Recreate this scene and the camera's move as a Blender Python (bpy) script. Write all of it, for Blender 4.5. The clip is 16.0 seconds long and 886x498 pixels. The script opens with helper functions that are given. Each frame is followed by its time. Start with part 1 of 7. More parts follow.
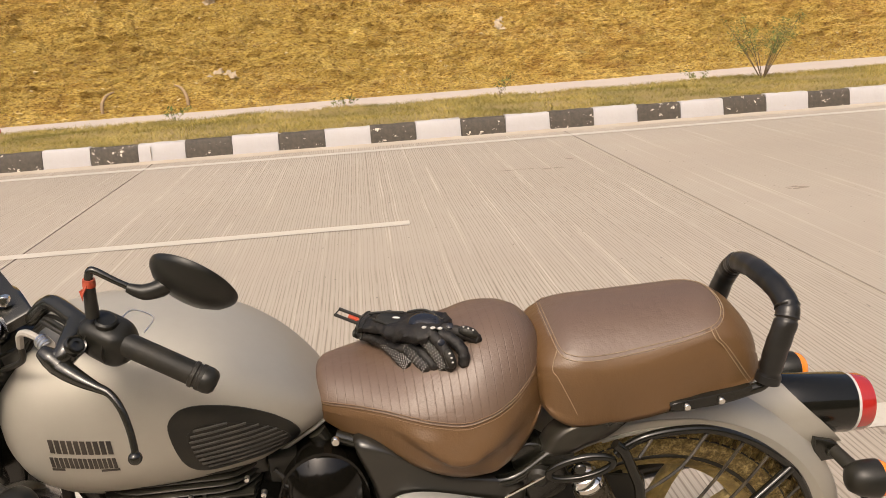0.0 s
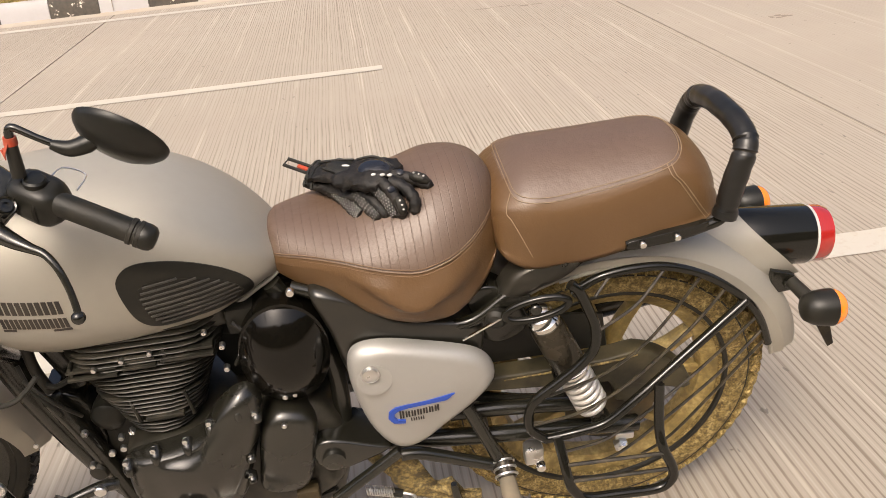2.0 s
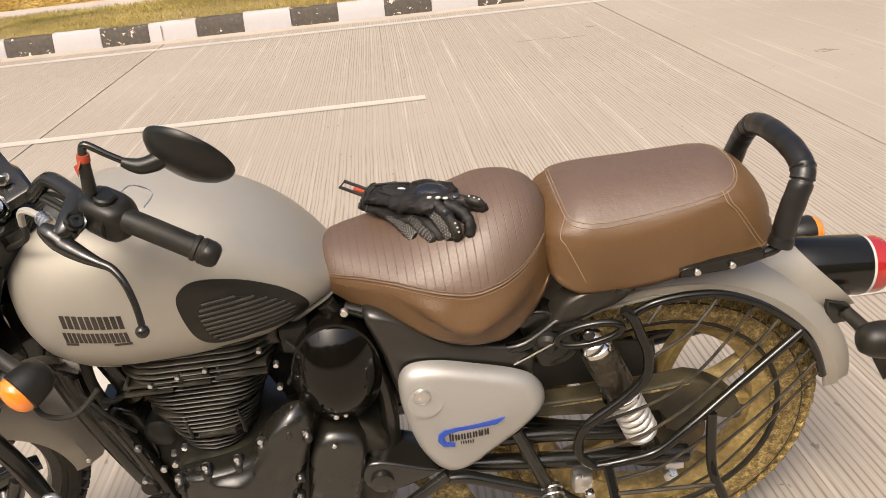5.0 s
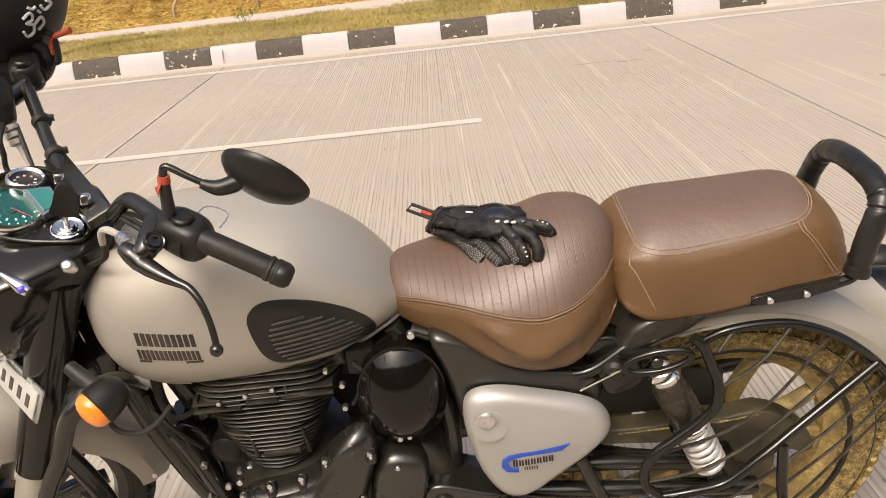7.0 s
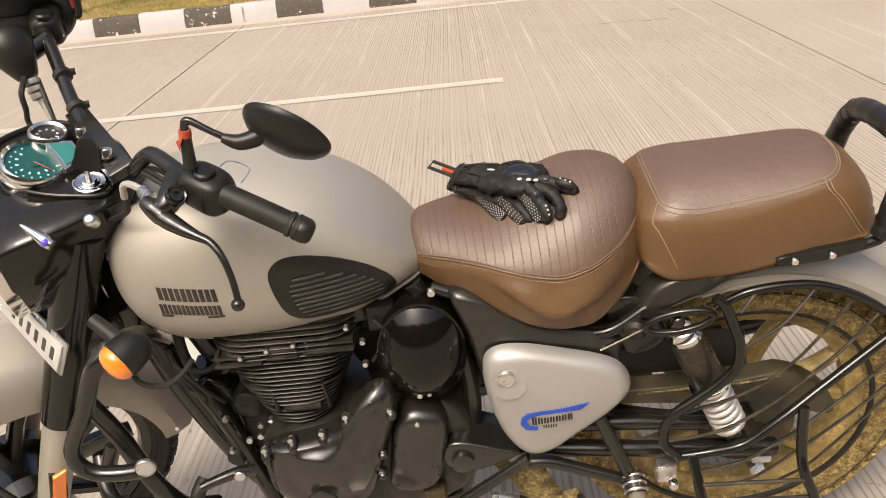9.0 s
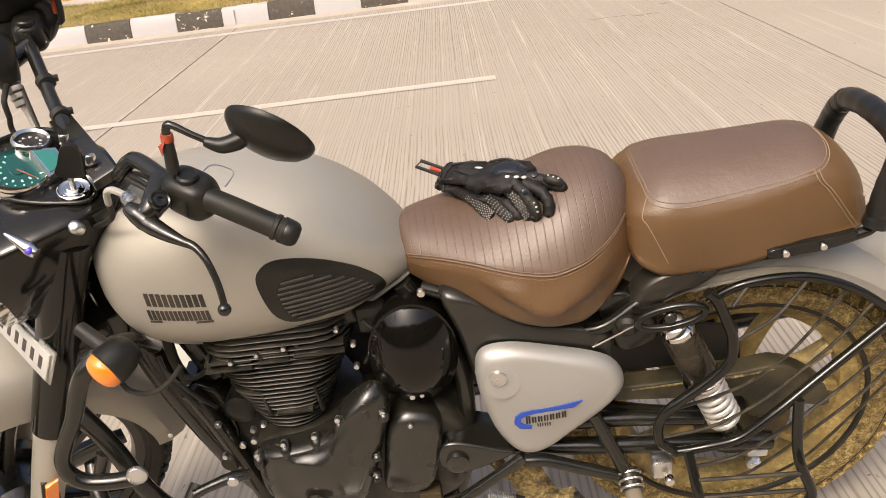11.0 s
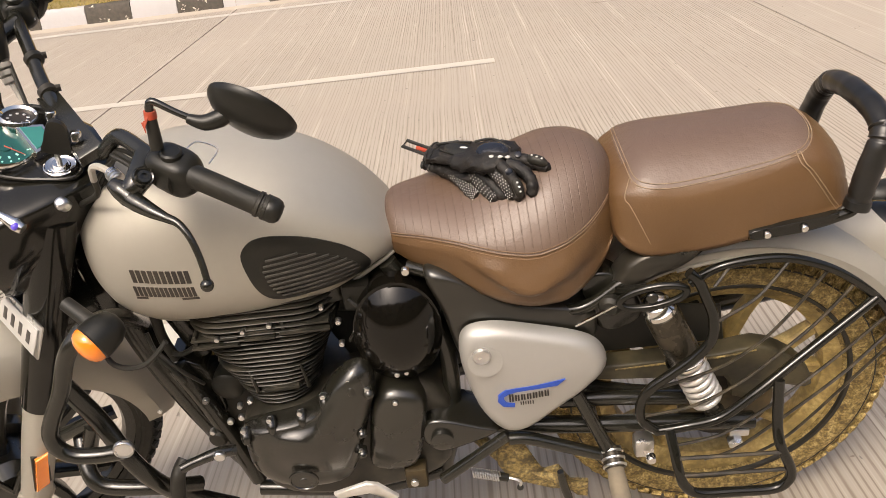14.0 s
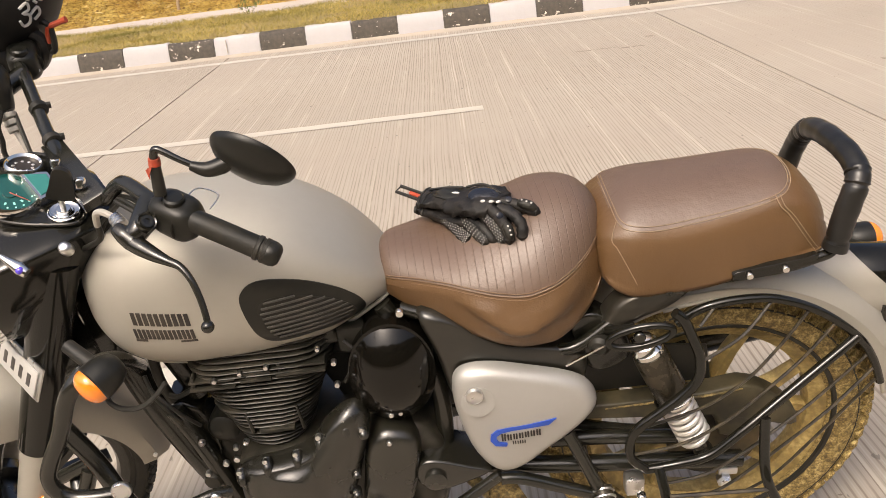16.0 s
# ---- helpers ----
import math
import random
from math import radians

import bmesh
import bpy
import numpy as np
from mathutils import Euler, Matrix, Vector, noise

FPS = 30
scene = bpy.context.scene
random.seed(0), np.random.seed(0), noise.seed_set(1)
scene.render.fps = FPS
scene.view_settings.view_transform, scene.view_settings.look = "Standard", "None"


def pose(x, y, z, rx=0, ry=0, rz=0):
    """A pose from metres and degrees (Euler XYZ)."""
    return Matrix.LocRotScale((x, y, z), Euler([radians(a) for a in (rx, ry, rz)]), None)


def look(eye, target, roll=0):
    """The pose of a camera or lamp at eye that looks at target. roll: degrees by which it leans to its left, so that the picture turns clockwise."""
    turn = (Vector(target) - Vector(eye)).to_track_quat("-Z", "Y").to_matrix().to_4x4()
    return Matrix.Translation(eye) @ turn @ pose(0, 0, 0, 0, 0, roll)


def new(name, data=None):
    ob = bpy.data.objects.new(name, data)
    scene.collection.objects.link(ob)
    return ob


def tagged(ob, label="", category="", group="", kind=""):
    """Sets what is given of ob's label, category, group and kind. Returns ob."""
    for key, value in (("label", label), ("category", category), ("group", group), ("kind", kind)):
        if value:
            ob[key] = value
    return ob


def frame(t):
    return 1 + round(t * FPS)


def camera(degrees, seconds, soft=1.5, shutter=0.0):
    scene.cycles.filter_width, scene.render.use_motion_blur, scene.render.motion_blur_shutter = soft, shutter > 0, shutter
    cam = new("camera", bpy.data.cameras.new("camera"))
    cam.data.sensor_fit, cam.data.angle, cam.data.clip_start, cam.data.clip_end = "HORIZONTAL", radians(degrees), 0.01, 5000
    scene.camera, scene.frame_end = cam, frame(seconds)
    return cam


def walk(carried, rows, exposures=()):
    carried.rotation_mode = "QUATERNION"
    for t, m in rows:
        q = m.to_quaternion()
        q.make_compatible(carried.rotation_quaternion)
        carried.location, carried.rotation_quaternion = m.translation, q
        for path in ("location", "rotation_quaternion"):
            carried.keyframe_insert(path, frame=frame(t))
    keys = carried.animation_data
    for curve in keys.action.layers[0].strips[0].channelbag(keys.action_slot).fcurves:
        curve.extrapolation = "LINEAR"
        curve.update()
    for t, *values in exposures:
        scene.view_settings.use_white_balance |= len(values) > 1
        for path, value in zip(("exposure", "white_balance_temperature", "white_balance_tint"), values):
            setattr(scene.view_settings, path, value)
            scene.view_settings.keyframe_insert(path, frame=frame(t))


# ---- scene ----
cam = camera(53.7, 16.0, soft=0.8)
PATH = [
    (0, (0.217, 0.725, 1.301), (0.374, 2.653, 0.792), -4.0),
    (0.5, (0.217, 0.738, 1.299), (0.36, 2.633, 0.673), -4.6),
    (1, (0.228, 0.741, 1.287), (0.35, 2.586, 0.524), -5.1),
    (1.5, (0.252, 0.745, 1.283), (0.358, 2.545, 0.419), -5.7),
    (2, (0.274, 0.754, 1.283), (0.422, 2.563, 0.443), -6.1),
    (2.5, (0.27, 0.754, 1.282), (0.424, 2.579, 0.479), -5.9),
    (3, (0.268, 0.753, 1.281), (0.383, 2.583, 0.482), -6.0),
    (5.3, (0.231, 0.741, 1.279), (0.291, 2.588, 0.513), -6.0),
    (5.5, (0.219, 0.74, 1.283), (0.251, 2.588, 0.519), -5.8),
    (6, (0.208, 0.747, 1.286), (0.197, 2.605, 0.548), -5.3),
    (6.5, (0.209, 0.745, 1.286), (0.151, 2.615, 0.58), -6.0),
    (7, (0.217, 0.744, 1.285), (0.186, 2.613, 0.574), -6.4),
    (7.5, (0.218, 0.747, 1.282), (0.16, 2.612, 0.562), -6.3),
    (8, (0.221, 0.751, 1.276), (0.159, 2.6, 0.516), -6.4),
    (8.5, (0.216, 0.749, 1.278), (0.139, 2.587, 0.493), -6.6),
    (9, (0.213, 0.748, 1.277), (0.13, 2.584, 0.49), -6.5),
    (11.5, (0.229, 0.758, 1.272), (0.144, 2.593, 0.48), -8.0),
    (12, (0.229, 0.751, 1.273), (0.132, 2.583, 0.476), -8.1),
    (12.5, (0.234, 0.747, 1.275), (0.124, 2.583, 0.489), -8.0),
    (13, (0.234, 0.749, 1.271), (0.103, 2.586, 0.493), -7.7),
    (13.5, (0.236, 0.752, 1.267), (0.089, 2.58, 0.469), -7.6),
    (14, (0.254, 0.744, 1.266), (0.166, 2.565, 0.444), -7.4),
    (14.5, (0.257, 0.731, 1.271), (0.207, 2.554, 0.451), -7.7),
    (15, (0.247, 0.722, 1.272), (0.182, 2.559, 0.483), -7.8),
    (15.5, (0.247, 0.715, 1.274), (0.183, 2.561, 0.507), -7.4),
    (16, (0.249, 0.706, 1.278), (0.197, 2.567, 0.548), -7.2),
]
walk(cam, [(t, look(eye, target, roll)) for t, eye, target, roll in PATH], exposures=[(0, 0.32, 6600, 11), (0.7, 0.42, 6500, 11), (1.6, 0.50, 6400, 11), (16, 0.53, 6400, 11)])

# ---- world and light: hazy daylight, a broad soft sun high behind the camera ----
SUN_EL, SUN_AZ = 50.0, 204.0
world = bpy.data.worlds.new("sky")
scene.world = world
world.use_nodes = True
wn = world.node_tree
sky = wn.nodes.new("ShaderNodeTexSky")
sky.sky_type, sky.sun_disc = "NISHITA", False
sky.sun_elevation, sky.sun_rotation = radians(SUN_EL), radians(SUN_AZ)
sky.dust_density, sky.air_density, sky.ozone_density = 9.0, 0.8, 0.4
bg = wn.nodes["Background"]
bg.inputs["Strength"].default_value = 0.15
wn.links.new(sky.outputs[0], bg.inputs["Color"])
sun_data = bpy.data.lights.new("sun", "SUN")
sun_data.energy, sun_data.angle, sun_data.color = 1.12, radians(14), (1.0, 0.89, 0.73)
sun = new("sun", sun_data)
az = radians(SUN_AZ)
sun_dir = Vector((math.sin(az) * math.cos(radians(SUN_EL)), math.cos(az) * math.cos(radians(SUN_EL)), math.sin(radians(SUN_EL))))
sun.matrix_world = look(sun_dir * 40, (0, 0, 0))


# ---- materials ----
class Nodes:
    """Small helper round a node material."""

    def __init__(self, name, color=(0.5, 0.5, 0.5), rough=0.5, metal=0.0):
        self.mat = bpy.data.materials.new(name)
        self.mat.use_nodes = True
        self.t = self.mat.node_tree
        self.b = self.t.nodes["Principled BSDF"]
        self.b.inputs["Base Color"].default_value = (*color, 1)
        self.b.inputs["Roughness"].default_value = rough
        self.b.inputs["Metallic"].default_value = metal
        self.c = self.t.nodes.new("ShaderNodeTexCoord").outputs["Object"]

    def node(self, kind, **values):
        n = self.t.nodes.new(kind)
        for k, v in values.items():
            n.inputs[k.replace("_", " ")].default_value = v
        return n

    def link(self, a, b):
        self.t.links.new(a, b)

    def mapped(self, scale, offset=(0, 0, 0)):
        n = self.node("ShaderNodeMapping")
        n.inputs["Scale"].default_value, n.inputs["Location"].default_value = scale, offset
        self.link(self.c, n.inputs["Vector"])
        return n.outputs[0]

    def noise(self, scale, detail=4.0, vector=None, rough=0.55, distortion=0.0):
        n = self.node("ShaderNodeTexNoise", Scale=scale, Detail=detail, Roughness=rough, Distortion=distortion)
        self.link(vector if vector else self.c, n.inputs["Vector"])
        return n.outputs["Fac"]

    def ramp(self, fac, stops):
        n = self.node("ShaderNodeValToRGB")
        e = n.color_ramp.elements
        while len(e) < len(stops):
            e.new(0.5)
        for el, (p, c) in zip(e, stops):
            el.position, el.color = p, (*c, 1) if len(c) == 3 else c
        self.link(fac, n.inputs["Fac"])
        return n.outputs["Color"]

    def mix(self, fac, a, b, mode="MIX"):
        n = self.t.nodes.new("ShaderNodeMix")
        n.data_type, n.blend_type = "RGBA", mode
        for v, s in ((fac, n.inputs[0]), (a, n.inputs[6]), (b, n.inputs[7])):
            if isinstance(v, (int, float)):
                s.default_value = v
            elif isinstance(v, tuple):
                s.default_value = (*v, 1)
            else:
                self.link(v, s)
        return n.outputs[2]

    def math(self, op, a, b=0.0):
        n = self.t.nodes.new("ShaderNodeMath")
        n.operation = op
        for v, s in ((a, n.inputs[0]), (b, n.inputs[1])):
            if isinstance(v, (int, float)):
                s.default_value = v
            else:
                self.link(v, s)
        return n.outputs[0]

    def span(self, fac, lo, hi):
        n = self.t.nodes.new("ShaderNodeMapRange")
        n.inputs["To Min"].default_value, n.inputs["To Max"].default_value = lo, hi
        self.link(fac, n.inputs["Value"])
        return n.outputs[0]

    def bump(self, height, strength=0.3, distance=0.002):
        n = self.node("ShaderNodeBump", Strength=strength, Distance=distance)
        self.link(height, n.inputs["Height"])
        old = self.b.inputs["Normal"]
        if old.is_linked:
            self.link(old.links[0].from_socket, n.inputs["Normal"])
        self.link(n.outputs[0], old)
        return self

    def color(self, c):
        self.link(c, self.b.inputs["Base Color"])
        return self

    def rough(self, r):
        self.link(r, self.b.inputs["Roughness"])
        return self


def worn(name, color, rough, metal=0.0, dust=0.12, dust_color=(0.34, 0.27, 0.18), scale=14.0, grain=0.06, coat=0.0, spec=0.5):
    """Paint, plastic or metal with faint dust, uneven gloss and fine grain."""
    m = Nodes(name, color, rough, metal)
    big, fine = m.noise(scale, 5), m.noise(scale * 14, 3)
    d = m.ramp(big, [(0.42, (0, 0, 0)), (0.75, (dust, dust, dust))])
    base = m.mix(m.span(fine, 0.0, 0.10), color, tuple(min(1, c * 1.5 + 0.01) for c in color))
    m.color(m.mix(d, base, dust_color))
    m.rough(m.span(big, max(0.03, rough - 0.06), min(1, rough + 0.12)))
    m.bump(fine, grain, 0.0006)
    m.b.inputs["Coat Weight"].default_value = coat
    m.b.inputs["Specular IOR Level"].default_value = spec
    return m.mat


def concrete_road(name, tined):
    """Tined concrete: pale beige, with fine dark lines across the road and scattered pits."""
    m = Nodes(name, (0.5, 0.45, 0.38), 0.85)
    info = m.t.nodes.new("ShaderNodeObjectInfo")
    shift = m.t.nodes.new("ShaderNodeVectorMath")
    shift.operation = "MULTIPLY_ADD"
    shift.inputs[1].default_value = (41.0, 17.0, 0.0)
    m.link(info.outputs["Random"], shift.inputs[0])
    m.link(m.c, shift.inputs[2])
    m.c = shift.outputs[0]
    patch, mid, grit = m.noise(0.35, 5), m.noise(2.2, 5), m.noise(60, 3)
    # the tine lines run across the road, unevenly spaced and slightly wavy
    wob = m.node("ShaderNodeTexNoise", Scale=0.9, Detail=2.0)
    m.link(m.c, wob.inputs["Vector"])
    sep = m.node("ShaderNodeSeparateXYZ")
    m.link(m.c, sep.inputs[0])
    xx = m.math("ADD", sep.outputs[0], m.math("MULTIPLY", wob.outputs["Fac"], 0.025))
    lines = m.node("ShaderNodeTexNoise", Scale=48.0, Detail=2.0, Roughness=0.7)
    lines.noise_dimensions = "1D"
    m.link(xx, lines.inputs["W"])
    uneven = m.node("ShaderNodeTexNoise", Scale=22.0, Detail=1.0)
    uneven.noise_dimensions = "1D"
    m.link(xx, uneven.inputs["W"])
    x2 = m.math("ADD", xx, m.math("MULTIPLY", uneven.outputs["Fac"], 0.022))
    tri = m.math("MULTIPLY", m.math("PINGPONG", x2, 0.0098), 1 / 0.0098)
    broken = m.noise(7.0, 4, m.mapped((9.0, 0.55, 1)))
    w2 = m.math("ADD", m.math("MULTIPLY", tri, 0.62), m.math("MULTIPLY", lines.outputs["Fac"], 0.45))
    area = m.ramp(m.noise(0.28, 3, m.mapped((1.0, 0.6, 1), (4.0, 1.5, 0))), [(0.36, (0.35, 0.35, 0.35)), (0.58, (1, 1, 1))])
    groove = m.math("MULTIPLY", m.ramp(tri, [(0.15, (1, 1, 1)), (0.36, (0, 0, 0))]), m.ramp(broken, [(0.34, (0.2, 0.2, 0.2)), (0.54, (1, 1, 1))]))
    pale = m.ramp(w2, [(0.72, (0, 0, 0)), (0.95, (1, 1, 1))])
    base = m.ramp(patch, [(0.3, (0.34, 0.298, 0.240)), (0.5, (0.37, 0.326, 0.266)), (0.72, (0.40, 0.356, 0.293))])
    base = m.mix(m.ramp(mid, [(0.35, (0.35, 0.35, 0.35)), (0.65, (0, 0, 0))]), base, (0.37, 0.315, 0.25))
    base = m.mix(m.math("MULTIPLY", m.math("MULTIPLY", pale, 0.28 * tined), area), base, (0.66, 0.59, 0.505))
    streak = m.node("ShaderNodeTexNoise", Scale=13.0, Detail=4.0, Roughness=0.8)
    streak.noise_dimensions = "1D"
    m.link(xx, streak.inputs["W"])
    lit = m.math("MULTIPLY", m.ramp(streak.outputs["Fac"], [(0.57, (0, 0, 0)), (0.64, (1, 1, 1))]), m.ramp(m.noise(3.0, 3, m.mapped((6.0, 0.25, 1))), [(0.42, (0, 0, 0)), (0.6, (0.5, 0.5, 0.5))]))
    base = m.mix(m.math("MULTIPLY", lit, 0.25 + 0.75 * tined), base, (0.60, 0.53, 0.445))
    base = m.mix(m.math("MULTIPLY", m.math("MULTIPLY", groove, 0.88 * tined), area), base, (0.16, 0.125, 0.09))
    base = m.mix(m.math("MULTIPLY", grit, 0.22), base, (0.33, 0.28, 0.22))
    pit = m.noise(13.0, 2, m.mapped((2.6, 1.0, 1)))
    base = m.mix(m.ramp(pit, [(0.715, (0, 0, 0)), (0.735, (0.6, 0.6, 0.6))]), base, (0.10, 0.085, 0.07))
    # long faint wheel tracks and one rubbed streak
    track = m.noise(0.8, 3, m.mapped((0.12, 1.0, 1)))
    base = m.mix(m.ramp(track, [(0.45, (0, 0, 0)), (0.7, (0.28, 0.28, 0.28))]), base, (0.32, 0.268, 0.22))
    m.color(base)
    m.bump(groove, -0.55 * tined, 0.003)
    m.bump(grit, 0.35, 0.002)
    return m.mat


def leather(dark=(0.092, 0.048, 0.0175), light=(0.143, 0.078, 0.0295), rough=0.44, spec=0.62):
    m = Nodes("brown_leather", dark, rough)
    fine, big = m.noise(420, 2), m.noise(9, 4)
    cell = m.node("ShaderNodeTexVoronoi", Scale=330.0)
    m.link(m.c, cell.inputs["Vector"])
    m.color(m.mix(m.span(big, 0.0, 0.75), dark, light))
    m.rough(m.span(big, rough - 0.05, rough + 0.07))
    m.b.inputs["Specular IOR Level"].default_value = spec
    m.bump(m.noise(17, 3, m.mapped((1.0, 1.0, 0.45))), 0.30, 0.012)
    m.bump(m.noise(60, 4, m.mapped((0.5, 1.0, 1.6))), 0.10, 0.003)
    m.bump(cell.outputs["Distance"], 0.22, 0.0008)
    m.bump(fine, 0.1, 0.0005)
    return m


def leather_ribbed(pitch, strength):
    m = leather((0.099, 0.061, 0.039), (0.142, 0.091, 0.060), 0.48, 0.85)
    m.mat.name = "ribbed_leather"
    sep = m.node("ShaderNodeSeparateXYZ")
    m.link(m.c, sep.inputs[0])
    skew = m.math("ADD", sep.outputs[0], m.math("MULTIPLY", sep.outputs[1], 0.06))
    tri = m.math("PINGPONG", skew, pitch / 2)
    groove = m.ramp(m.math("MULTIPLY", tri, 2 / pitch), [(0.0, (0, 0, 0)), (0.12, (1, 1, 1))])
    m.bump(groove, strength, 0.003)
    # crease shade put into the colour: the groove lines are darkened too
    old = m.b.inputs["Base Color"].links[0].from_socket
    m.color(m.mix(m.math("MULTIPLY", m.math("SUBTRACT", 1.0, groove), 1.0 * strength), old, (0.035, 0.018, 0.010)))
    return m.mat


def muddy(name, under, rough=0.8, gain=1.0, lo=0.25, hi=0.9, size=46):
    m = Nodes(name, under, rough)
    a, b = m.noise(size, 7), m.noise(size * 4, 5)
    mud = m.ramp(a, [(p, tuple(c * gain for c in col)) for p, col in ((0.34, (0.075, 0.052, 0.018)), (0.5, (0.20, 0.142, 0.045)), (0.66, (0.34, 0.255, 0.10)))])
    m.color(m.mix(m.ramp(b, [(0.38, (lo, lo, lo)), (0.60, (hi, hi, hi))]), under, mud))
    m.bump(a, 0.6, 0.004)
    m.bump(b, 0.7, 0.002)
    return m.mat


def glassy(name, color, rough=0.08):
    m = Nodes(name, color, rough)
    m.b.inputs["Coat Weight"].default_value = 1.0
    m.b.inputs["Coat Roughness"].default_value = 0.03
    r = m.noise(240, 2)
    m.bump(r, 0.15, 0.001)
    m.color(m.mix(m.span(m.noise(60, 2), 0.0, 0.5), color, tuple(min(1, c * 1.35) for c in color)))
    return m.mat


def painted_block(name, color, chip, amount):
    m = Nodes(name, color, 0.75)
    big, fine = m.noise(2.5, 5), m.noise(22, 5)
    d = m.mix(m.span(big, 0, 0.4), color, tuple(c * 0.72 for c in color))
    info = m.t.nodes.new("ShaderNodeObjectInfo")
    shift = m.t.nodes.new("ShaderNodeVectorMath")
    shift.operation = "MULTIPLY_ADD"
    shift.inputs[1].default_value = (37.0, 23.0, 51.0)
    m.link(info.outputs["Random"], shift.inputs[0])
    m.link(m.mapped((1, 1, 1.2), (3.1, 0.7, 0.2)), shift.inputs[2])
    chips = m.noise(13, 6, shift.outputs[0], 0.66)
    d = m.mix(m.ramp(chips, [(amount, (0, 0, 0)), (amount + 0.025, (1, 1, 1))]), d, chip)
    m.color(m.mix(m.span(fine, 0, 0.25), d, (0.36, 0.29, 0.2)))
    m.bump(fine, 0.5, 0.006)
    return m.mat


def soil():
    m = Nodes("dry_earth", (0.4, 0.28, 0.12), 0.95)
    a = m.noise(0.35, 6)
    strata = m.noise(1.6, 7, m.mapped((0.8, 1, 1.8)), 0.68)
    fine = m.noise(19, 8, m.mapped((0.75, 1, 1.9)), 0.8)
    c1 = m.ramp(strata, [(0.34, (0.40, 0.22, 0.04)), (0.44, (0.64, 0.42, 0.085)), (0.55, (0.80, 0.56, 0.13)), (0.68, (0.84, 0.64, 0.22))])
    c3 = m.ramp(m.noise(4.5, 7, m.mapped((0.5, 1, 1.7), (2, 7, 1)), 0.72), [(0.42, (0.40, 0.21, 0.036)), (0.5, (0.72, 0.47, 0.10)), (0.60, (0.85, 0.64, 0.20))])
    c = m.mix(0.5, c1, c3)
    c = m.mix(m.ramp(a, [(0.42, (0, 0, 0)), (0.6, (0.4, 0.4, 0.4))]), c, (0.58, 0.43, 0.085))
    c = m.mix(1.0, c, m.ramp(fine, [(0.40, (0.34, 0.28, 0.20)), (0.48, (0.76, 0.72, 0.66)), (0.56, (1, 1, 1))]), "MULTIPLY")
    m.color(c)
    m.bump(fine, 1.0, 0.12)
    m.bump(strata, 0.5, 0.10)
    return m.mat


def blades(name, stops, tint=None):
    m = Nodes(name, (0.2, 0.2, 0.05), 0.8)
    g = m.t.nodes.new("ShaderNodeNewGeometry")
    c = m.ramp(g.outputs["Random Per Island"], stops)
    if tint:
        c = m.mix(m.ramp(m.noise(1.3, 4), [(0.44, (0, 0, 0)), (0.62, (0.75, 0.75, 0.75))]), c, tint)
    m.color(c)
    return m.mat


M_ROAD, M_ROAD_WORN = concrete_road("tined_concrete", 1.0), concrete_road("worn_concrete", 0.42)
M_JOINT = worn("joint_filler", (0.09, 0.075, 0.055), 0.95)
M_LINE = Nodes("road_paint", (0.8, 0.77, 0.7), 0.6)
_n, _f = M_LINE.noise(40, 4), M_LINE.noise(5, 4)
M_LINE.color(M_LINE.mix(M_LINE.ramp(_n, [(0.56, (0, 0, 0)), (0.68, (0.55, 0.55, 0.55))]), M_LINE.mix(M_LINE.span(_f, 0, 0.3), (0.52, 0.485, 0.415), (0.45, 0.395, 0.325)), (0.46, 0.39, 0.31)))
M_LINE.bump(_n, 0.3, 0.002)
M_LINE = M_LINE.mat
M_WHITE = painted_block("white_kerb_paint", (0.45, 0.44, 0.445), (0.42, 0.37, 0.32), 0.69)
M_BLACK_K = painted_block("black_kerb_paint", (0.022, 0.020, 0.018), (0.66, 0.60, 0.50), 0.618)
M_SOIL = soil()
M_VERGE = worn("verge_earth", (0.26, 0.19, 0.075), 0.95, dust=0.5, dust_color=(0.2, 0.17, 0.05), scale=1.5, grain=0.5)
M_GRASS = blades("median_grass", [(0.0, (0.12, 0.105, 0.018)), (0.35, (0.29, 0.235, 0.045)), (0.7, (0.44, 0.335, 0.08)), (1.0, (0.60, 0.46, 0.16))], (0.13, 0.125, 0.022))
M_STRAW = blades("dry_straw", [(0.0, (0.24, 0.16, 0.045)), (0.5, (0.40, 0.28, 0.085)), (1.0, (0.56, 0.43, 0.19))])
# unseen ground, its tone kept dark to deepen reflections in the black parts
M_SHOULDER = worn("unseen_dark_earth", (0.13, 0.10, 0.06), 0.95, dust=0.3, dust_color=(0.20, 0.155, 0.085), scale=3, grain=0.5)
M_SCRUB = worn("unseen_dark_scrub", (0.045, 0.042, 0.018), 0.95, dust=0.6, dust_color=(0.10, 0.075, 0.035), scale=0.8, grain=0.5)
M_CLOD = blades("golden_clods", [(0.0, (0.22, 0.125, 0.03)), (0.3, (0.38, 0.245, 0.055)), (0.65, (0.50, 0.345, 0.09)), (0.92, (0.60, 0.44, 0.15)), (1.0, (0.66, 0.53, 0.28))])
M_LEAF = blades("shrub_leaf", [(0.0, (0.07, 0.11, 0.02)), (0.6, (0.14, 0.17, 0.035)), (1.0, (0.28, 0.25, 0.06))])
M_SEAM = worn("brown_thread", (0.16, 0.095, 0.052), 0.7)
M_PALE = worn("pale_dry_stone", (0.46, 0.37, 0.25), 0.9, scale=12, grain=0.4)
M_STEM = worn("dry_stem", (0.30, 0.21, 0.12), 0.9)
M_TWIG = worn("twig", (0.10, 0.07, 0.04), 0.9)
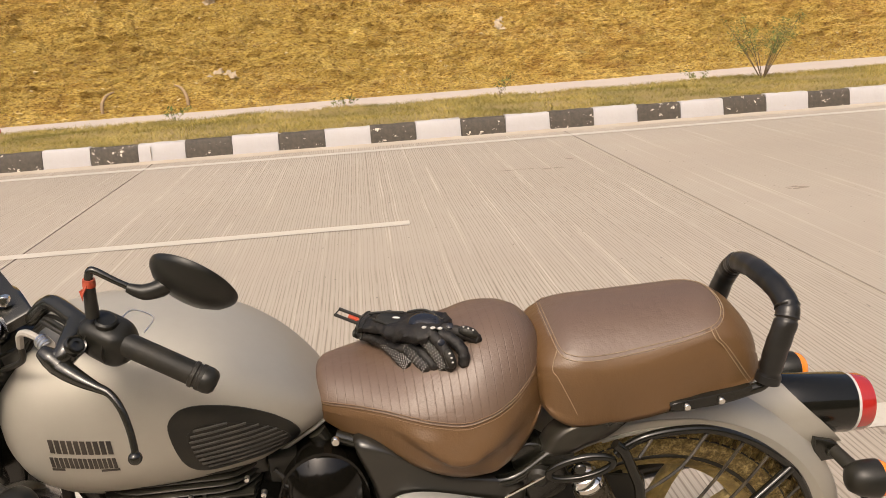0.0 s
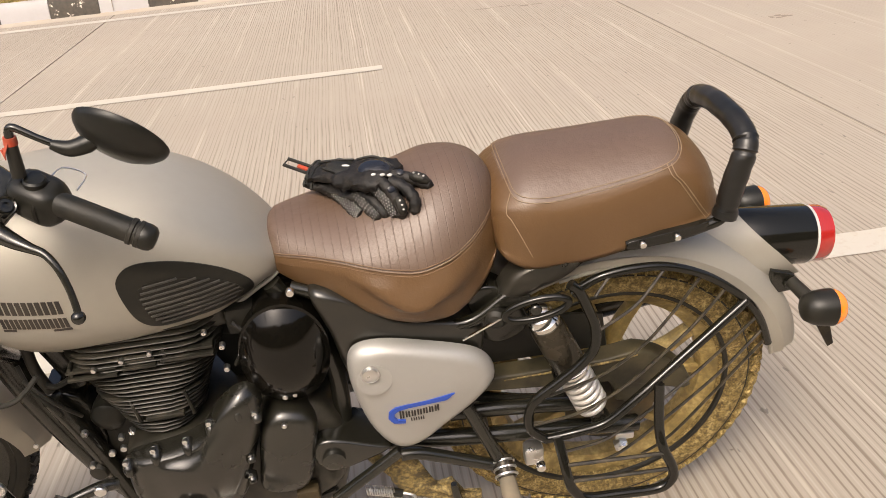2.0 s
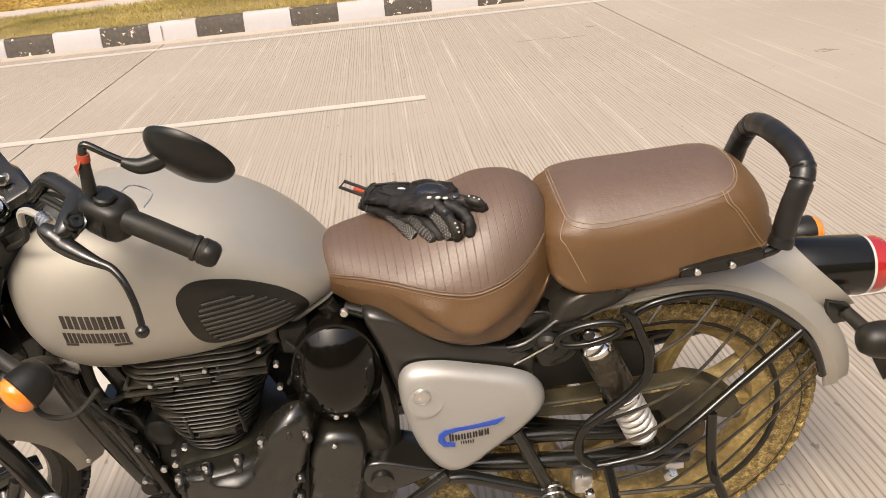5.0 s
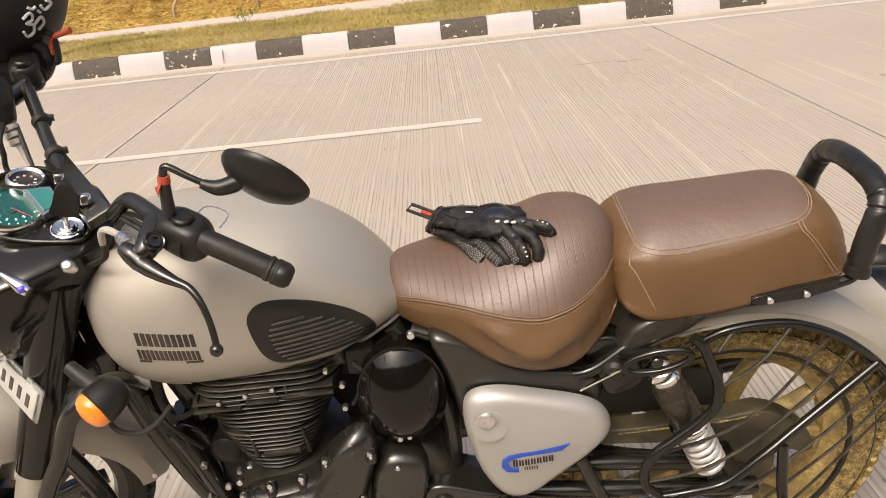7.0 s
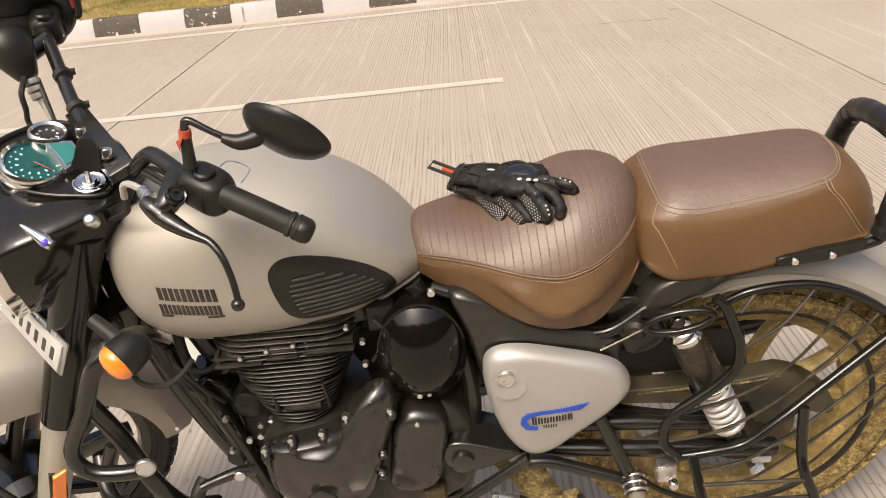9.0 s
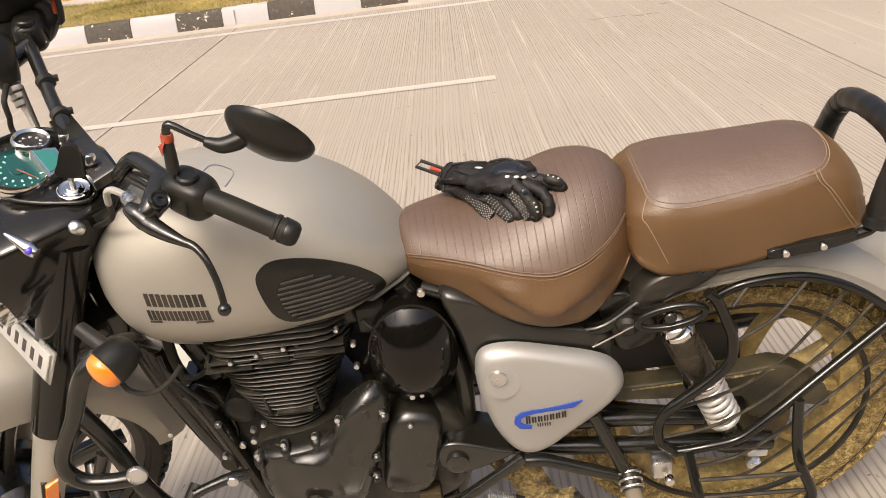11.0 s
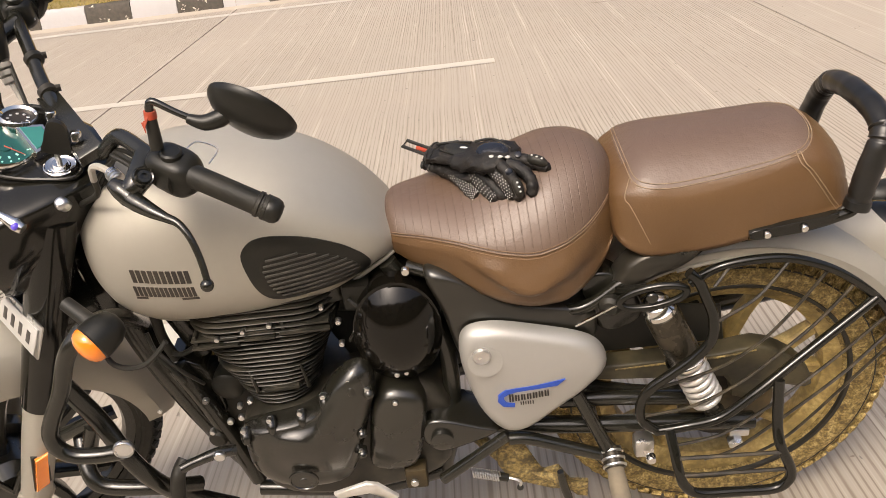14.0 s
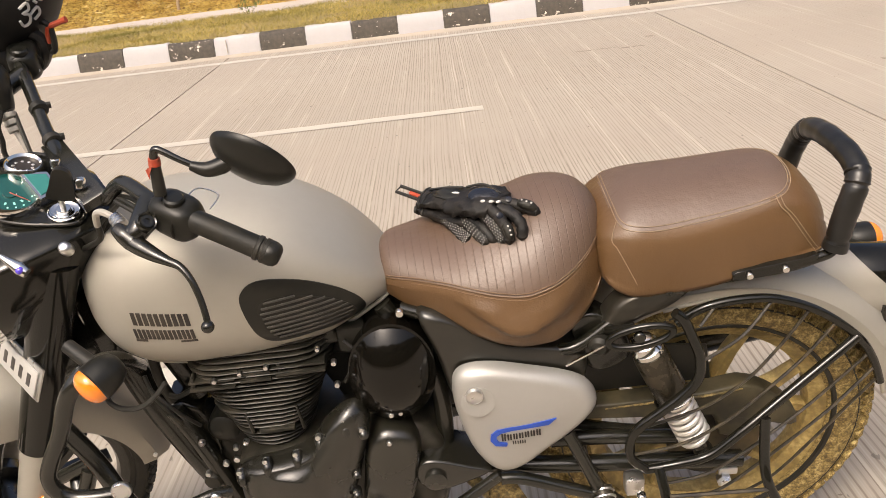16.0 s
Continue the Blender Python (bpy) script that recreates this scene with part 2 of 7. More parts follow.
M_SCUFF = worn("rubber_scuff", (0.22, 0.18, 0.14), 0.9, dust=0.5, dust_color=(0.3, 0.25, 0.19), scale=30)
M_FAR = worn("far_concrete", (0.46, 0.40, 0.345), 0.9, scale=2, grain=0.2)
M_DRIFT = worn("kerb_grit", (0.37, 0.325, 0.265), 0.95, dust=0.4, scale=5, grain=0.5)

M_SAND = worn("storm_sand_paint", (0.394, 0.371, 0.316), 0.52, 0.44, dust=0.08, scale=5, grain=0.03)
M_SILVER = worn("silver_grey_paint", (0.40, 0.39, 0.362), 0.44, 0.50, dust=0.06, scale=5, grain=0.03)
M_GLOSS = worn("gloss_black_enamel", (0.0075, 0.0073, 0.0054), 0.10, dust=0.015, scale=7, grain=0.02, spec=0.45)
M_AIRBOX = worn("deep_gloss_black", (0.0035, 0.003, 0.002), 0.05, dust=0.008, scale=6, grain=0.01, spec=0.36)
M_SATIN = worn("satin_black_paint", (0.0105, 0.0103, 0.0072), 0.20, dust=0.02, scale=16, spec=0.65)
M_MATT = worn("matt_black_plastic", (0.0095, 0.0094, 0.0070), 0.36, dust=0.035, scale=18, grain=0.2, spec=0.38)
M_CASE = worn("black_engine_enamel", (0.011, 0.0104, 0.0075), 0.24, 0.0, dust=0.06, coat=0.0, dust_color=(0.12, 0.105, 0.065), scale=7, grain=0.06, spec=0.85)
M_PANEL = worn("satin_black_plastic", (0.009, 0.0088, 0.0064), 0.28, dust=0.04, scale=9, grain=0.08, spec=0.75)
M_TRIM = worn("silvered_black_trim", (0.045, 0.042, 0.034), 0.26, 0.6, dust=0.08, scale=9, grain=0.05, spec=0.7)
M_FIN = worn("black_fin_paint", (0.018, 0.0170, 0.0125), 0.34, dust=0.26, dust_color=(0.17, 0.142, 0.10), scale=26, spec=0.5)
M_RUBBER = worn("black_rubber", (0.0112, 0.0108, 0.0080), 0.5, dust=0.05, scale=30, grain=0.3, spec=0.4)
# lighter than the pad's rubber: the ribs' highlights are put into the colour
M_RIB = worn("highlit_rubber_rib", (0.042, 0.038, 0.032), 0.42, dust=0.1, scale=30)
M_VINYL = worn("black_vinyl_wrap", (0.009, 0.0088, 0.0078), 0.30, dust=0.06, scale=12, grain=0.2)
M_CHROME = worn("chrome", (0.78, 0.76, 0.72), 0.10, 1.0, dust=0.06, scale=10, grain=0.02)
M_STEEL = worn("zinc_steel", (0.76, 0.755, 0.74), 0.26, 1.0, dust=0.05, scale=40)
M_WHITE_STEEL = worn("silver_spring_paint", (0.66, 0.64, 0.60), 0.35, 0.5, dust=0.5, dust_color=(0.26, 0.2, 0.12), scale=22)
M_CANISTER = worn("dull_grey_canister", (0.035, 0.030, 0.021), 0.24, 0.5, dust=0.18, dust_color=(0.2, 0.15, 0.08), scale=24)
M_ROD = worn("dusty_black_rod", (0.020, 0.017, 0.012), 0.32, dust=0.3, dust_color=(0.22, 0.17, 0.09), scale=40)
M_MUD = muddy("dried_mud", (0.06, 0.05, 0.03), 0.8, 1.3)
M_TYRE = muddy("muddy_tyre_rubber", (0.085, 0.062, 0.024), 0.9, 1.45, 0.25, 0.85, 70)
M_TREAD = muddy("muddy_tread", (0.06, 0.045, 0.018), 0.9, 1.9, 0.45, 0.95, 80)
M_MUDDY_BLACK = worn("mud_splashed_black", (0.012, 0.0095, 0.006), 0.5, dust=0.45, dust_color=(0.24, 0.17, 0.07), scale=11, grain=0.4, spec=0.3)
M_CHAIN_CASE = worn("mud_greyed_black", (0.018, 0.016, 0.010), 0.45, dust=0.5, dust_color=(0.19, 0.155, 0.075), scale=9, grain=0.5, spec=0.4)
M_RIM = muddy("muddy_alloy", (0.22, 0.16, 0.055), 0.5, 1.7, 0.35, 0.8, 26)
M_PEG = worn("dusty_peg_rubber", (0.13, 0.112, 0.082), 0.85, dust=0.4, scale=20, grain=0.5)
M_AMBER = glassy("amber_lens", (0.85, 0.22, 0.015))
M_RED = glassy("red_lens", (0.34, 0.018, 0.014))
M_CLEAR = glassy("clear_reflector", (0.50, 0.48, 0.45))
M_PURPLE = glassy("violet_pilot_lens", (0.10, 0.06, 0.60))
M_DIAL = glassy("teal_dial", (0.008, 0.066, 0.055), 0.15)
M_LCD = glassy("pale_teal_display", (0.03, 0.17, 0.145), 0.15)
M_MARK = worn("dial_marks", (0.35, 0.75, 0.62), 0.4)
M_GREY_CABLE = worn("grey_cable_sleeve", (0.34, 0.32, 0.28), 0.45, dust=0.2, scale=30)
M_EMBLEM = worn("dark_emblem", (0.020, 0.016, 0.014), 0.45)
M_BLUE = worn("blue_decal", (0.020, 0.065, 0.36), 0.4)
M_PLATE = worn("white_plate", (0.45, 0.44, 0.41), 0.5, scale=30)
M_THREAD = worn("tan_thread", (0.24, 0.172, 0.108), 0.85)
M_LEATHER = leather().mat
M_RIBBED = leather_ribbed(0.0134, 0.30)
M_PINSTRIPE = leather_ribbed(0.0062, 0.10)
M_FABRIC = worn("black_glove_fabric", (0.0075, 0.0066, 0.0056), 0.50, dust=0.16, dust_color=(0.16, 0.13, 0.10), scale=70, grain=0.9, spec=0.35)
M_ARMOUR = worn("blue_black_armour", (0.010, 0.012, 0.018), 0.24, dust=0.05, scale=20)
M_STUD = worn("pale_grey_print", (0.55, 0.53, 0.50), 0.5)
M_CORD = worn("red_tape", (0.36, 0.040, 0.010), 0.6, dust=0.25, scale=60)
M_HELMET = worn("matt_black_helmet", (0.008, 0.0075, 0.007), 0.5, dust=0.03, spec=0.3)
M_MIRROR = Nodes("mirror_glass", (0.9, 0.9, 0.9), 0.02, 1.0).mat


# ---- mesh helpers ----
def smooth_path(points, steps=6, closed=False):
    """Catmull-Rom through the points."""
    p = [Vector(q) for q in points]
    n = len(p)
    out = []
    for i in range(n if closed else n - 1):
        a, b, c, d = (p[(i + k) % n] if closed else p[min(max(i + k, 0), n - 1)] for k in (-1, 0, 1, 2))
        for s in range(steps):
            t = s / steps
            out.append(0.5 * ((2 * b) + (c - a) * t + (2 * a - 5 * b + 4 * c - d) * t * t + (3 * b - a - 3 * c + d) * t ** 3))
    if not closed:
        out.append(p[-1])
    return out


def add_rings(bm, rings, cap=True, closed=False):
    """Skin rings of equal count."""
    vs = [[bm.verts.new(v) for v in r] for r in rings]
    n = len(vs[0])
    for i in range(len(vs) if closed else len(vs) - 1):
        a, b = vs[i], vs[(i + 1) % len(vs)]
        for j in range(n):
            bm.faces.new((a[j], a[(j + 1) % n], b[(j + 1) % n], b[j]))
    if cap and not closed:
        bm.faces.new(vs[0][::-1])
        bm.faces.new(vs[-1])
    return bm


def tube(points, r, n=10, steps=6, closed=False, bm=None, straight=False):
    """A round bar along a smooth path; r is one radius or one for each point."""
    bm = bm or bmesh.new()
    path = [Vector(q) for q in points] if straight else smooth_path(points, steps, closed)
    m = len(path)
    radii = [r] * m if isinstance(r, (int, float)) else [float(np.interp(i / (m - 1), np.linspace(0, 1, len(r)), r)) for i in range(m)]
    rings, side = [], None
    for i, q in enumerate(path):
        nxt = path[(i + 1) % m] if closed else path[min(i + 1, m - 1)]
        prv = path[i - 1] if closed else path[max(i - 1, 0)]
        d = (nxt - prv).normalized()
        if side is None:
            side = d.orthogonal().normalized()
        side = (side - d * side.dot(d)).normalized()
        up = d.cross(side)
        rings.append([q + radii[i] * (math.cos(2 * math.pi * k / n) * side + math.sin(2 * math.pi * k / n) * up) for k in range(n)])
    return add_rings(bm, rings, True, closed)


def lathe(profile, origin, axis, n=32, bm=None, cap=True):
    """Turn a profile of (radius, distance along the axis)."""
    bm = bm or bmesh.new()
    d = Vector(axis).normalized()
    s = d.orthogonal().normalized()
    u = d.cross(s)
    o = Vector(origin)
    rings = [[o + h * d + max(r, 1e-4) * (math.cos(2 * math.pi * k / n) * s + math.sin(2 * math.pi * k / n) * u) for k in range(n)] for r, h in profile]
    return add_rings(bm, rings, cap)


def slab(outline, u0, u1, edge=0.008, bulge=0.0, smooth=3, bm=None, rounds=3):
    """A plate in the bike's length-height plane from u0 to u1 (the outer face), with a rounded outer edge and a bulged face."""
    bm = bm or bmesh.new()
    pts = smooth_path([(x, 0, w) for x, w in outline], smooth, True) if smooth > 1 else [Vector((x, 0, w)) for x, w in outline]
    c = sum(pts, Vector()) / len(pts)
    size = sum((p - c).length for p in pts) / len(pts)
    s = -1 if u1 < u0 else 1
    rings = [[Vector((p.x, u0, p.z)) for p in pts]]
    for k in range(rounds + 1):
        a = k / rounds * math.pi / 2
        f = 1 - edge * (1 - math.cos(a)) / size
        rings.append([Vector((c.x + (p.x - c.x) * f, u1 - s * edge * (1 - math.sin(a)), c.z + (p.z - c.z) * f)) for p in pts])
    f0 = 1 - edge / size
    for g in (0.75, 0.5, 0.25, 0.06):
        rings.append([Vector((c.x + (p.x - c.x) * f0 * g, u1 + s * bulge * (1 - g * g), c.z + (p.z - c.z) * f0 * g)) for p in pts])
    return add_rings(bm, rings)


def block(a, b, bevel=0.004, bm=None, segments=2):
    """A box between two corners with bevelled edges."""
    made = bmesh.new()
    bmesh.ops.create_cube(made, size=1.0)
    size = [abs(q - p) for p, q in zip(a, b)]
    for v in made.verts:
        v.co = Vector([p + (v.co[i] + 0.5) * (q - p) for i, (p, q) in enumerate(zip(a, b))])
    if bevel:
        bmesh.ops.bevel(made, geom=made.edges[:], offset=min(bevel, min(size) * 0.45), segments=segments, affect="EDGES", profile=0.5)
    if bm is None:
        return made
    tmp = bpy.data.meshes.new("tmp")
    made.to_mesh(tmp)
    bm.from_mesh(tmp)
    bpy.data.meshes.remove(tmp)
    return bm


def ball(center, radii, bm=None, seg=20, m=None):
    bm = bm or bmesh.new()
    made = bmesh.ops.create_uvsphere(bm, u_segments=seg, v_segments=max(8, seg // 2), radius=1.0)
    for v in made["verts"]:
        q = Vector((v.co.x * radii[0], v.co.y * radii[1], v.co.z * radii[2]))
        v.co = (m @ q if m else q) + Vector(center)
    return bm


def moved(bm, m):
    bmesh.ops.transform(bm, matrix=m, verts=bm.verts[:])
    return bm


def mesh_of(name, bm, material, sharp=38):
    bmesh.ops.recalc_face_normals(bm, faces=bm.faces[:])
    me = bpy.data.meshes.new(name)
    bm.to_mesh(me)
    bm.free()
    me.materials.append(material)
    me.polygons.foreach_set("use_smooth", [True] * len(me.polygons))
    me.set_sharp_from_angle(angle=radians(sharp))
    return me


def part(name, bm, material, parent, label="", sharp=38):
    """One mesh under a thing or under a part."""
    ob = new(name, mesh_of(name, bm, material, sharp))
    ob.parent = parent
    if label:
        tagged(ob, label)
    return ob


def thing(name, label, category, m=None, group="", kind=""):
    ob = new(name)
    if m:
        ob.matrix_world = m
    return tagged(ob, label, category, group, kind)


def solid(name, bm, material, label, category="", kind="", group="", sharp=38):
    return tagged(new(name, mesh_of(name, bm, material, sharp)), label, category, group, kind)


# ---- ground, road, kerb and bank ----
ROAD_FAR, KERB_Y, SLAB, JOINT_X = 10.345, 10.348, 4.5, -2.06
bm = bmesh.new()
vs = [bm.verts.new((x, y, -0.05)) for x, y in ((-900, -900), (900, -900), (900, 900), (-900, 900))]
bm.faces.new(vs)
solid("ground", bm, M_SHOULDER, "unseen brown earth beside and under the road, kept dark for reflections", "ground", "structure")

road = thing("road", "pale beige concrete highway with fine tined lines", "road", kind="structure")
part("joint_bed", block((-24.56, -0.58, -0.05), (29.44, ROAD_FAR, -0.016), 0), M_JOINT, road)
slab_bm = block((0.0045, -0.60, -0.03), (SLAB - 0.0045, ROAD_FAR - 0.003, 0.0), 0.003, segments=1)
slab_me = mesh_of("concrete_slab", slab_bm, M_ROAD)
worn_me = slab_me.copy()
worn_me.materials[0] = M_ROAD_WORN
for i in range(-5, 7):
    ob = new("concrete_slab", worn_me if i >= 1 else slab_me)
    ob.parent = road
    ob.location = (JOINT_X + SLAB * i, 0, 0)


def painted_line(name, x0, x1, y, width, label, seed):
    """A strip of road paint with slightly ragged edges."""
    rng = random.Random(seed)
    bm = bmesh.new()
    n = max(2, int((x1 - x0) / 0.08))
    lo, hi = [], []
    for i in range(n + 1):
        x = x0 + (x1 - x0) * i / n
        lo.append(bm.verts.new((x, y - width / 2 + rng.uniform(-0.004, 0.004), 0.004)))
        hi.append(bm.verts.new((x, y + width / 2 + rng.uniform(-0.004, 0.004), 0.004)))
    for i in range(n):
        bm.faces.new((lo[i], lo[i + 1], hi[i + 1], hi[i]))
    ob = solid(name, bm, M_LINE, label, "road marking", "structure")
    return ob


painted_line("lane_dash", -4.0, 0.47, 6.41, 0.125, "white lane dash painted on the concrete road", 1)
painted_line("edge_line_near", -24, 29, 3.12, 0.15, "white edge line along the near side of the road", 2)
painted_line("edge_line_far", -24, 29, 9.94, 0.14, "cream edge line along the kerb", 3)

# grit swept up along the foot of the kerb
bm = bmesh.new()
rng = random.Random(5)
prev = None
for i in range(500):
    x = -16 + i * 0.07
    wd = 0.02 + 0.05 * (noise.noise((x * 1.3, 0, 0)) + 0.4) + rng.uniform(-0.012, 0.012)
    cur = [bm.verts.new((x, KERB_Y + 0.01, 0.03)), bm.verts.new((x, KERB_Y - 0.015 - wd * 0.3, 0.014)), bm.verts.new((x, KERB_Y - 0.03 - wd, 0.002))]
    if prev:
        for k in (0, 1):
            bm.faces.new((prev[k], cur[k], cur[k + 1], prev[k + 1]))
    prev = cur
solid("kerb_grit", bm, M_DRIFT, "sandy grit gathered along the foot of the kerb", "grit", "stuff")

kerb = thing("kerb", "black and white painted concrete kerb", "kerb", kind="structure")


def kerb_mesh(name, material, seed):
    rng = random.Random(seed)
    prof = [(0.0, -0.03), (0.012, 0.10), (0.030, 0.185), (0.044, 0.208), (0.065, 0.216), (0.15, 0.214), (0.15, -0.03)]
    rings = []
    for i in range(9):
        x = 0.003 + 0.494 * i / 8
        rings.append([(x, y + (rng.uniform(-0.005, 0.005) if 0 < k < 5 else 0), z + (rng.uniform(-0.005, 0.004) if 1 < k < 6 else 0)) for k, (y, z) in enumerate(prof)])
    return mesh_of(name, add_rings(bmesh.new(), rings), material)


kerb_meshes = {True: [kerb_mesh("kerb_block", M_BLACK_K, s) for s in (1, 2, 3)], False: [kerb_mesh("kerb_block", M_WHITE, s) for s in (4, 5, 6)]}
for i in range(-22, 46):
    ob = new("kerb_block", kerb_meshes[i % 2 == 0][(i * 7) % 3])
    ob.parent = kerb
    ob.location = (-2.705 + 0.5 * i, KERB_Y + 0.002 * ((i * 37) % 5 - 2), 0.004 * ((i * 53) % 4 - 2))

# planted median behind the kerb
bm = bmesh.new()
nx, ny = 160, 14
grid = []
for i in range(nx + 1):
    row = []
    for j in range(ny + 1):
        x, y = -24 + 54 * i / nx, KERB_Y + 0.14 + 2.75 * j / ny
        z = 0.19 + 0.04 * noise.noise((x * 1.2, y * 1.6, 3)) - (0.16 if j == ny else 0.0)
        row.append(bm.verts.new((x, y, z)))
    grid.append(row)
for i in range(nx):
    for j in range(ny):
        bm.faces.new((grid[i][j], grid[i + 1][j], grid[i + 1][j + 1], grid[i][j + 1]))
solid("median_soil", bm, M_VERGE, "earth of the grassy median strip", "soil", "structure")


# one white block is split by a fine joint
part("block_joint", block((-2.705 + 0.5 * 1 + 0.135, KERB_Y - 0.004, 0.0), (-2.705 + 0.5 * 1 + 0.139, KERB_Y + 0.016, 0.185), 0), M_DRIFT, kerb)

# rubbed streaks and spots on the road
for k, (x, y, lx, ly) in enumerate(((1.80, 8.01, 0.10, 0.03), (1.55, 8.08, 0.20, 0.018), (3.175, 6.45, 0.09, 0.05), (2.06, 8.43, 0.05, 0.02))):
    rng = random.Random(60 + k)
    bm = bmesh.new()
    for _ in range(26):
        a, q = rng.uniform(0, 6.28), rng.random() ** 0.5
        cx, cy = x + math.cos(a) * q * lx, y + math.sin(a) * q * ly
        s = rng.uniform(0.006, 0.022)
        vs = [bm.verts.new((cx + math.cos(t) * s * rng.uniform(0.6, 1.6), cy + math.sin(t) * s * rng.uniform(0.5, 1.0), 0.0012 + 0.00004 * _)) for t in (0, 1.05, 2.1, 3.14, 4.2, 5.24)]
        bm.faces.new(vs)
    tagged(part("rubber_mark", bm, M_SCUFF, road), kind="stuff")

# bits of litter and grit lying on the road
bm = bmesh.new()
rng = random.Random(77)
for _ in range(420):
    x, y = rng.uniform(-6, 9), rng.uniform(2.0, 10.2)
    s = rng.uniform(0.002, 0.006)
    vs = [bm.verts.new((x + math.cos(t) * s * rng.uniform(0.5, 1.5), y + math.sin(t) * s * rng.uniform(0.5, 1.3), 0.001)) for t in (0, 1.6, 3.1, 4.7)]
    top = bm.verts.new((x, y, s * 0.7))
    for i in range(4):
        bm.faces.new((vs[i], vs[(i + 1) % 4], top))
solid("road_grit", bm, M_SCUFF, "dark specks of grit and rubber on the concrete", "grit", "stuff")


def blade_mesh(name, count, place, height, lean, width, material, seed):
    """Many single blades of grass in one mesh; place(rng) gives a root."""
    rng = np.random.default_rng(seed)
    roots = np.array([place(rng) for _ in range(count)])
    h = rng.uniform(*height, count)
    ang = rng.uniform(0, 2 * np.pi, count)
    off = rng.normal(0, lean, (count, 2)) * h[:, None]
    w = width * rng.uniform(0.6, 1.4, count)
    side = np.stack([np.cos(ang) * w, np.sin(ang) * w, np.zeros(count)], 1)
    mid = roots + np.stack([off[:, 0] * 0.4, off[:, 1] * 0.4, h * 0.6], 1)
    tip = roots + np.stack([off[:, 0], off[:, 1], h * 0.95], 1)
    v = np.stack([roots - side, roots + side, mid + side * 0.7, mid - side * 0.7, tip], 1).reshape(-1, 3)
    faces = []
    for i in range(count):
        b = 5 * i
        faces += [(b, b + 1, b + 2, b + 3), (b + 3, b + 2, b + 4)]
    me = bpy.data.meshes.new(name)
    me.from_pydata(v.tolist(), [], faces)
    me.materials.append(material)
    return new(name, me)


def median_root(rng):
    while True:
        x, y = rng.uniform(-6.5, 11), KERB_Y + 0.13 + 2.72 * rng.random() ** 0.9
        if noise.noise((x * 0.9, y * 1.1, 8)) > rng.uniform(-0.75, 0.45):
            return (x, y, 0.175 + 0.04 * noise.noise((x * 1.2, y * 1.6, 3)))


tagged(blade_mesh("median_grass", 90000, median_root, (0.015, 0.075), 1.1, 0.0030, M_GRASS, 4), "short yellow-green grass on the median strip", "grass", kind="stuff")

# the other carriageway, a plain strip at the foot of the bank
bm = block((-60, 13.2, -0.04), (70, 19.0, 0.0), 0)
solid("far_road", bm, M_FAR, "pale concrete road at the foot of the bank", "road", "structure")


def bank_foot(x):
    return 16.65 + 0.055 * (x + 2) + 0.12 * noise.noise((x * 0.5, 1.7, 0))


def bank_point(x, s):
    """A place on the cut bank, s metres up its face: broad swells, broken blocks and small chips."""
    wx, ws = x + 0.25 * noise.noise((x * 1.1, s * 1.3, 3.3)), s + 0.18 * noise.noise((x * 0.8, s * 1.6, 6.1))
    led = noise.noise((x * 0.5, s * 0.9, 4.4)) * 0.22 + noise.noise((x * 1.4, s * 2.3, 1.1)) * 0.13 + noise.noise((x * 3.4, s * 5.5, 7.7)) * 0.085 + noise.noise((x * 8.5, s * 13, 2.2)) * 0.05
    led += 0.05 * noise.cell((wx * 1.3, ws * 3.2, 0.5)) + 0.05 * noise.cell((wx * 3.1 + ws, ws * 6.5, 7.5)) + 0.035 * noise.cell((wx * 7.0 - ws, ws * 14.0, 3.5))
    grow = min(1.0, s / 0.5)
    return Vector((x + 0.05 * noise.noise((x * 3, s * 3, 5)), bank_foot(x) + s * 0.76 + 0.66 * led * grow, -0.04 + s * 0.66 - 0.55 * led * grow))


xs = np.concatenate([np.linspace(-22, -8.2, 60), np.linspace(-8, 12, 460), np.linspace(12.3, 38, 90)])
ss = np.concatenate([np.linspace(0, 4.6, 120), np.linspace(4.8, 13, 40)])
co = [tuple(bank_point(float(x), float(q))) for x in xs for q in ss]
ns = len(ss)
faces = [(i * ns + j, (i + 1) * ns + j, (i + 1) * ns + j + 1, i * ns + j + 1) for i in range(len(xs) - 1) for j in range(ns - 1)]
me = bpy.data.meshes.new("bank")
me.from_pydata(co, [], faces)
me.materials.append(M_SOIL)
tagged(new("bank", me), "steep cut bank of ochre earth, rubble and dry grass", "bank", kind="structure")


# unseen bank added on the near side, self-shaded to darken reflections; ragged scrubby top
co, faces = [], []
nx, ns = 150, 26
for i in range(nx + 1):
    for j in range(ns + 1):
        x, f = -45 + 90 * i / nx, j / ns
        rag = 1.0 + 0.16 * noise.noise((x * 0.10, 2.0, 0)) + 0.10 * noise.noise((x * 0.45, 5.0, 0)) + 0.06 * noise.noise((x * 1.7, 8.0, 0))
        hump = noise.noise((x * 0.5, f * 4, 3)) * 0.5 + noise.noise((x * 1.6, f * 11, 6)) * 0.25
        co.append((x, -2.6 - 5.6 * f + hump * min(1, 3 * f), -0.06 + 5.2 * rag * f ** 0.85 + 0.3 * hump * f))
for i in range(nx):
    for j in range(ns):
        a = i * (ns + 1) + j
        faces.append((a, a + 1, a + ns + 2, a + ns + 1))
me = bpy.data.meshes.new("unseen_bank")
me.from_pydata(co, [], faces)
me.materials.append(M_SCRUB)
tagged(new("unseen_bank", me), "unseen scrubby earth bank added on the near side to darken reflections", "bank", kind="structure")


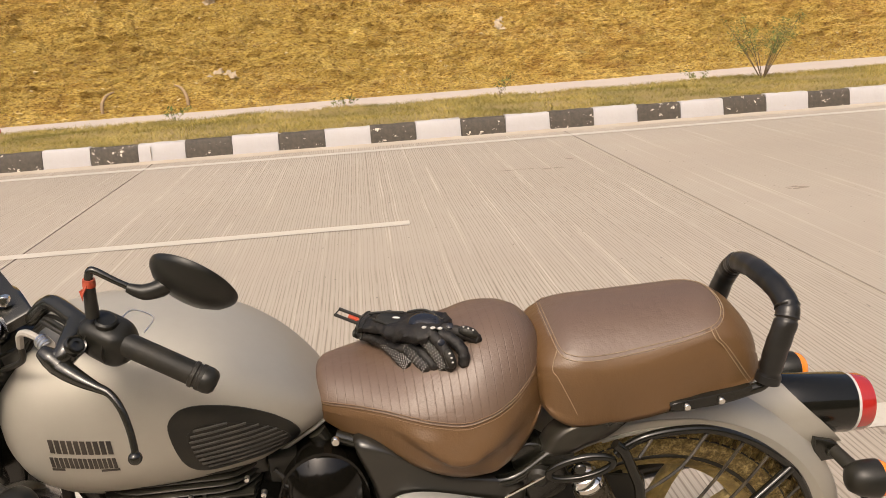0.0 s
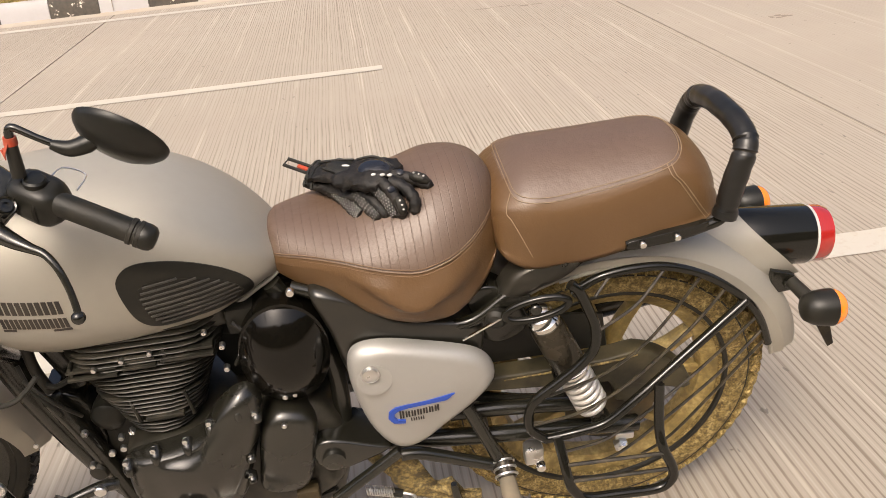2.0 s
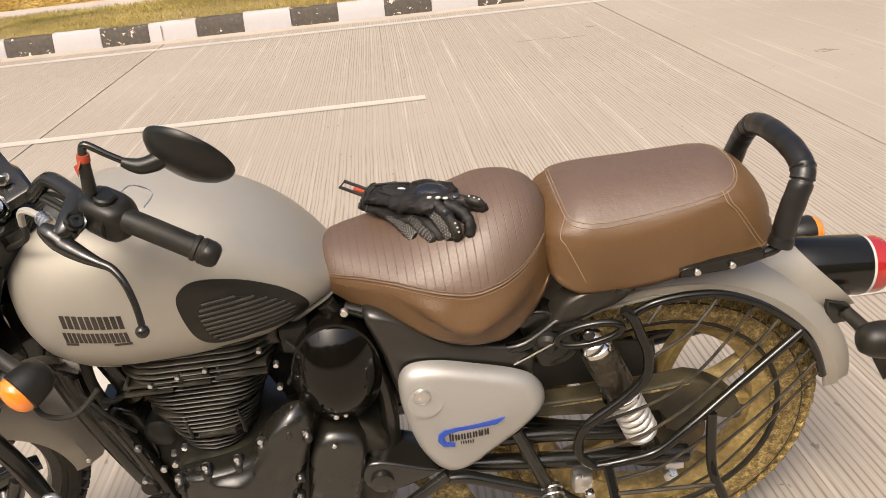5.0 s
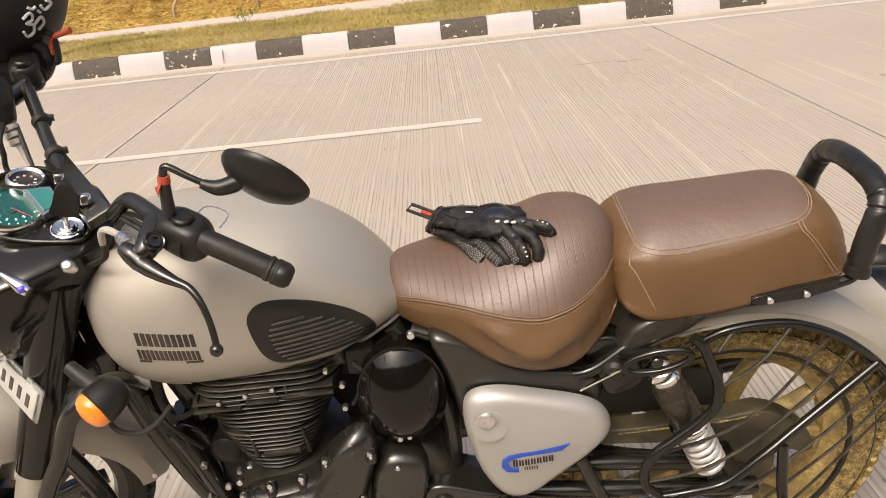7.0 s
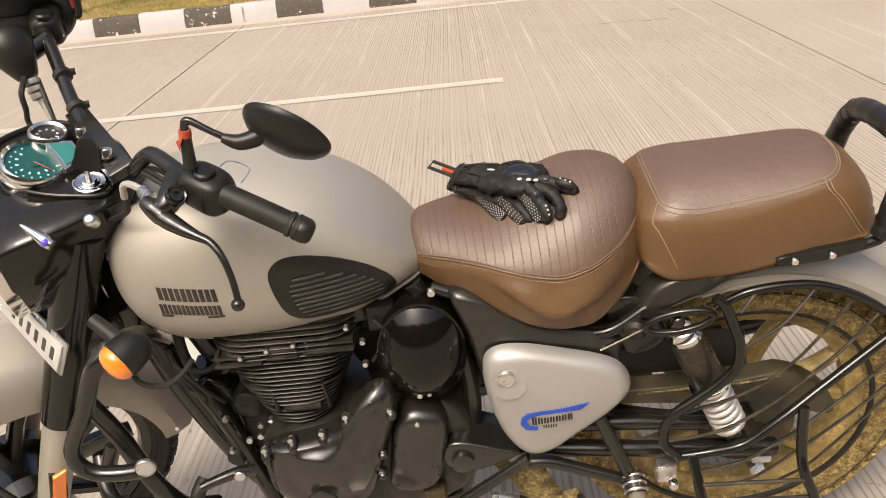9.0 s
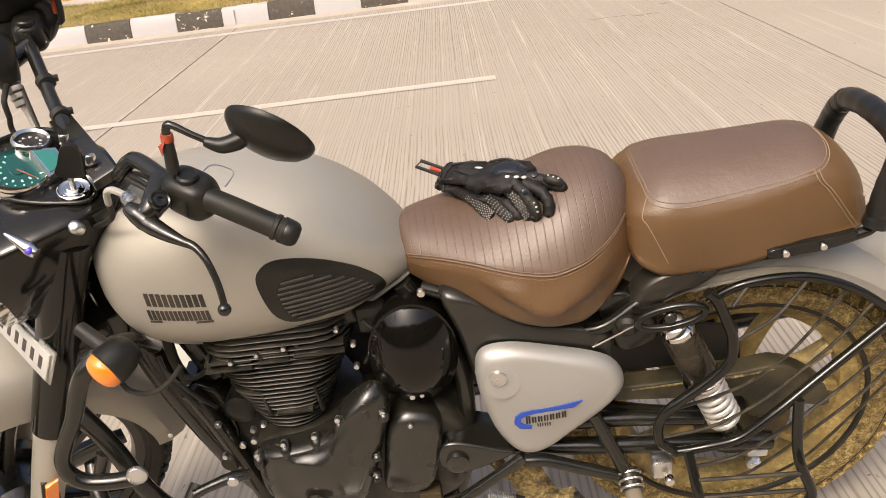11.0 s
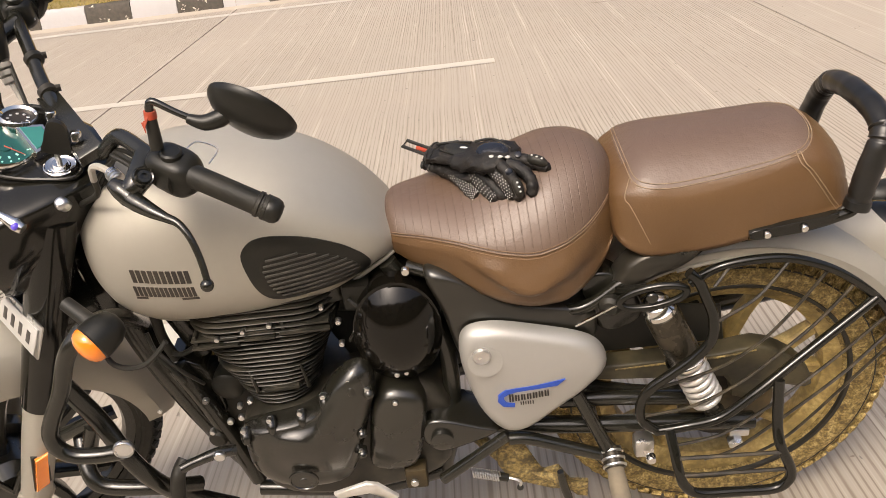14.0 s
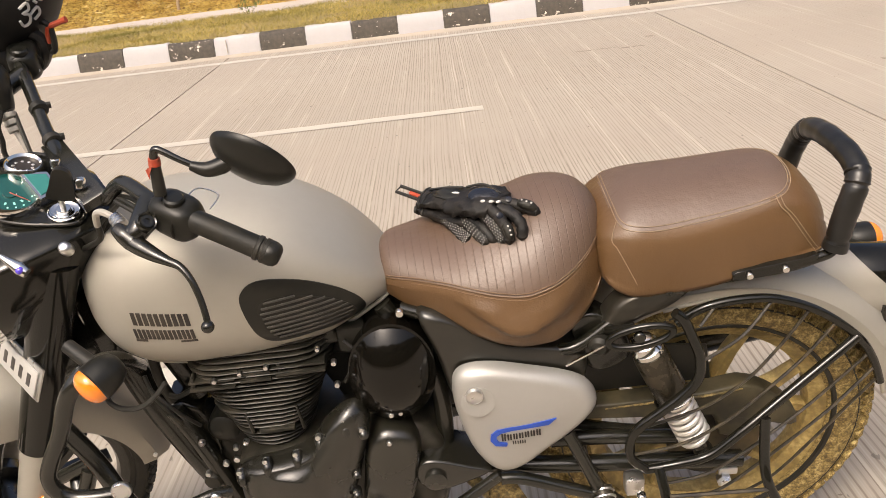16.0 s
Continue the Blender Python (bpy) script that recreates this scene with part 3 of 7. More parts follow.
def bank_root(rng):
    while True:
        x, s = rng.uniform(-12, 22), 7.5 * rng.random() ** 1.3
        if noise.noise((x * 0.35, s * 0.8, 20)) + 0.35 * noise.noise((x * 1.4, s * 2.0, 6)) > rng.uniform(-0.35, 0.6):
            return tuple(bank_point(x, s) + Vector((0, 0, -0.01)))


tagged(blade_mesh("bank_straw", 26000, bank_root, (0.03, 0.13), 0.8, 0.004, M_STRAW, 9), "dry straw-coloured grass over the bank", "grass", kind="stuff")

# clods and thin ledges of earth on the bank
rng = np.random.default_rng(21)
SHAPE = np.array(((1, 0.3, 0), (-0.9, 0.4, 0.1), (0.1, 1, -0.2), (0, -1, 0.15), (0.2, 0.1, 1), (-0.1, 0, -1)))
TRIS = ((0, 2, 4), (2, 1, 4), (1, 3, 4), (3, 0, 4), (2, 0, 5), (1, 2, 5), (3, 1, 5), (0, 3, 5))
co, faces = [], []
while len(co) < 6 * 16000:
    x, s = rng.uniform(-10, 17), 7.0 * rng.random() ** 1.2
    if noise.noise((x * 0.5, s * 1.1, 33)) < rng.uniform(-0.75, 0.5):
        continue
    p = bank_point(x, s)
    r = 0.012 + 0.036 * rng.random() ** 4
    a = rng.normal(0, 0.25)
    v = SHAPE * rng.uniform(0.7, 1.3, (6, 3)) * np.array((r * rng.uniform(0.9, 1.9), r * rng.uniform(0.6, 1.0), r * rng.uniform(0.35, 0.75)))
    n = len(co)
    for q in v:
        co.append((p.x + q[0] * math.cos(a) - q[2] * math.sin(a), p.y + q[1], p.z + q[0] * math.sin(a) + q[2] * math.cos(a)))
    faces += [tuple(n + k for k in t) for t in TRIS]
me = bpy.data.meshes.new("bank_rubble")
me.from_pydata(co, [], faces)
me.materials.append(M_CLOD)
tagged(new("bank_rubble", me), "loose golden clods and broken ledges on the bank", "stones", kind="stuff")


def bank_at(x, s):
    return bank_point(x, s) + Vector((0, -0.02, 0.0))


# pale stones lying on the slope and two arched dead stems near its foot
for k, (x, st, r) in enumerate(((-2.24, 0.90, 0.10), (-2.06, 0.86, 0.12), (-2.42, 0.84, 0.06), (3.0, 1.72, 0.12), (3.05, 1.58, 0.09), (3.1, 1.88, 0.08), (-2.55, 3.0, 0.14))):
    bm = ball((0, 0, 0), (r, r * 0.7, r * 0.75), seg=12)
    for v in bm.verts:
        v.co *= 0.75 + 0.55 * noise.cell(v.co * 16 + Vector((k, 0.5, 0))) + 0.3 * noise.noise(v.co * 20 + Vector((k, 0, 0)))
    solid("pale_stone", moved(bm, Matrix.Translation(bank_at(x, st))), M_PALE, "pale broken stone on the earth bank", "stone", "", sharp=25)["group"] = "pale stones on the bank"
for x, f in ((-4.30, 1), (-2.80, -1)):
    p = bank_at(x, 0.22)
    twig = tube([p, p + Vector((0.01 * f, 0, 0.16)), p + Vector((0.09 * f, 0.05, 0.30)), p + Vector((0.22 * f, 0.12, 0.36))], [0.030, 0.030, 0.026, 0.012], 8)
    solid("dead_stem", twig, M_STEM, "arched dry stem at the foot of the bank", "branch", "")["group"] = "dry stems on the bank"


def shrub(name, x, y, height, spread, stems, leaves, label, seed, group=""):
    rng = random.Random(seed)
    base = thing(name, label, "shrub", pose(x, y, 0.17), group)
    tb, tips = bmesh.new(), []
    for _ in range(stems):
        a, k = rng.uniform(0, 6.28), rng.uniform(0.3, 1.0)
        top = Vector((math.cos(a) * spread * k, math.sin(a) * spread * k, height * rng.uniform(0.55, 1.0)))
        mid = top * 0.5 + Vector((rng.uniform(-0.06, 0.06), rng.uniform(-0.06, 0.06), 0.05)) * height
        tube([(0, 0, -0.03), mid, top], [0.008 * height, 0.005 * height, 0.002 * height], 5, 4, bm=tb)
        tips += [mid, top, mid.lerp(top, 0.5), top * 0.75]
        for _ in range(3):
            b0 = mid.lerp(top, rng.uniform(0, 0.8))
            b1 = b0 + Vector((rng.uniform(-1, 1), rng.uniform(-1, 1), rng.uniform(0.1, 1))) * height * 0.22
            tube([b0, b1], [0.004 * height, 0.0015 * height], 4, 2, bm=tb)
            tips += [b1, b0.lerp(b1, 0.6)]
    part("stem", tb, M_TWIG, base)
    lb = bmesh.new()
    for _ in range(leaves):
        c = rng.choice(tips) + Vector([rng.gauss(0, 0.05 * height) for _ in range(3)])
        d = Vector([rng.gauss(0, 1) for _ in range(3)]).normalized() * rng.uniform(0.010, 0.032)
        s = d.orthogonal().normalized() * rng.uniform(0.004, 0.011)
        lb.faces.new([lb.verts.new(v) for v in (c - d, c + s, c + d, c - s)])
    part("foliage", lb, M_LEAF, base, sharp=180)
    return base


shrub("shrub", 5.86, 12.75, 0.85, 0.52, 11, 1300, "thin green-brown shrub growing on the grassy median", 3)
for k, (x, y, h) in enumerate(((-2.3, 12.9, 0.28), (2.1, 12.9, 0.34), (0.0, 12.95, 0.24), (-5.2, 12.8, 0.3), (5.0, 12.9, 0.2))):
    shrub("weed", x, y, h, 0.28, 6, 90, "small dry weed among the median grass", 30 + k, "weeds on the median")


# ---- the motorcycle, on its side stand; x to its rear, y to its right, z up along its own middle plane ----
LEAN_DEG, BIKE_Y = 9.5, 2.205
bike = thing("motorcycle", "sand and black classic motorcycle with brown seats on its stand", "motorcycle", pose(0, BIKE_Y, 0, LEAN_DEG))

# steering: the bars are turned to the left about the raked head
HEAD, RAKE, TURN_DEG = Vector((-0.357, 0, 0.95)), 23.0, 35.0
AXIS = Vector((math.sin(radians(RAKE)), 0, math.cos(radians(RAKE))))
STEER = Matrix.Translation(HEAD) @ Matrix.Rotation(radians(TURN_DEG), 4, AXIS) @ Matrix.Translation(-HEAD)


def steered(p):
    return STEER @ Vector(p)


def fork_x(w, forward=0.0):
    """x on the steering axis at a height, moved forward."""
    return HEAD.x + (w - HEAD.z) * math.tan(radians(RAKE)) - forward


def bolt(parent, p, r=0.006, h=0.006, axis=(0, -1, 0), name="bolt", material=None):
    r *= 0.8
    bm = lathe([(r * 0.4, 0), (r, 0), (r, h * 0.75), (r * 0.82, h), (0.0, h)], p, axis, 12)
    return part(name, bm, material or M_STEEL, parent)


# wheels
def wheel(name, centre, radius, section, label, muddy_wheel, m=None):
    hubob = new(name)
    hubob.parent = bike
    tagged(hubob, label)
    c = Vector(centre)
    rim_r = radius - section * 0.86
    rim_dip = section * 0.28
    # tyre cross-section
    prof = []
    for k in range(17):
        a = math.pi * (k / 16) * 1.24 - math.pi * 0.12
        prof.append((radius - section * 0.5 + section * 0.5 * math.sin(a) * (1.0 if math.sin(a) > 0 else 0.9), -section * 0.52 * math.cos(a)))
    prof = [(rim_r, -section * 0.36)] + prof + [(rim_r, section * 0.36)]
    bm = lathe(prof, c, (0, 1, 0), 72, cap=False)
    tm = M_TYRE if muddy_wheel else M_RUBBER
    if m:
        moved(bm, m)
    tyre = part("tyre", bm, tm, hubob)
    # tread blocks
    bm = bmesh.new()
    rng = random.Random(7)
    count = 64
    for i in range(count):
        for k, (off, tilt) in enumerate(((-0.34, 0.5), (-0.13, -0.25), (0.12, 0.25), (0.33, -0.5))):
            a = 2 * math.pi * (i + 0.5 * (k % 2)) / count
            phi = off * math.pi * 0.9
            q = radius - section * 0.5 + section * 0.5 * math.cos(phi)
            d = Vector((math.cos(a), 0, math.sin(a)))
            n = (d * math.cos(phi) + Vector((0, 1, 0)) * math.sin(phi)).normalized()
            t = d.cross(Vector((0, 1, 0))).normalized()
            s = n.cross(t)
            o = c + d * q + Vector((0, 1, 0)) * section * 0.52 * math.sin(phi)
            tt = (t + s * tilt).normalized()
            ss = n.cross(tt)
            vs = [o + tt * x * 0.0112 + ss * y * 0.0088 + n * z for z, f in ((-0.002, 1.0), (0.0062, 0.84)) for x, y in ((-f, -f), (f, -f), (f, f), (-f, f))]
            vv = [bm.verts.new(v) for v in vs]
            for f in ((4, 5, 6, 7), (0, 1, 5, 4), (1, 2, 6, 5), (2, 3, 7, 6), (3, 0, 4, 7)):
                bm.faces.new([vv[j] for j in f])
    if m:
        moved(bm, m)
    tagged(part("tread", bm, M_TREAD if muddy_wheel else M_RUBBER, tyre, sharp=20), kind="stuff")
    # short radial ridges moulded round the sidewall
    bm = bmesh.new()
    for i in range(84):
        a = 2 * math.pi * i / 84 + rng.uniform(-0.008, 0.008)
        d, t = Vector((math.cos(a), 0, math.sin(a))), Vector((-math.sin(a), 0, math.cos(a)))
        r0, r1 = radius - section * 0.36, radius - section * rng.uniform(0.17, 0.22)
        vv = [bm.verts.new(c + d * r + t * sx * 0.0022 + Vector((0, y, 0))) for r, y in ((r0, -section * 0.47), (r0, -section * 0.51), (r1, -section * 0.47), (r1, -section * 0.40)) for sx in (-1, 1)]
        for f in ((0, 1, 3, 2), (2, 3, 7, 6), (4, 5, 7, 6), (0, 2, 6, 4), (1, 3, 7, 5)):
            bm.faces.new([vv[k] for k in f])
    if m:
        moved(bm, m)
    tagged(part("sidewall_tread", bm, M_TREAD if muddy_wheel else M_RUBBER, tyre, sharp=20), kind="stuff")
    rm = M_RIM if muddy_wheel else M_SATIN
    bm = lathe([(rim_r + 0.012, -section * 0.40), (rim_r + 0.016, -section * 0.34), (rim_r - 0.004, -section * 0.30), (rim_r - rim_dip * 0.87, -section * 0.18), (rim_r - rim_dip, 0), (rim_r - rim_dip * 0.87, section * 0.18), (rim_r - 0.004, section * 0.30), (rim_r + 0.016, section * 0.34), (rim_r + 0.012, section * 0.40)], c, (0, 1, 0), 72, cap=False)
    if m:
        moved(bm, m)
    part("rim", bm, rm, hubob)
    for q, hw, th in ((rim_r + 0.013, 0.41, 0.0062), (rim_r + 0.034, 0.485, 0.0022), (radius - section * 0.36, 0.49, 0.0018)):
        ring = [c + Vector((math.cos(t) * q, -section * hw, math.sin(t) * q)) for t in np.linspace(0, 2 * math.pi, 60, endpoint=False)]
        bm = tube(ring, th, 6, 1, True)
        if m:
            moved(bm, m)
        part("sidewall_ring", bm, M_RUBBER, tyre)
    bm = lathe([(0.018, -0.075), (0.045, -0.07), (0.062, -0.045), (0.055, -0.02), (0.055, 0.03), (0.075, 0.035), (0.075, 0.06), (0.03, 0.075)], c, (0, 1, 0), 36)
    if m:
        moved(bm, m)
    part("hub", bm, rm if muddy_wheel else M_CASE, hubob)
    for k in range(10):
        a = 2 * math.pi * (k // 2) / 5 + (0.37 if k % 2 else -0.37) + 0.838
        a0 = 2 * math.pi * (k // 2) / 5 + (0.56 if k % 2 else -0.56) + 0.838
        rings = []
        for f in (0.0, 0.3, 0.7, 1.0):
            r = 0.050 + (rim_r - 0.028 - 0.050) * f
            aa = a0 + (a - a0) * f
            d = Vector((math.cos(aa), 0, math.sin(aa)))
            t = Vector((-math.sin(aa), 0, math.cos(aa)))
            hw, hd = 0.014 - 0.002 * f, 0.022 - 0.008 * f
            rings.append([c + d * r + t * x * hw + Vector((0, y * hd, 0)) for x, y in ((-1, -0.6), (-0.6, -1), (0.6, -1), (1, -0.6), (1, 0.6), (0.6, 1), (-0.6, 1), (-1, 0.6))])
        bm = add_rings(bmesh.new(), rings)
        if m:
            moved(bm, m)
        part("spoke", bm, rm, hubob)
    return hubob


REAR = Vector((0.663, 0, 0.322))
FRONT = Vector((fork_x(0.322, 0.068) - 0.022, 0, 0.316))
GUARD = FRONT + Vector((-0.004, 0, 0.024))
wheel("rear_wheel", REAR, 0.316, 0.108, "rear wheel caked in dried ochre mud", True)
wheel("front_wheel", FRONT, 0.300, 0.066, "front wheel with a black cast rim", False, STEER)


def fender(name, centre, a0, a1, r_out, half, depth0, depth1, material, m=None, steps=40):
    """A deep mudguard round a wheel from angle a0 to a1 (degrees from the rear, upwards)."""
    rings = []
    for i in range(steps + 1):
        f = i / steps
        a = radians(a0 + (a1 - a0) * f)
        dep = depth0 + (depth1 - depth0) * f
        end = min(1.0, min(f, 1 - f) * 14)
        d = Vector((math.cos(a), 0, math.sin(a)))
        hw = half * (0.86 + 0.14 * end)
        outer = [(-hw, -dep), (-hw * 1.02, -dep * 0.62), (-hw * 0.98, -0.045), (-hw * 0.86, -0.018), (-hw * 0.6, -0.004), (0, 0.001), (hw * 0.6, -0.004), (hw * 0.86, -0.018), (hw * 0.98, -0.045), (hw * 1.02, -dep * 0.62), (hw, -dep)]
        inner = [(u * 0.965, q - 0.003 if abs(u) < hw * 0.95 else q) for u, q in reversed(outer)]
        rings.append([Vector(centre) + d * (r_out + q) + Vector((0, u, 0)) for u, q in outer + inner])
    bm = add_rings(bmesh.new(), rings)
    if m:
        moved(bm, m)
    ob = part(name, bm, material, bike)
    return ob


rear_fender = fender("rear_fender", REAR, 12.5, 128, 0.374, 0.092, 0.068, 0.040, M_SAND)
tagged(rear_fender, "sand-coloured deep rear mudguard")
for s in (-1, 1):
    pts = []
    for i in range(14):
        f = i / 13
        a = radians(15.5 + 92.5 * f)
        r = 0.374 - (0.068 + (0.040 - 0.068) * f * 0.84)
        pts.append(REAR + Vector((math.cos(a) * r, s * 0.091, math.sin(a) * r)))
    part("fender_lip", tube(pts, 0.0045, 8, 2), M_SAND, rear_fender)
front_fender = fender("front_fender", GUARD, -7, 152, 0.342, 0.078, 0.072, 0.140, M_SAND, STEER)
tagged(front_fender, "sand-coloured front mudguard")
for s in (-1, 1):
    for a in (60, 100):
        d = Vector((math.cos(radians(a)), 0, math.sin(radians(a))))
        part("fender_stay", moved(tube([FRONT + Vector((0, s * 0.083, 0.02)), FRONT + d * 0.15 + Vector((0, s * 0.088, 0)), FRONT + d * 0.28 + Vector((0, s * 0.077, 0))], 0.006, 8), STEER), M_SATIN, front_fender)
bolt(front_fender, steered(GUARD + Vector((0.294, -0.078, -0.006))), 0.006, 0.004)

# fuel tank: sections of (x, middle, top, bottom, half width)
TANK = [(-0.374, 0.775, 0.8, 0.752, 0.03), (-0.368, 0.7756, 0.832, 0.7239, 0.072), (-0.352, 0.7759, 0.866, 0.6907, 0.106), (-0.32, 0.7725, 0.896, 0.6531, 0.134), (-0.275, 0.7756, 0.914, 0.633, 0.149), (-0.21, 0.7776, 0.921, 0.626, 0.155), (-0.14, 0.7766, 0.917, 0.626, 0.152), (-0.06, 0.7716, 0.9, 0.634, 0.143), (0.0, 0.7656, 0.873, 0.646, 0.131), (0.05, 0.7615, 0.836, 0.6687, 0.114), (0.09, 0.7496, 0.792, 0.693, 0.092), (0.115, 0.7364, 0.758, 0.706, 0.066), (0.128, 0.7284, 0.738, 0.716, 0.03)]
TANK_X = [t[0] for t in TANK]


def eased(x, xs, ys):
    """A smooth curve through places, without overshoot."""
    i = max(0, min(len(xs) - 2, int(np.searchsorted(xs, x)) - 1))
    h = xs[i + 1] - xs[i]
    slope = lambda j: (ys[j + 1] - ys[j]) / (xs[j + 1] - xs[j])

    def tangent(j):
        if j == 0 or j == len(xs) - 1:
            return slope(0) if j == 0 else slope(len(xs) - 2)
        a, b = slope(j - 1), slope(j)
        return 0.0 if a * b <= 0 else 2 * a * b / (a + b)

    t = max(0.0, min(1.0, (x - xs[i]) / h))
    return (1 + 2 * t) * (1 - t) ** 2 * ys[i] + t * (1 - t) ** 2 * h * tangent(i) + t * t * (3 - 2 * t) * ys[i + 1] + t * t * (t - 1) * h * tangent(i + 1)


def tank_at(x):
    return [eased(x, TANK_X, [t[k] for t in TANK]) for k in (1, 2, 3, 4)]


def tank_side(x, w, power=2.5):
    """The near side's y of the tank at a place."""
    mid, top, bot, b = tank_at(x)
    q = min(0.999, abs(w - mid) / max(1e-4, (top - mid) if w > mid else (mid - bot)))
    return -b * (1 - q ** power) ** (1 / power)


rings = []
xs = smooth_path([(t[0], 0, 0) for t in TANK], 4)
for v in xs:
    mid, top, bot, b = tank_at(v.x)
    ring = []
    for k in range(48):
        a = 2 * math.pi * k / 48
        c, s = math.cos(a), math.sin(a)
        f = lambda q: math.copysign(abs(q) ** (2 / 2.5), q)
        ring.append(Vector((v.x, b * f(c), mid + ((top - mid) if s > 0 else (mid - bot)) * f(s))))
    rings.append(ring)
tank = part("fuel_tank", add_rings(bmesh.new(), rings), M_SAND, bike, "matt sand-coloured teardrop fuel tank", 60)
seam = [(x, tank_side(x, tank_at(x)[2] + 0.012) - 0.002, tank_at(x)[2] + 0.008) for x in np.linspace(-0.33, 0.118, 26)]
part("tank_seam", tube(seam, 0.0035, 8, 2), M_SAND, tank)

def patch(outline, surface, lift, edge_lift, smooth=4, rings_n=6):
    """A thin raised pad that follows a surface y = surface(x, w)."""
    pts = smooth_path([(x, 0, w) for x, w in outline], smooth, True) if smooth > 1 else [Vector((x, 0, w)) for x, w in outline]
    c = sum(pts, Vector()) / len(pts)
    rings = []
    for f, l in [(1.0, -0.002), (1.0, edge_lift)] + [(1 - (1 - 0.02) * k / rings_n, edge_lift + (lift - edge_lift) * min(1, k / rings_n * 5)) for k in range(1, rings_n + 1)]:
        ring = []
        for p in pts:
            x, w = c.x + (p.x - c.x) * f, c.z + (p.z - c.z) * f
            ring.append(Vector((x, surface(x, w) - l, w)))
        rings.append(ring)
    return add_rings(bmesh.new(), rings)


PAD = [(-0.105, 0.785), (-0.094, 0.807), (-0.072, 0.815), (-0.039, 0.811), (0.0, 0.798), (0.038, 0.776), (0.065, 0.750), (0.077, 0.728), (0.076, 0.711), (0.063, 0.701), (0.032, 0.695), (-0.004, 0.694), (-0.041, 0.690), (-0.069, 0.692), (-0.087, 0.707), (-0.098, 0.735)]
pad = part("knee_pad", patch(PAD, tank_side, 0.005, 0.002), M_MATT, tank, "black rubber knee pad with slanted ribs")
PC = (sum(q[0] for q in PAD) / len(PAD), sum(q[1] for q in PAD) / len(PAD))
INNER = [(PC[0] + (x - PC[0]) * 0.79 + 0.005, PC[1] + (w - PC[1]) * 0.68 - 0.007) for x, w in PAD]
inner = part("pad_inset", patch(INNER, lambda x, w: tank_side(x, w) - 0.0045, -0.001, 0.001), M_RUBBER, pad)


def inset_span(w):
    """Where a level line crosses the inset."""
    hits = []
    for (xa, wa), (xb, wb) in zip(INNER, INNER[1:] + INNER[:1]):
        if (wa - w) * (wb - w) < 0:
            hits.append(xa + (xb - xa) * (w - wa) / (wb - wa))
    return (min(hits), max(hits)) if len(hits) > 1 else None


for k in range(10):
    # slanted ribs across the inset
    span = inset_span(0.700 + 0.0088 * k)
    if span:
        xa, xb = span[0] + 0.003, span[1] - 0.003
        w0 = 0.700 + 0.0088 * k
        pts = [(x, tank_side(x, w0) - 0.0052, w0 + (x - (xa + xb) / 2) * 0.06) for x in np.linspace(xa, xb, 5)]
        part("rib", tube(pts, 0.0021, 8, 2), M_RIB, inner)

# tank emblem: two rows of thin plain dark strokes, with a bar under the ends of the lower row
for z0, z1, xa, xb, n in ((0.766, 0.789, -0.275, -0.184, 5), (0.739, 0.758, -0.279, -0.184, 7)):
    for k in range(n):
        for fa, fb in ((0.0, 0.36), (0.5, 0.86)):
            f0, f1 = (k + fa) / n, (k + fb) / n
            xl, xr = xa + (xb - xa) * f0, xa + (xb - xa) * f1
            out = [(xl, z0 - 0.010 * f0), (xr, z0 - 0.010 * f1), (xr, z1 - 0.010 * f1), (xl, z1 - 0.010 * f0)]
            part("emblem_stroke", patch(out, tank_side, 0.0009, 0.0009, smooth=1, rings_n=2), M_EMBLEM, tank)
for xl, xr, z in ((-0.280, -0.262, 0.7345), (-0.210, -0.184, 0.7265)):
    part("emblem_stroke", patch([(xl, z - 0.0015), (xr, z - 0.0030), (xr, z + 0.001), (xl, z + 0.002)], tank_side, 0.0009, 0.0009, smooth=1, rings_n=2), M_EMBLEM, tank)


# seats
FOLD_X = (0.215, 0.250, 0.278, 0.302, 0.326, 0.348, 0.372, 0.440)


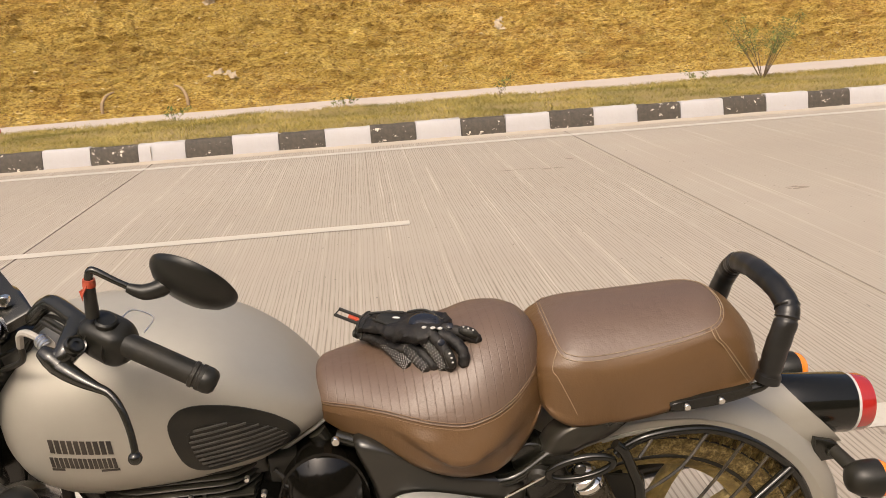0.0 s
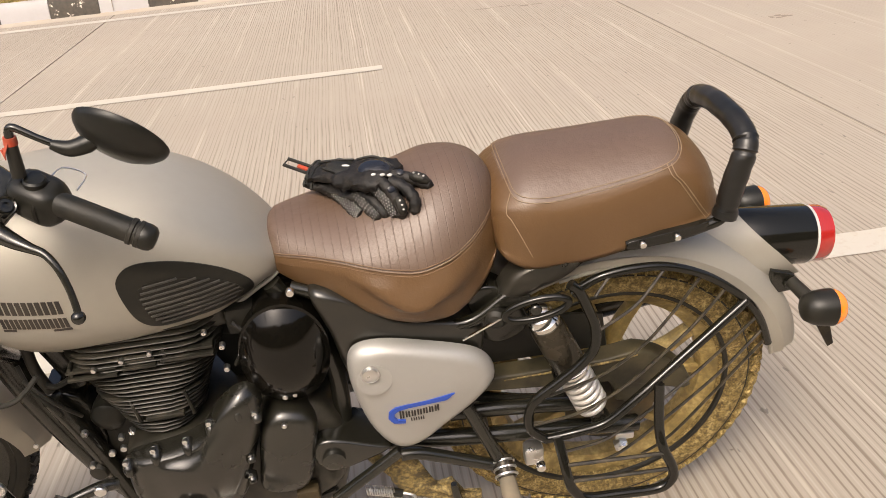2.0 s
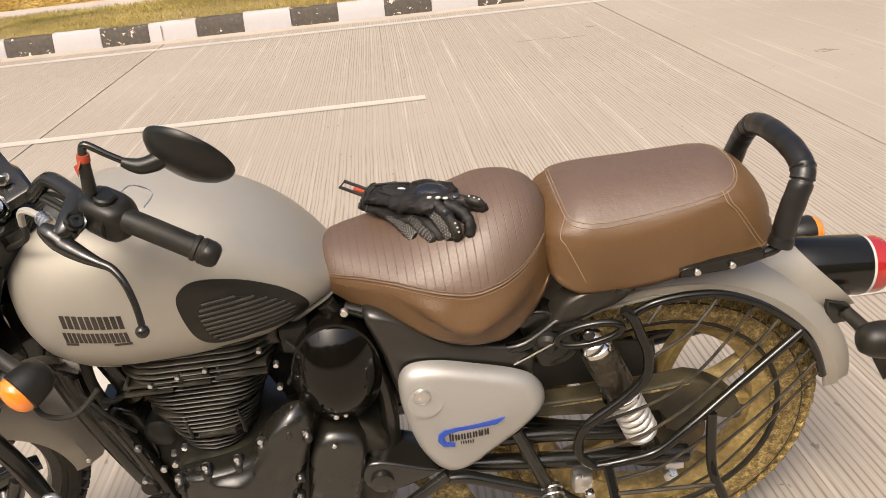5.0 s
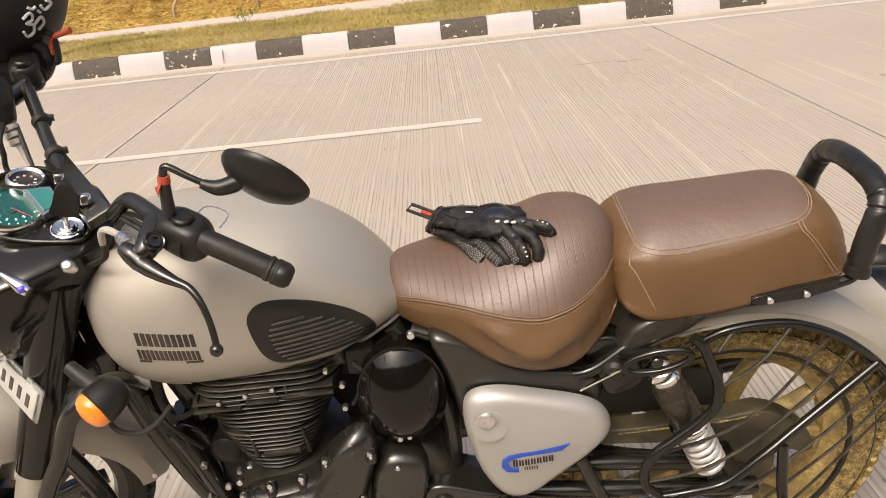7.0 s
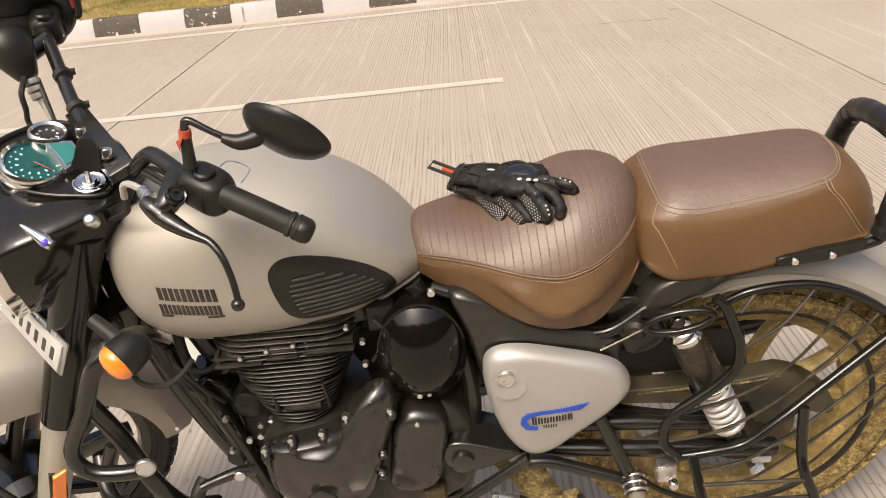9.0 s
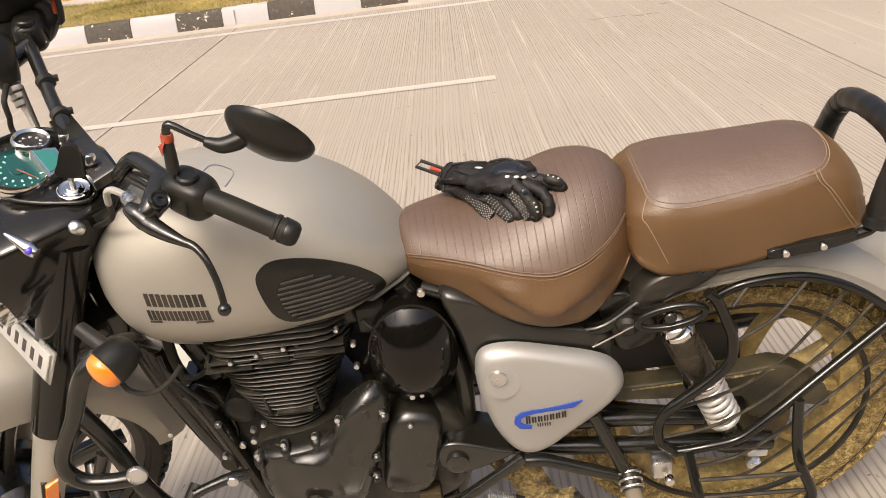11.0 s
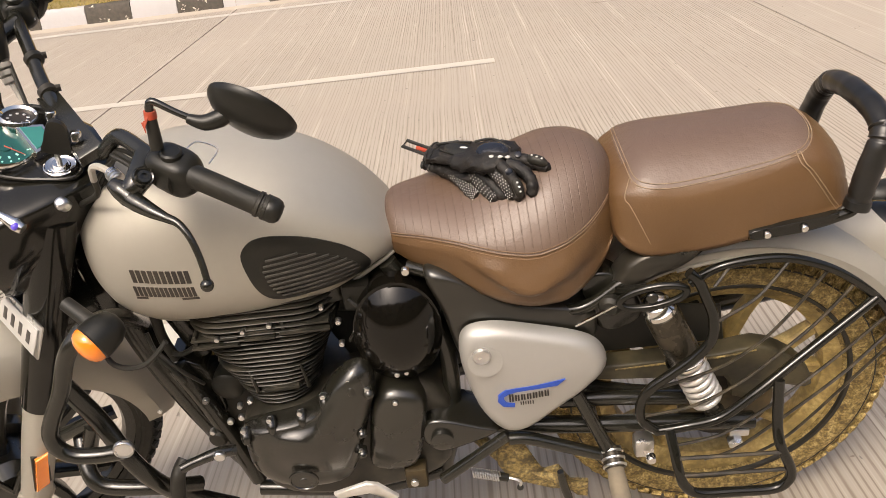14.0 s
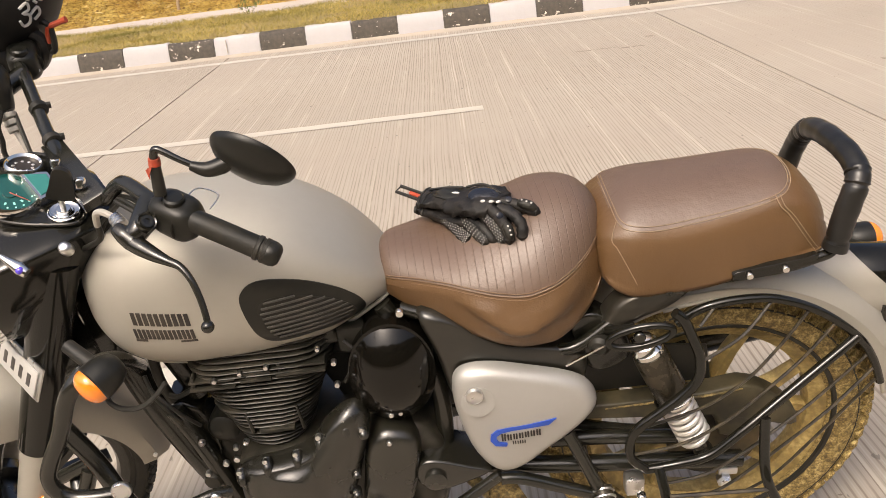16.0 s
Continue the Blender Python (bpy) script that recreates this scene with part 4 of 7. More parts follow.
def seat(name, stations, material_top, label, crown_power=2.6, panel=None, thread=None):
    """stations: x, crown, seam height, seam half width, bottom, bottom half width. Returns the thing, its cover and the seam's path."""
    base = new(name)
    base.parent = bike
    tagged(base, label)
    xs = [s[0] for s in stations]
    fine = [v.x for v in smooth_path([(x, 0, 0) for x in xs], 4)]
    at = lambda x, k: eased(x, xs, [s[k] for s in stations])
    side_rings, seam_near, seam_far = [], [], []
    for x in fine:
        crown, sw, b, bot, bb = (at(x, k) for k in (1, 2, 3, 4, 5))
        wave = 0.004 * noise.noise((x * 22, 0.3, 2)) + 0.0025 * noise.noise((x * 60, 1.3, 2))
        fold = float(np.interp(x, FOLD_X, (0.0, 0.009, 0.017, 0.022, 0.023, 0.020, 0.013, 0.0))) if panel is None else 0.0
        at_fold = float(np.interp(x, FOLD_X, (0.12, 0.30, 0.42, 0.55, 0.54, 0.48, 0.40, 0.40)))
        half = [(0.0, bot), (bb * 0.8, bot - 0.001), (bb * 0.97, bot + 0.006), (bb + wave, bot + 0.015)] + [(b + (bb - b) * g + float(np.interp(1 - g, (0.15, 0.5, 0.8), (0.001, 0.004, 0.0050))) + wave * 0.6 + fold * max(0.0, 1 - abs(g - at_fold) / (0.15 if g > at_fold else 0.42)), sw + (bot - sw) * g) for g in (0.80, 0.72, 0.64, 0.57, 0.50, 0.43, 0.36, 0.28, 0.20)] + [(b + 0.0042, sw - 0.011), (b + 0.0024, sw - 0.004), (b, sw)]
        top = [(b * q, sw + (crown - sw) * (1 - q ** crown_power) ** 0.8) for q in (0.975, 0.95, 0.9, 0.85, 0.8, 0.72, 0.65, 0.55, 0.45, 0.3, 0.15, 0.0)]
        ring = [(-u, w) for u, w in half] + [(-u, w) for u, w in top] + [(u, w) for u, w in top[::-1][1:]] + [(u, w) for u, w in half[::-1]][:-1]
        side_rings.append([Vector((x, u, w)) for u, w in ring])
        seam_near.append(Vector((x, -b - 0.0005, sw + 0.001)))
        seam_far.append(Vector((x, b + 0.0005, sw + 0.001)))
    bm = add_rings(bmesh.new(), side_rings)
    cover = part("cover", bm, M_LEATHER, base, sharp=75)
    cover.data.materials.append(material_top)
    for p in cover.data.polygons:
        us = [cover.data.vertices[i].co for i in p.vertices]
        x = sum(v.x for v in us) / len(us)
        w = sum(v.z for v in us) / len(us)
        u = abs(sum(v.y for v in us) / len(us))
        if len(us) == 4 and w > at(x, 2) and u < (at(x, 3) if panel is None else panel(x)):
            p.material_index = 1
    if panel is None:
        path = seam_near + seam_far[::-1]
        part("seam", tube(path[1:-1:2], 0.0016, 6, 2), M_LEATHER, base)
        for lift in (0.0045, -0.005):
            rows = [Vector((v.x, v.y * (1 - lift * 2), v.z + lift)) for v in path[1:-1:2]]
            part("stitching", tube(rows, 0.0009, 5, 2), thread or M_THREAD, base)
    return base, at


def on_top(at, x, u, lift=0.0008, power=2.6):
    """A place on a seat's crown."""
    crown, sw, b = at(x, 1), at(x, 2), at(x, 3)
    q = min(0.995, abs(u) / b)
    return Vector((x, u, sw + (crown - sw) * (1 - q ** power) ** 0.8 + lift))


RIDER = [(0.098, 0.762, 0.735, 0.040, 0.716, 0.036), (0.116, 0.782, 0.747, 0.068, 0.704, 0.062), (0.17, 0.787, 0.752, 0.098, 0.680, 0.092), (0.21, 0.790, 0.753, 0.120, 0.666, 0.114), (0.25, 0.803, 0.748, 0.138, 0.651, 0.134),
         (0.29, 0.818, 0.742, 0.150, 0.639, 0.148), (0.33, 0.832, 0.738, 0.155, 0.631, 0.151), (0.37, 0.847, 0.744, 0.149, 0.633, 0.149), (0.405, 0.850, 0.754, 0.132, 0.646, 0.136), (0.437, 0.843, 0.767, 0.102, 0.672, 0.117), (0.460, 0.824, 0.777, 0.066, 0.700, 0.092), (0.476, 0.793, 0.777, 0.030, 0.730, 0.050)]
PILLION = [(0.454, 0.778, 0.770, 0.06, 0.748, 0.072), (0.462, 0.800, 0.785, 0.086, 0.716, 0.106), (0.482, 0.819, 0.794, 0.102, 0.697, 0.121), (0.51, 0.837, 0.796, 0.112, 0.686, 0.127), (0.55, 0.843, 0.793, 0.115, 0.684, 0.128), (0.61, 0.844, 0.796, 0.113, 0.688, 0.128), (0.68, 0.846, 0.806, 0.106, 0.7, 0.124), (0.735, 0.847, 0.815, 0.098, 0.708, 0.118), (0.766, 0.841, 0.809, 0.094, 0.712, 0.115), (0.796, 0.824, 0.796, 0.084, 0.716, 0.108), (0.820, 0.796, 0.774, 0.066, 0.722, 0.090), (0.836, 0.756, 0.748, 0.032, 0.728, 0.058)]
PANEL = [(0.484, 0.0), (0.485, 0.050), (0.490, 0.088), (0.506, 0.105), (0.540, 0.110), (0.60, 0.107), (0.69, 0.099), (0.735, 0.090), (0.757, 0.074), (0.770, 0.045), (0.775, 0.0)]
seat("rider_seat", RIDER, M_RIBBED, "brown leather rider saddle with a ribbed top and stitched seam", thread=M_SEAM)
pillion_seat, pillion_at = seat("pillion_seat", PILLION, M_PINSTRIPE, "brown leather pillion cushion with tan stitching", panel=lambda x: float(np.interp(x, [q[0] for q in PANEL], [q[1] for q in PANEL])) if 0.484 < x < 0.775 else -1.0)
loop = smooth_path([(x, -u, 0) for x, u in PANEL] + [(x, u, 0) for x, u in PANEL[-2:0:-1]], 4, True)
part("stitching", tube([on_top(pillion_at, q.x, q.y) for q in loop], 0.0009, 5, 2, True), M_THREAD, pillion_seat)
part("stitching", tube([on_top(pillion_at, 0.6295 + (q.x - 0.6295) * 0.972, q.y * 0.955) for q in loop], 0.0008, 5, 2, True), M_THREAD, pillion_seat)


def on_side(at, x, g, lift=0.0052):
    """A place on the near side of a seat, g of the way down from its seam."""
    sw, b, bot, bb = (at(x, k) for k in (2, 3, 4, 5))
    return Vector((x, -(b + (bb - b) * g + lift * math.sin(math.pi * min(1.0, g + 0.18))), sw + (bot - sw) * g))


for dx in (0.0, 0.007):
    part("stitching", tube([on_top(pillion_at, 0.740 - dx, -0.086)] + [on_side(pillion_at, 0.744 - dx + 0.070 * g ** 0.8, g, 0.0065) for g in (0.0, 0.1, 0.25, 0.45, 0.65, 0.85)], 0.0009, 5), M_THREAD, pillion_seat)
part("stitching", tube([on_top(pillion_at, 0.487, -0.082)] + [on_side(pillion_at, 0.475 + 0.050 * g, g, 0.0065) for g in (0.02, 0.15, 0.35, 0.6, 0.85)], 0.0009, 5), M_THREAD, pillion_seat)

# grab rail with a wrapped sleeve
rail = part("grab_rail", tube([(0.66, -0.122, 0.712), (0.735, -0.122, 0.715), (0.79, -0.122, 0.727), (0.818, -0.119, 0.738), (0.824, -0.117, 0.78), (0.840, -0.112, 0.828), (0.852, -0.092, 0.856), (0.850, -0.050, 0.870), (0.844, 0.010, 0.871), (0.840, 0.062, 0.856), (0.838, 0.102, 0.822), (0.832, 0.116, 0.78), (0.80, 0.122, 0.735), (0.66, 0.122, 0.712)], 0.0085, 10), M_GLOSS, bike)
sleeve_path = smooth_path([(0.8215, -0.1185, 0.745), (0.828, -0.117, 0.785), (0.838, -0.114, 0.822), (0.846, -0.108, 0.843), (0.851, -0.094, 0.859), (0.851, -0.060, 0.870), (0.848, -0.020, 0.8735), (0.845, 0.020, 0.872), (0.842, 0.058, 0.864), (0.840, 0.080, 0.850), (0.839, 0.098, 0.828), (0.834, 0.114, 0.79), (0.828, 0.120, 0.75), (0.820, 0.122, 0.735)], 10)
rng = random.Random(2)
folds = [0.0188 + 0.0010 * noise.noise((i * 0.22, 0, 0)) - (0.0022 if i in (3, 4, 29, 30, 38, 84, 92, 93) else 0) + (0.0012 if i in (31, 39, 86) else 0) for i in range(len(sleeve_path))]
part("sleeve", tube(sleeve_path, folds, 16, straight=True), M_VINYL, rail, "creased black vinyl wrap", 70)
part("cuff", tube([(0.8200, -0.1190, 0.738), (0.8215, -0.1185, 0.745), (0.8225, -0.1182, 0.752)], [0.0200, 0.0203, 0.0190], 16, straight=True), M_VINYL, rail)
part("bracket", slab([(0.661, 0.712), (0.664, 0.721), (0.70, 0.726), (0.765, 0.734), (0.79, 0.738), (0.788, 0.727), (0.74, 0.713), (0.69, 0.706), (0.668, 0.706)], -0.118, -0.130, 0.003), M_GLOSS, rail)
for x, w in ((0.6855, 0.715), (0.741, 0.720)):
    bolt(rail, (x, -0.130, w), 0.0075, 0.006, material=M_CHROME)

# tail lamp and indicators
TL, TLA = (1.009, 0.0, 0.5965), (1, 0, -0.10)
tail = part("tail_lamp", lathe([(0.048, -0.125), (0.0520, -0.120), (0.0532, -0.06), (0.0545, 0.018), (0.0532, 0.022), (0.052, 0.024)], TL, TLA, 40), M_GLOSS, bike, "gloss black tail lamp with a round red lens")
rings = []
for x0, x1, b in ((-0.235, -0.175, 0.040), (-0.215, -0.140, 0.056), (-0.180, -0.085, 0.0615), (-0.140, -0.030, 0.0592), (-0.112, 0.016, 0.0575), (-0.114, 0.012, 0.0535)):
    ring = []
    for k in range(40):
        c, n_ = math.cos(2 * math.pi * k / 40), math.sin(2 * math.pi * k / 40)
        low = max(0.0, -n_)
        f = (1 - n_) / 2
        ring.append(Vector((TL[0] + x0 + (x1 - x0) * f, b * c * (1 + 0.35 * low), TL[2] + 0.010 * (1 - f) + b * n_ * (1 + 0.25 * low))))
    rings.append(ring)
part("lamp_pod", add_rings(bmesh.new(), rings), M_SAND, rear_fender, "sand-coloured lamp pod cut off at a slant", 60)
part("reflector_ring", lathe([(0.0515, 0.022), (0.0534, 0.0235), (0.0530, 0.0275), (0.0505, 0.029)], TL, TLA, 40), M_CLEAR, tail)
part("lens", lathe([(0.0518, 0.027), (0.0520, 0.046), (0.0485, 0.057), (0.034, 0.066), (0.0, 0.069)], TL, TLA, 40), M_RED, tail, "round red lens")
part("lamp_bracket", slab([(0.945, 0.575), (0.985, 0.560), (1.000, 0.545), (0.995, 0.522), (0.965, 0.520), (0.948, 0.545)], 0.05, -0.068, 0.005, smooth=1), M_SATIN, tail)
bolt(tail, (0.978, -0.068, 0.540), 0.008, 0.006, material=M_SATIN)
part("plate_bracket", slab([(1.030, 0.470), (1.066, 0.462), (1.090, 0.385), (1.080, 0.379), (1.052, 0.430)], -0.066, -0.074, 0.002, smooth=1), M_MUDDY_BLACK, tail)


def indicator(name, tip, direction, stalk_from, label, size=1.0, m=None):
    base = new(name)
    base.parent = bike
    tagged(base, label)
    d = Vector(direction).normalized()
    o = Vector(tip)
    prof = [(0.010, -0.052), (0.022, -0.046), (0.029, -0.032), (0.032, -0.015), (0.033, 0.0), (0.031, 0.002)]
    b = lathe([(r * size, h * size) for r, h in prof], o, d, 28)
    l = lathe([(r * size, h * size) for r, h in ((0.0305, 0.0), (0.0312, 0.005), (0.0295, 0.011), (0.0255, 0.017), (0.0185, 0.0215), (0.010, 0.024), (0.0, 0.025))], o, d, 32)
    s = tube([stalk_from, Vector(stalk_from).lerp(o - d * 0.022 * size, 0.5), o - d * 0.022 * size], [0.0115 * size, 0.0125 * size, 0.0150 * size], 12, straight=True)
    for bm in (b, l, s):
        if m:
            moved(bm, m)
    part("body", b, M_MATT, base)
    part("lens", l, M_AMBER, base, "ribbed amber lens")
    part("stalk", s, M_RUBBER, base)
    return base


indicator("indicator", (1.022, -0.14, 0.535), (1, -0.05, -0.08), (0.985, -0.070, 0.545), "black bullet indicator with an amber lens")
indicator("indicator", (1.006, 0.135, 0.584), (1, 0.05, -0.05), (0.965, 0.055, 0.585), "black bullet indicator with an amber lens")

# side cover with its lock and emblem
COVER = [(0.2, 0.57), (0.209, 0.598), (0.232, 0.609), (0.272, 0.607), (0.33, 0.591), (0.388, 0.572), (0.421, 0.552), (0.438, 0.52), (0.432, 0.49), (0.395, 0.451), (0.35, 0.416), (0.31, 0.384), (0.277, 0.373), (0.248, 0.388), (0.22, 0.44), (0.202, 0.52)]
side_cover = part("side_cover", slab(COVER, -0.135, -0.166, 0.026, 0.008, 3, rounds=8), M_SILVER, bike, "silver-grey side cover with a lock and a blue swoosh", 60)
part("lock_recess", lathe([(0.0285, 0.0), (0.0285, 0.0015), (0.024, 0.0022), (0.016, 0.0012), (0.0, 0.0008)], (0.240, -0.170, 0.553), (0, -1, 0.12), 32), M_SILVER, side_cover)
part("lock", lathe([(0.0145, 0.0), (0.0145, 0.0045), (0.0125, 0.0058), (0.0112, 0.0048), (0.0, 0.0048)], (0.235, -0.170, 0.567), (0, -1, 0.05), 24), M_STEEL, side_cover, "round steel lock")
outer = [(0.366, 0.502), (0.320, 0.496), (0.285, 0.493), (0.266, 0.489), (0.255, 0.479), (0.253, 0.467), (0.261, 0.455), (0.280, 0.452)]
innr = [(0.352, 0.490), (0.320, 0.488), (0.288, 0.4855), (0.272, 0.482), (0.264, 0.476), (0.263, 0.468), (0.268, 0.461), (0.281, 0.4585)]
bm = bmesh.new()
rowo = [bm.verts.new((x, -0.1752 + 0.02 * abs(x - 0.31), w)) for x, w in outer]
rowi = [bm.verts.new((x, -0.1752 + 0.02 * abs(x - 0.31), w)) for x, w in innr]
for i in range(7):
    bm.faces.new((rowo[i], rowo[i + 1], rowi[i + 1], rowi[i]))
r = bmesh.ops.extrude_face_region(bm, geom=bm.faces[:])
bmesh.ops.translate(bm, vec=(0, 0.006, 0), verts=[v for v in r["geom"] if isinstance(v, bmesh.types.BMVert)])
part("swoosh", bm, M_BLUE, side_cover, "blue swoosh decal")
for k in range(7):
    xa = 0.272 + 0.0098 * k
    z0, z1 = 0.4645 + 0.0009 * k, (0.4765 if k else 0.4795) + 0.0009 * k
    for a, b in ((0.0, 0.0030), (0.0044, 0.0074)):
        part("emblem_stroke", block((xa + a, -0.1747, z0), (xa + b, -0.168, z1), 0.0004, segments=1), M_EMBLEM, side_cover)
for k in range(3):
    for a in (0.0, 0.0040):
        part("emblem_stroke", block((0.290 + 0.0080 * k + a, -0.1747, 0.4555), (0.2918 + 0.0080 * k + a, -0.168, 0.4615), 0.0004, segments=1), M_EMBLEM, side_cover)

# airbox drum, shroud under the seat, frame
AIR = [(0.102 + 0.073 * math.cos(a) + 0.004 * math.sin(a), 0.604 + 0.098 * math.sin(a)) for a in np.linspace(0, 2 * math.pi, 44, endpoint=False)]
rings = [[Vector((x, u, w)) for x, w in AIR] for u in (-0.05, -0.118)]
for q in (0.995, 0.98, 0.955, 0.92, 0.87, 0.80, 0.70, 0.58, 0.44, 0.28, 0.12, 0.02):
    rings.append([Vector((0.102 + (x - 0.102) * q, -0.118 - 0.042 * (1 - q ** 2.3), 0.604 - 0.006 + (w - 0.604) * q)) for x, w in AIR])
rings = [[v + Vector((0.001, 0, -0.011)) for v in ring] for ring in rings]
air = part("airbox", add_rings(bmesh.new(), rings), M_AIRBOX, bike, "gloss black round airbox cover", 40)
bolt(air, (0.092, -0.140, 0.522), 0.006)
bolt(air, (0.108, -0.140, 0.524), 0.005)
part("shroud", slab([(0.158, 0.700), (0.20, 0.696), (0.245, 0.665), (0.30, 0.630), (0.40, 0.606), (0.43, 0.57), (0.40, 0.50), (0.25, 0.44), (0.20, 0.52), (0.180, 0.62)], -0.02, -0.128, 0.02, 0.004, 3, rounds=5), M_PANEL, bike, "black plastic shroud under the saddle", 60)
frame_ob = new("frame")
frame_ob.parent = bike
tagged(frame_ob, "black tubular steel frame")
for name_, pts, r in (
    ("down_tube", [(-0.375, 0, 0.72), (-0.372, 0, 0.57), (-0.325, 0, 0.40), (-0.26, 0, 0.24), (-0.22, 0, 0.20)], 0.027),
    ("head_tube", [tuple(HEAD + AXIS * -0.03), tuple(HEAD - AXIS * 0.27)], 0.033),
    ("top_tube", [(-0.39, 0, 0.80), (-0.25, 0, 0.69), (0.0, 0, 0.68), (0.16, 0, 0.68)], 0.022),
    ("seat_rail", [(0.13, -0.09, 0.70), (0.25, -0.105, 0.655), (0.32, -0.112, 0.618), (0.40, -0.118, 0.600), (0.48, -0.112, 0.645), (0.58, -0.105, 0.69), (0.70, -0.10, 0.70)], 0.011),
    ("seat_rail", [(0.13, 0.10, 0.70), (0.25, 0.125, 0.655), (0.40, 0.125, 0.61), (0.58, 0.105, 0.69), (0.70, 0.10, 0.70)], 0.011),
    ("rear_tube", [(0.10, -0.07, 0.70), (0.17, -0.08, 0.55), (0.17, -0.085, 0.36), (0.14, -0.09, 0.24)], 0.016),
    ("lower_rail", [(-0.22, -0.07, 0.205), (0.0, -0.09, 0.20), (0.14, -0.10, 0.24)], 0.015),
    ("lower_rail", [(-0.22, 0.07, 0.205), (0.0, 0.09, 0.20), (0.14, 0.10, 0.24)], 0.015),
    ("peg_hanger", [(0.14, -0.148, 0.266), (0.20, -0.148, 0.312), (0.265, -0.148, 0.362)], 0.0105),
    ("peg_hanger", [(0.265, -0.148, 0.352), (0.300, -0.148, 0.348), (0.37, -0.15, 0.318), (0.44, -0.152, 0.288)], 0.0115),
    ("peg_hanger", [(0.385, -0.145, 0.445), (0.41, -0.148, 0.38), (0.442, -0.152, 0.29)], 0.012),
):
    part(name_, tube(pts, r, 12), M_SATIN, frame_ob)
bolt(frame_ob, (0.131, -0.108, 0.706), 0.009, 0.008, material=M_CHROME)
part("gusset", slab([(0.405, 0.64), (0.45, 0.655), (0.50, 0.60), (0.50, 0.555), (0.455, 0.535), (0.43, 0.55), (0.42, 0.58)], -0.06, -0.105, 0.006), M_SATIN, frame_ob)
part("fender_panel", slab([(0.456, 0.632), (0.466, 0.664), (0.500, 0.692), (0.560, 0.706), (0.615, 0.712), (0.598, 0.688), (0.566, 0.664), (0.52, 0.648), (0.480, 0.630)], -0.08, -0.124, 0.018, 0.006, rounds=6), M_TRIM, frame_ob, "satin black trim panel", 60)
part("brake_rod", tube([(0.392, -0.135, 0.580), (0.40, -0.14, 0.588), (0.47, -0.14, 0.624)], 0.0028, 6), M_CHROME, frame_ob)

# engine
engine = new("engine")
engine.parent = bike
tagged(engine, "black single-cylinder engine with cooling fins")
CASE = [(-0.186, 0.440), (-0.194, 0.400), (-0.190, 0.335), (-0.150, 0.292), (-0.085, 0.280), (-0.024, 0.296), (0.008, 0.360), (0.032, 0.435), (0.052, 0.500), (0.050, 0.540), (0.032, 0.557), (0.006, 0.548), (-0.022, 0.520), (-0.052, 0.482), (-0.10, 0.462), (-0.155, 0.453)]
case = part("primary_cover", slab(CASE, -0.130, -0.172, 0.042, 0.020, 3, rounds=12), M_CASE, engine, "satin black primary cover with bolts and a round badge", 60)
part("badge", lathe([(0.026, 0.0), (0.026, 0.004), (0.0225, 0.0055), (0.0215, 0.0035), (0.008, 0.0032), (0.007, 0.0045), (0.0, 0.005)], (-0.097, -0.184, 0.340), (0, -1, -0.12), 28), M_CASE, case)
for x, w, ln in ((-0.133, 0.465, 0.024), (-0.079, 0.474, 0.024), (-0.034, 0.506, 0.026), (0.013, 0.532, 0.022), (0.041, 0.511, 0.012), (-0.182, 0.446, 0.022), (0.015, 0.418, 0.008), (0.008, 0.370, 0.008)):
    slot = tube([(x, -0.150, w - 0.001), (x + 0.002, -0.164, w - ln * 0.55), (x + 0.003, -0.168, w - ln)], [0.0088, 0.0090, 0.006], 12, 4)
    boss = part("bolt_boss", slot, M_CASE, case)
    bolt(boss, (x, -0.156, w), 0.0066, 0.010, (0, -1, 0.25))
gear_cover = part("sprocket_cover", slab([(0.036, 0.445), (0.052, 0.478), (0.080, 0.490), (0.118, 0.476), (0.132, 0.440), (0.118, 0.370), (0.098, 0.310), (0.055, 0.298), (0.016, 0.315), (0.024, 0.380)], -0.05, -0.157, 0.024, 0.005, 3, rounds=5), M_CASE, engine, "", 60)
bolt(gear_cover, (0.082, -0.156, 0.474), 0.006)
part("crankcase", slab([(-0.18, 0.43), (-0.20, 0.36), (-0.18, 0.25), (-0.08, 0.215), (0.08, 0.23), (0.16, 0.28), (0.17, 0.42), (0.10, 0.48), (0.0, 0.45)], 0.13, -0.118, 0.02), M_FIN, engine)
part("crankcase_front", slab([(-0.17, 0.52), (-0.225, 0.50), (-0.255, 0.44), (-0.255, 0.34), (-0.19, 0.27), (-0.15, 0.40)], 0.02, -0.045, 0.006, smooth=1), M_MATT, engine)
part("cylinder_core", block((-0.185, -0.055, 0.44), (-0.055, 0.055, 0.66), 0.02), M_FIN, engine)


def fin(x0, x1, half, w, th=0.0022):
    """One cooling fin with rounded corners."""
    cx, hx, r = (x0 + x1) / 2, (x1 - x0) / 2, 0.062
    pts = []
    for sx, sy, a0 in ((1, 1, 0), (-1, 1, 90), (-1, -1, 180), (1, -1, 270)):
        for k in range(5):
            a = radians(a0 + 22.5 * k)
            pts.append((cx + sx * (hx - r) + r * math.cos(a), sy * (half - r) + r * math.sin(a)))
    return add_rings(bmesh.new(), [[Vector((cx + (x - cx) * g, u * g, w + h)) for x, u in pts] for g, h in ((0.97, -th), (0.995, -th * 0.8), (1.0, -th * 0.35), (0.99, 0.0), (0.95, 0.0006))])


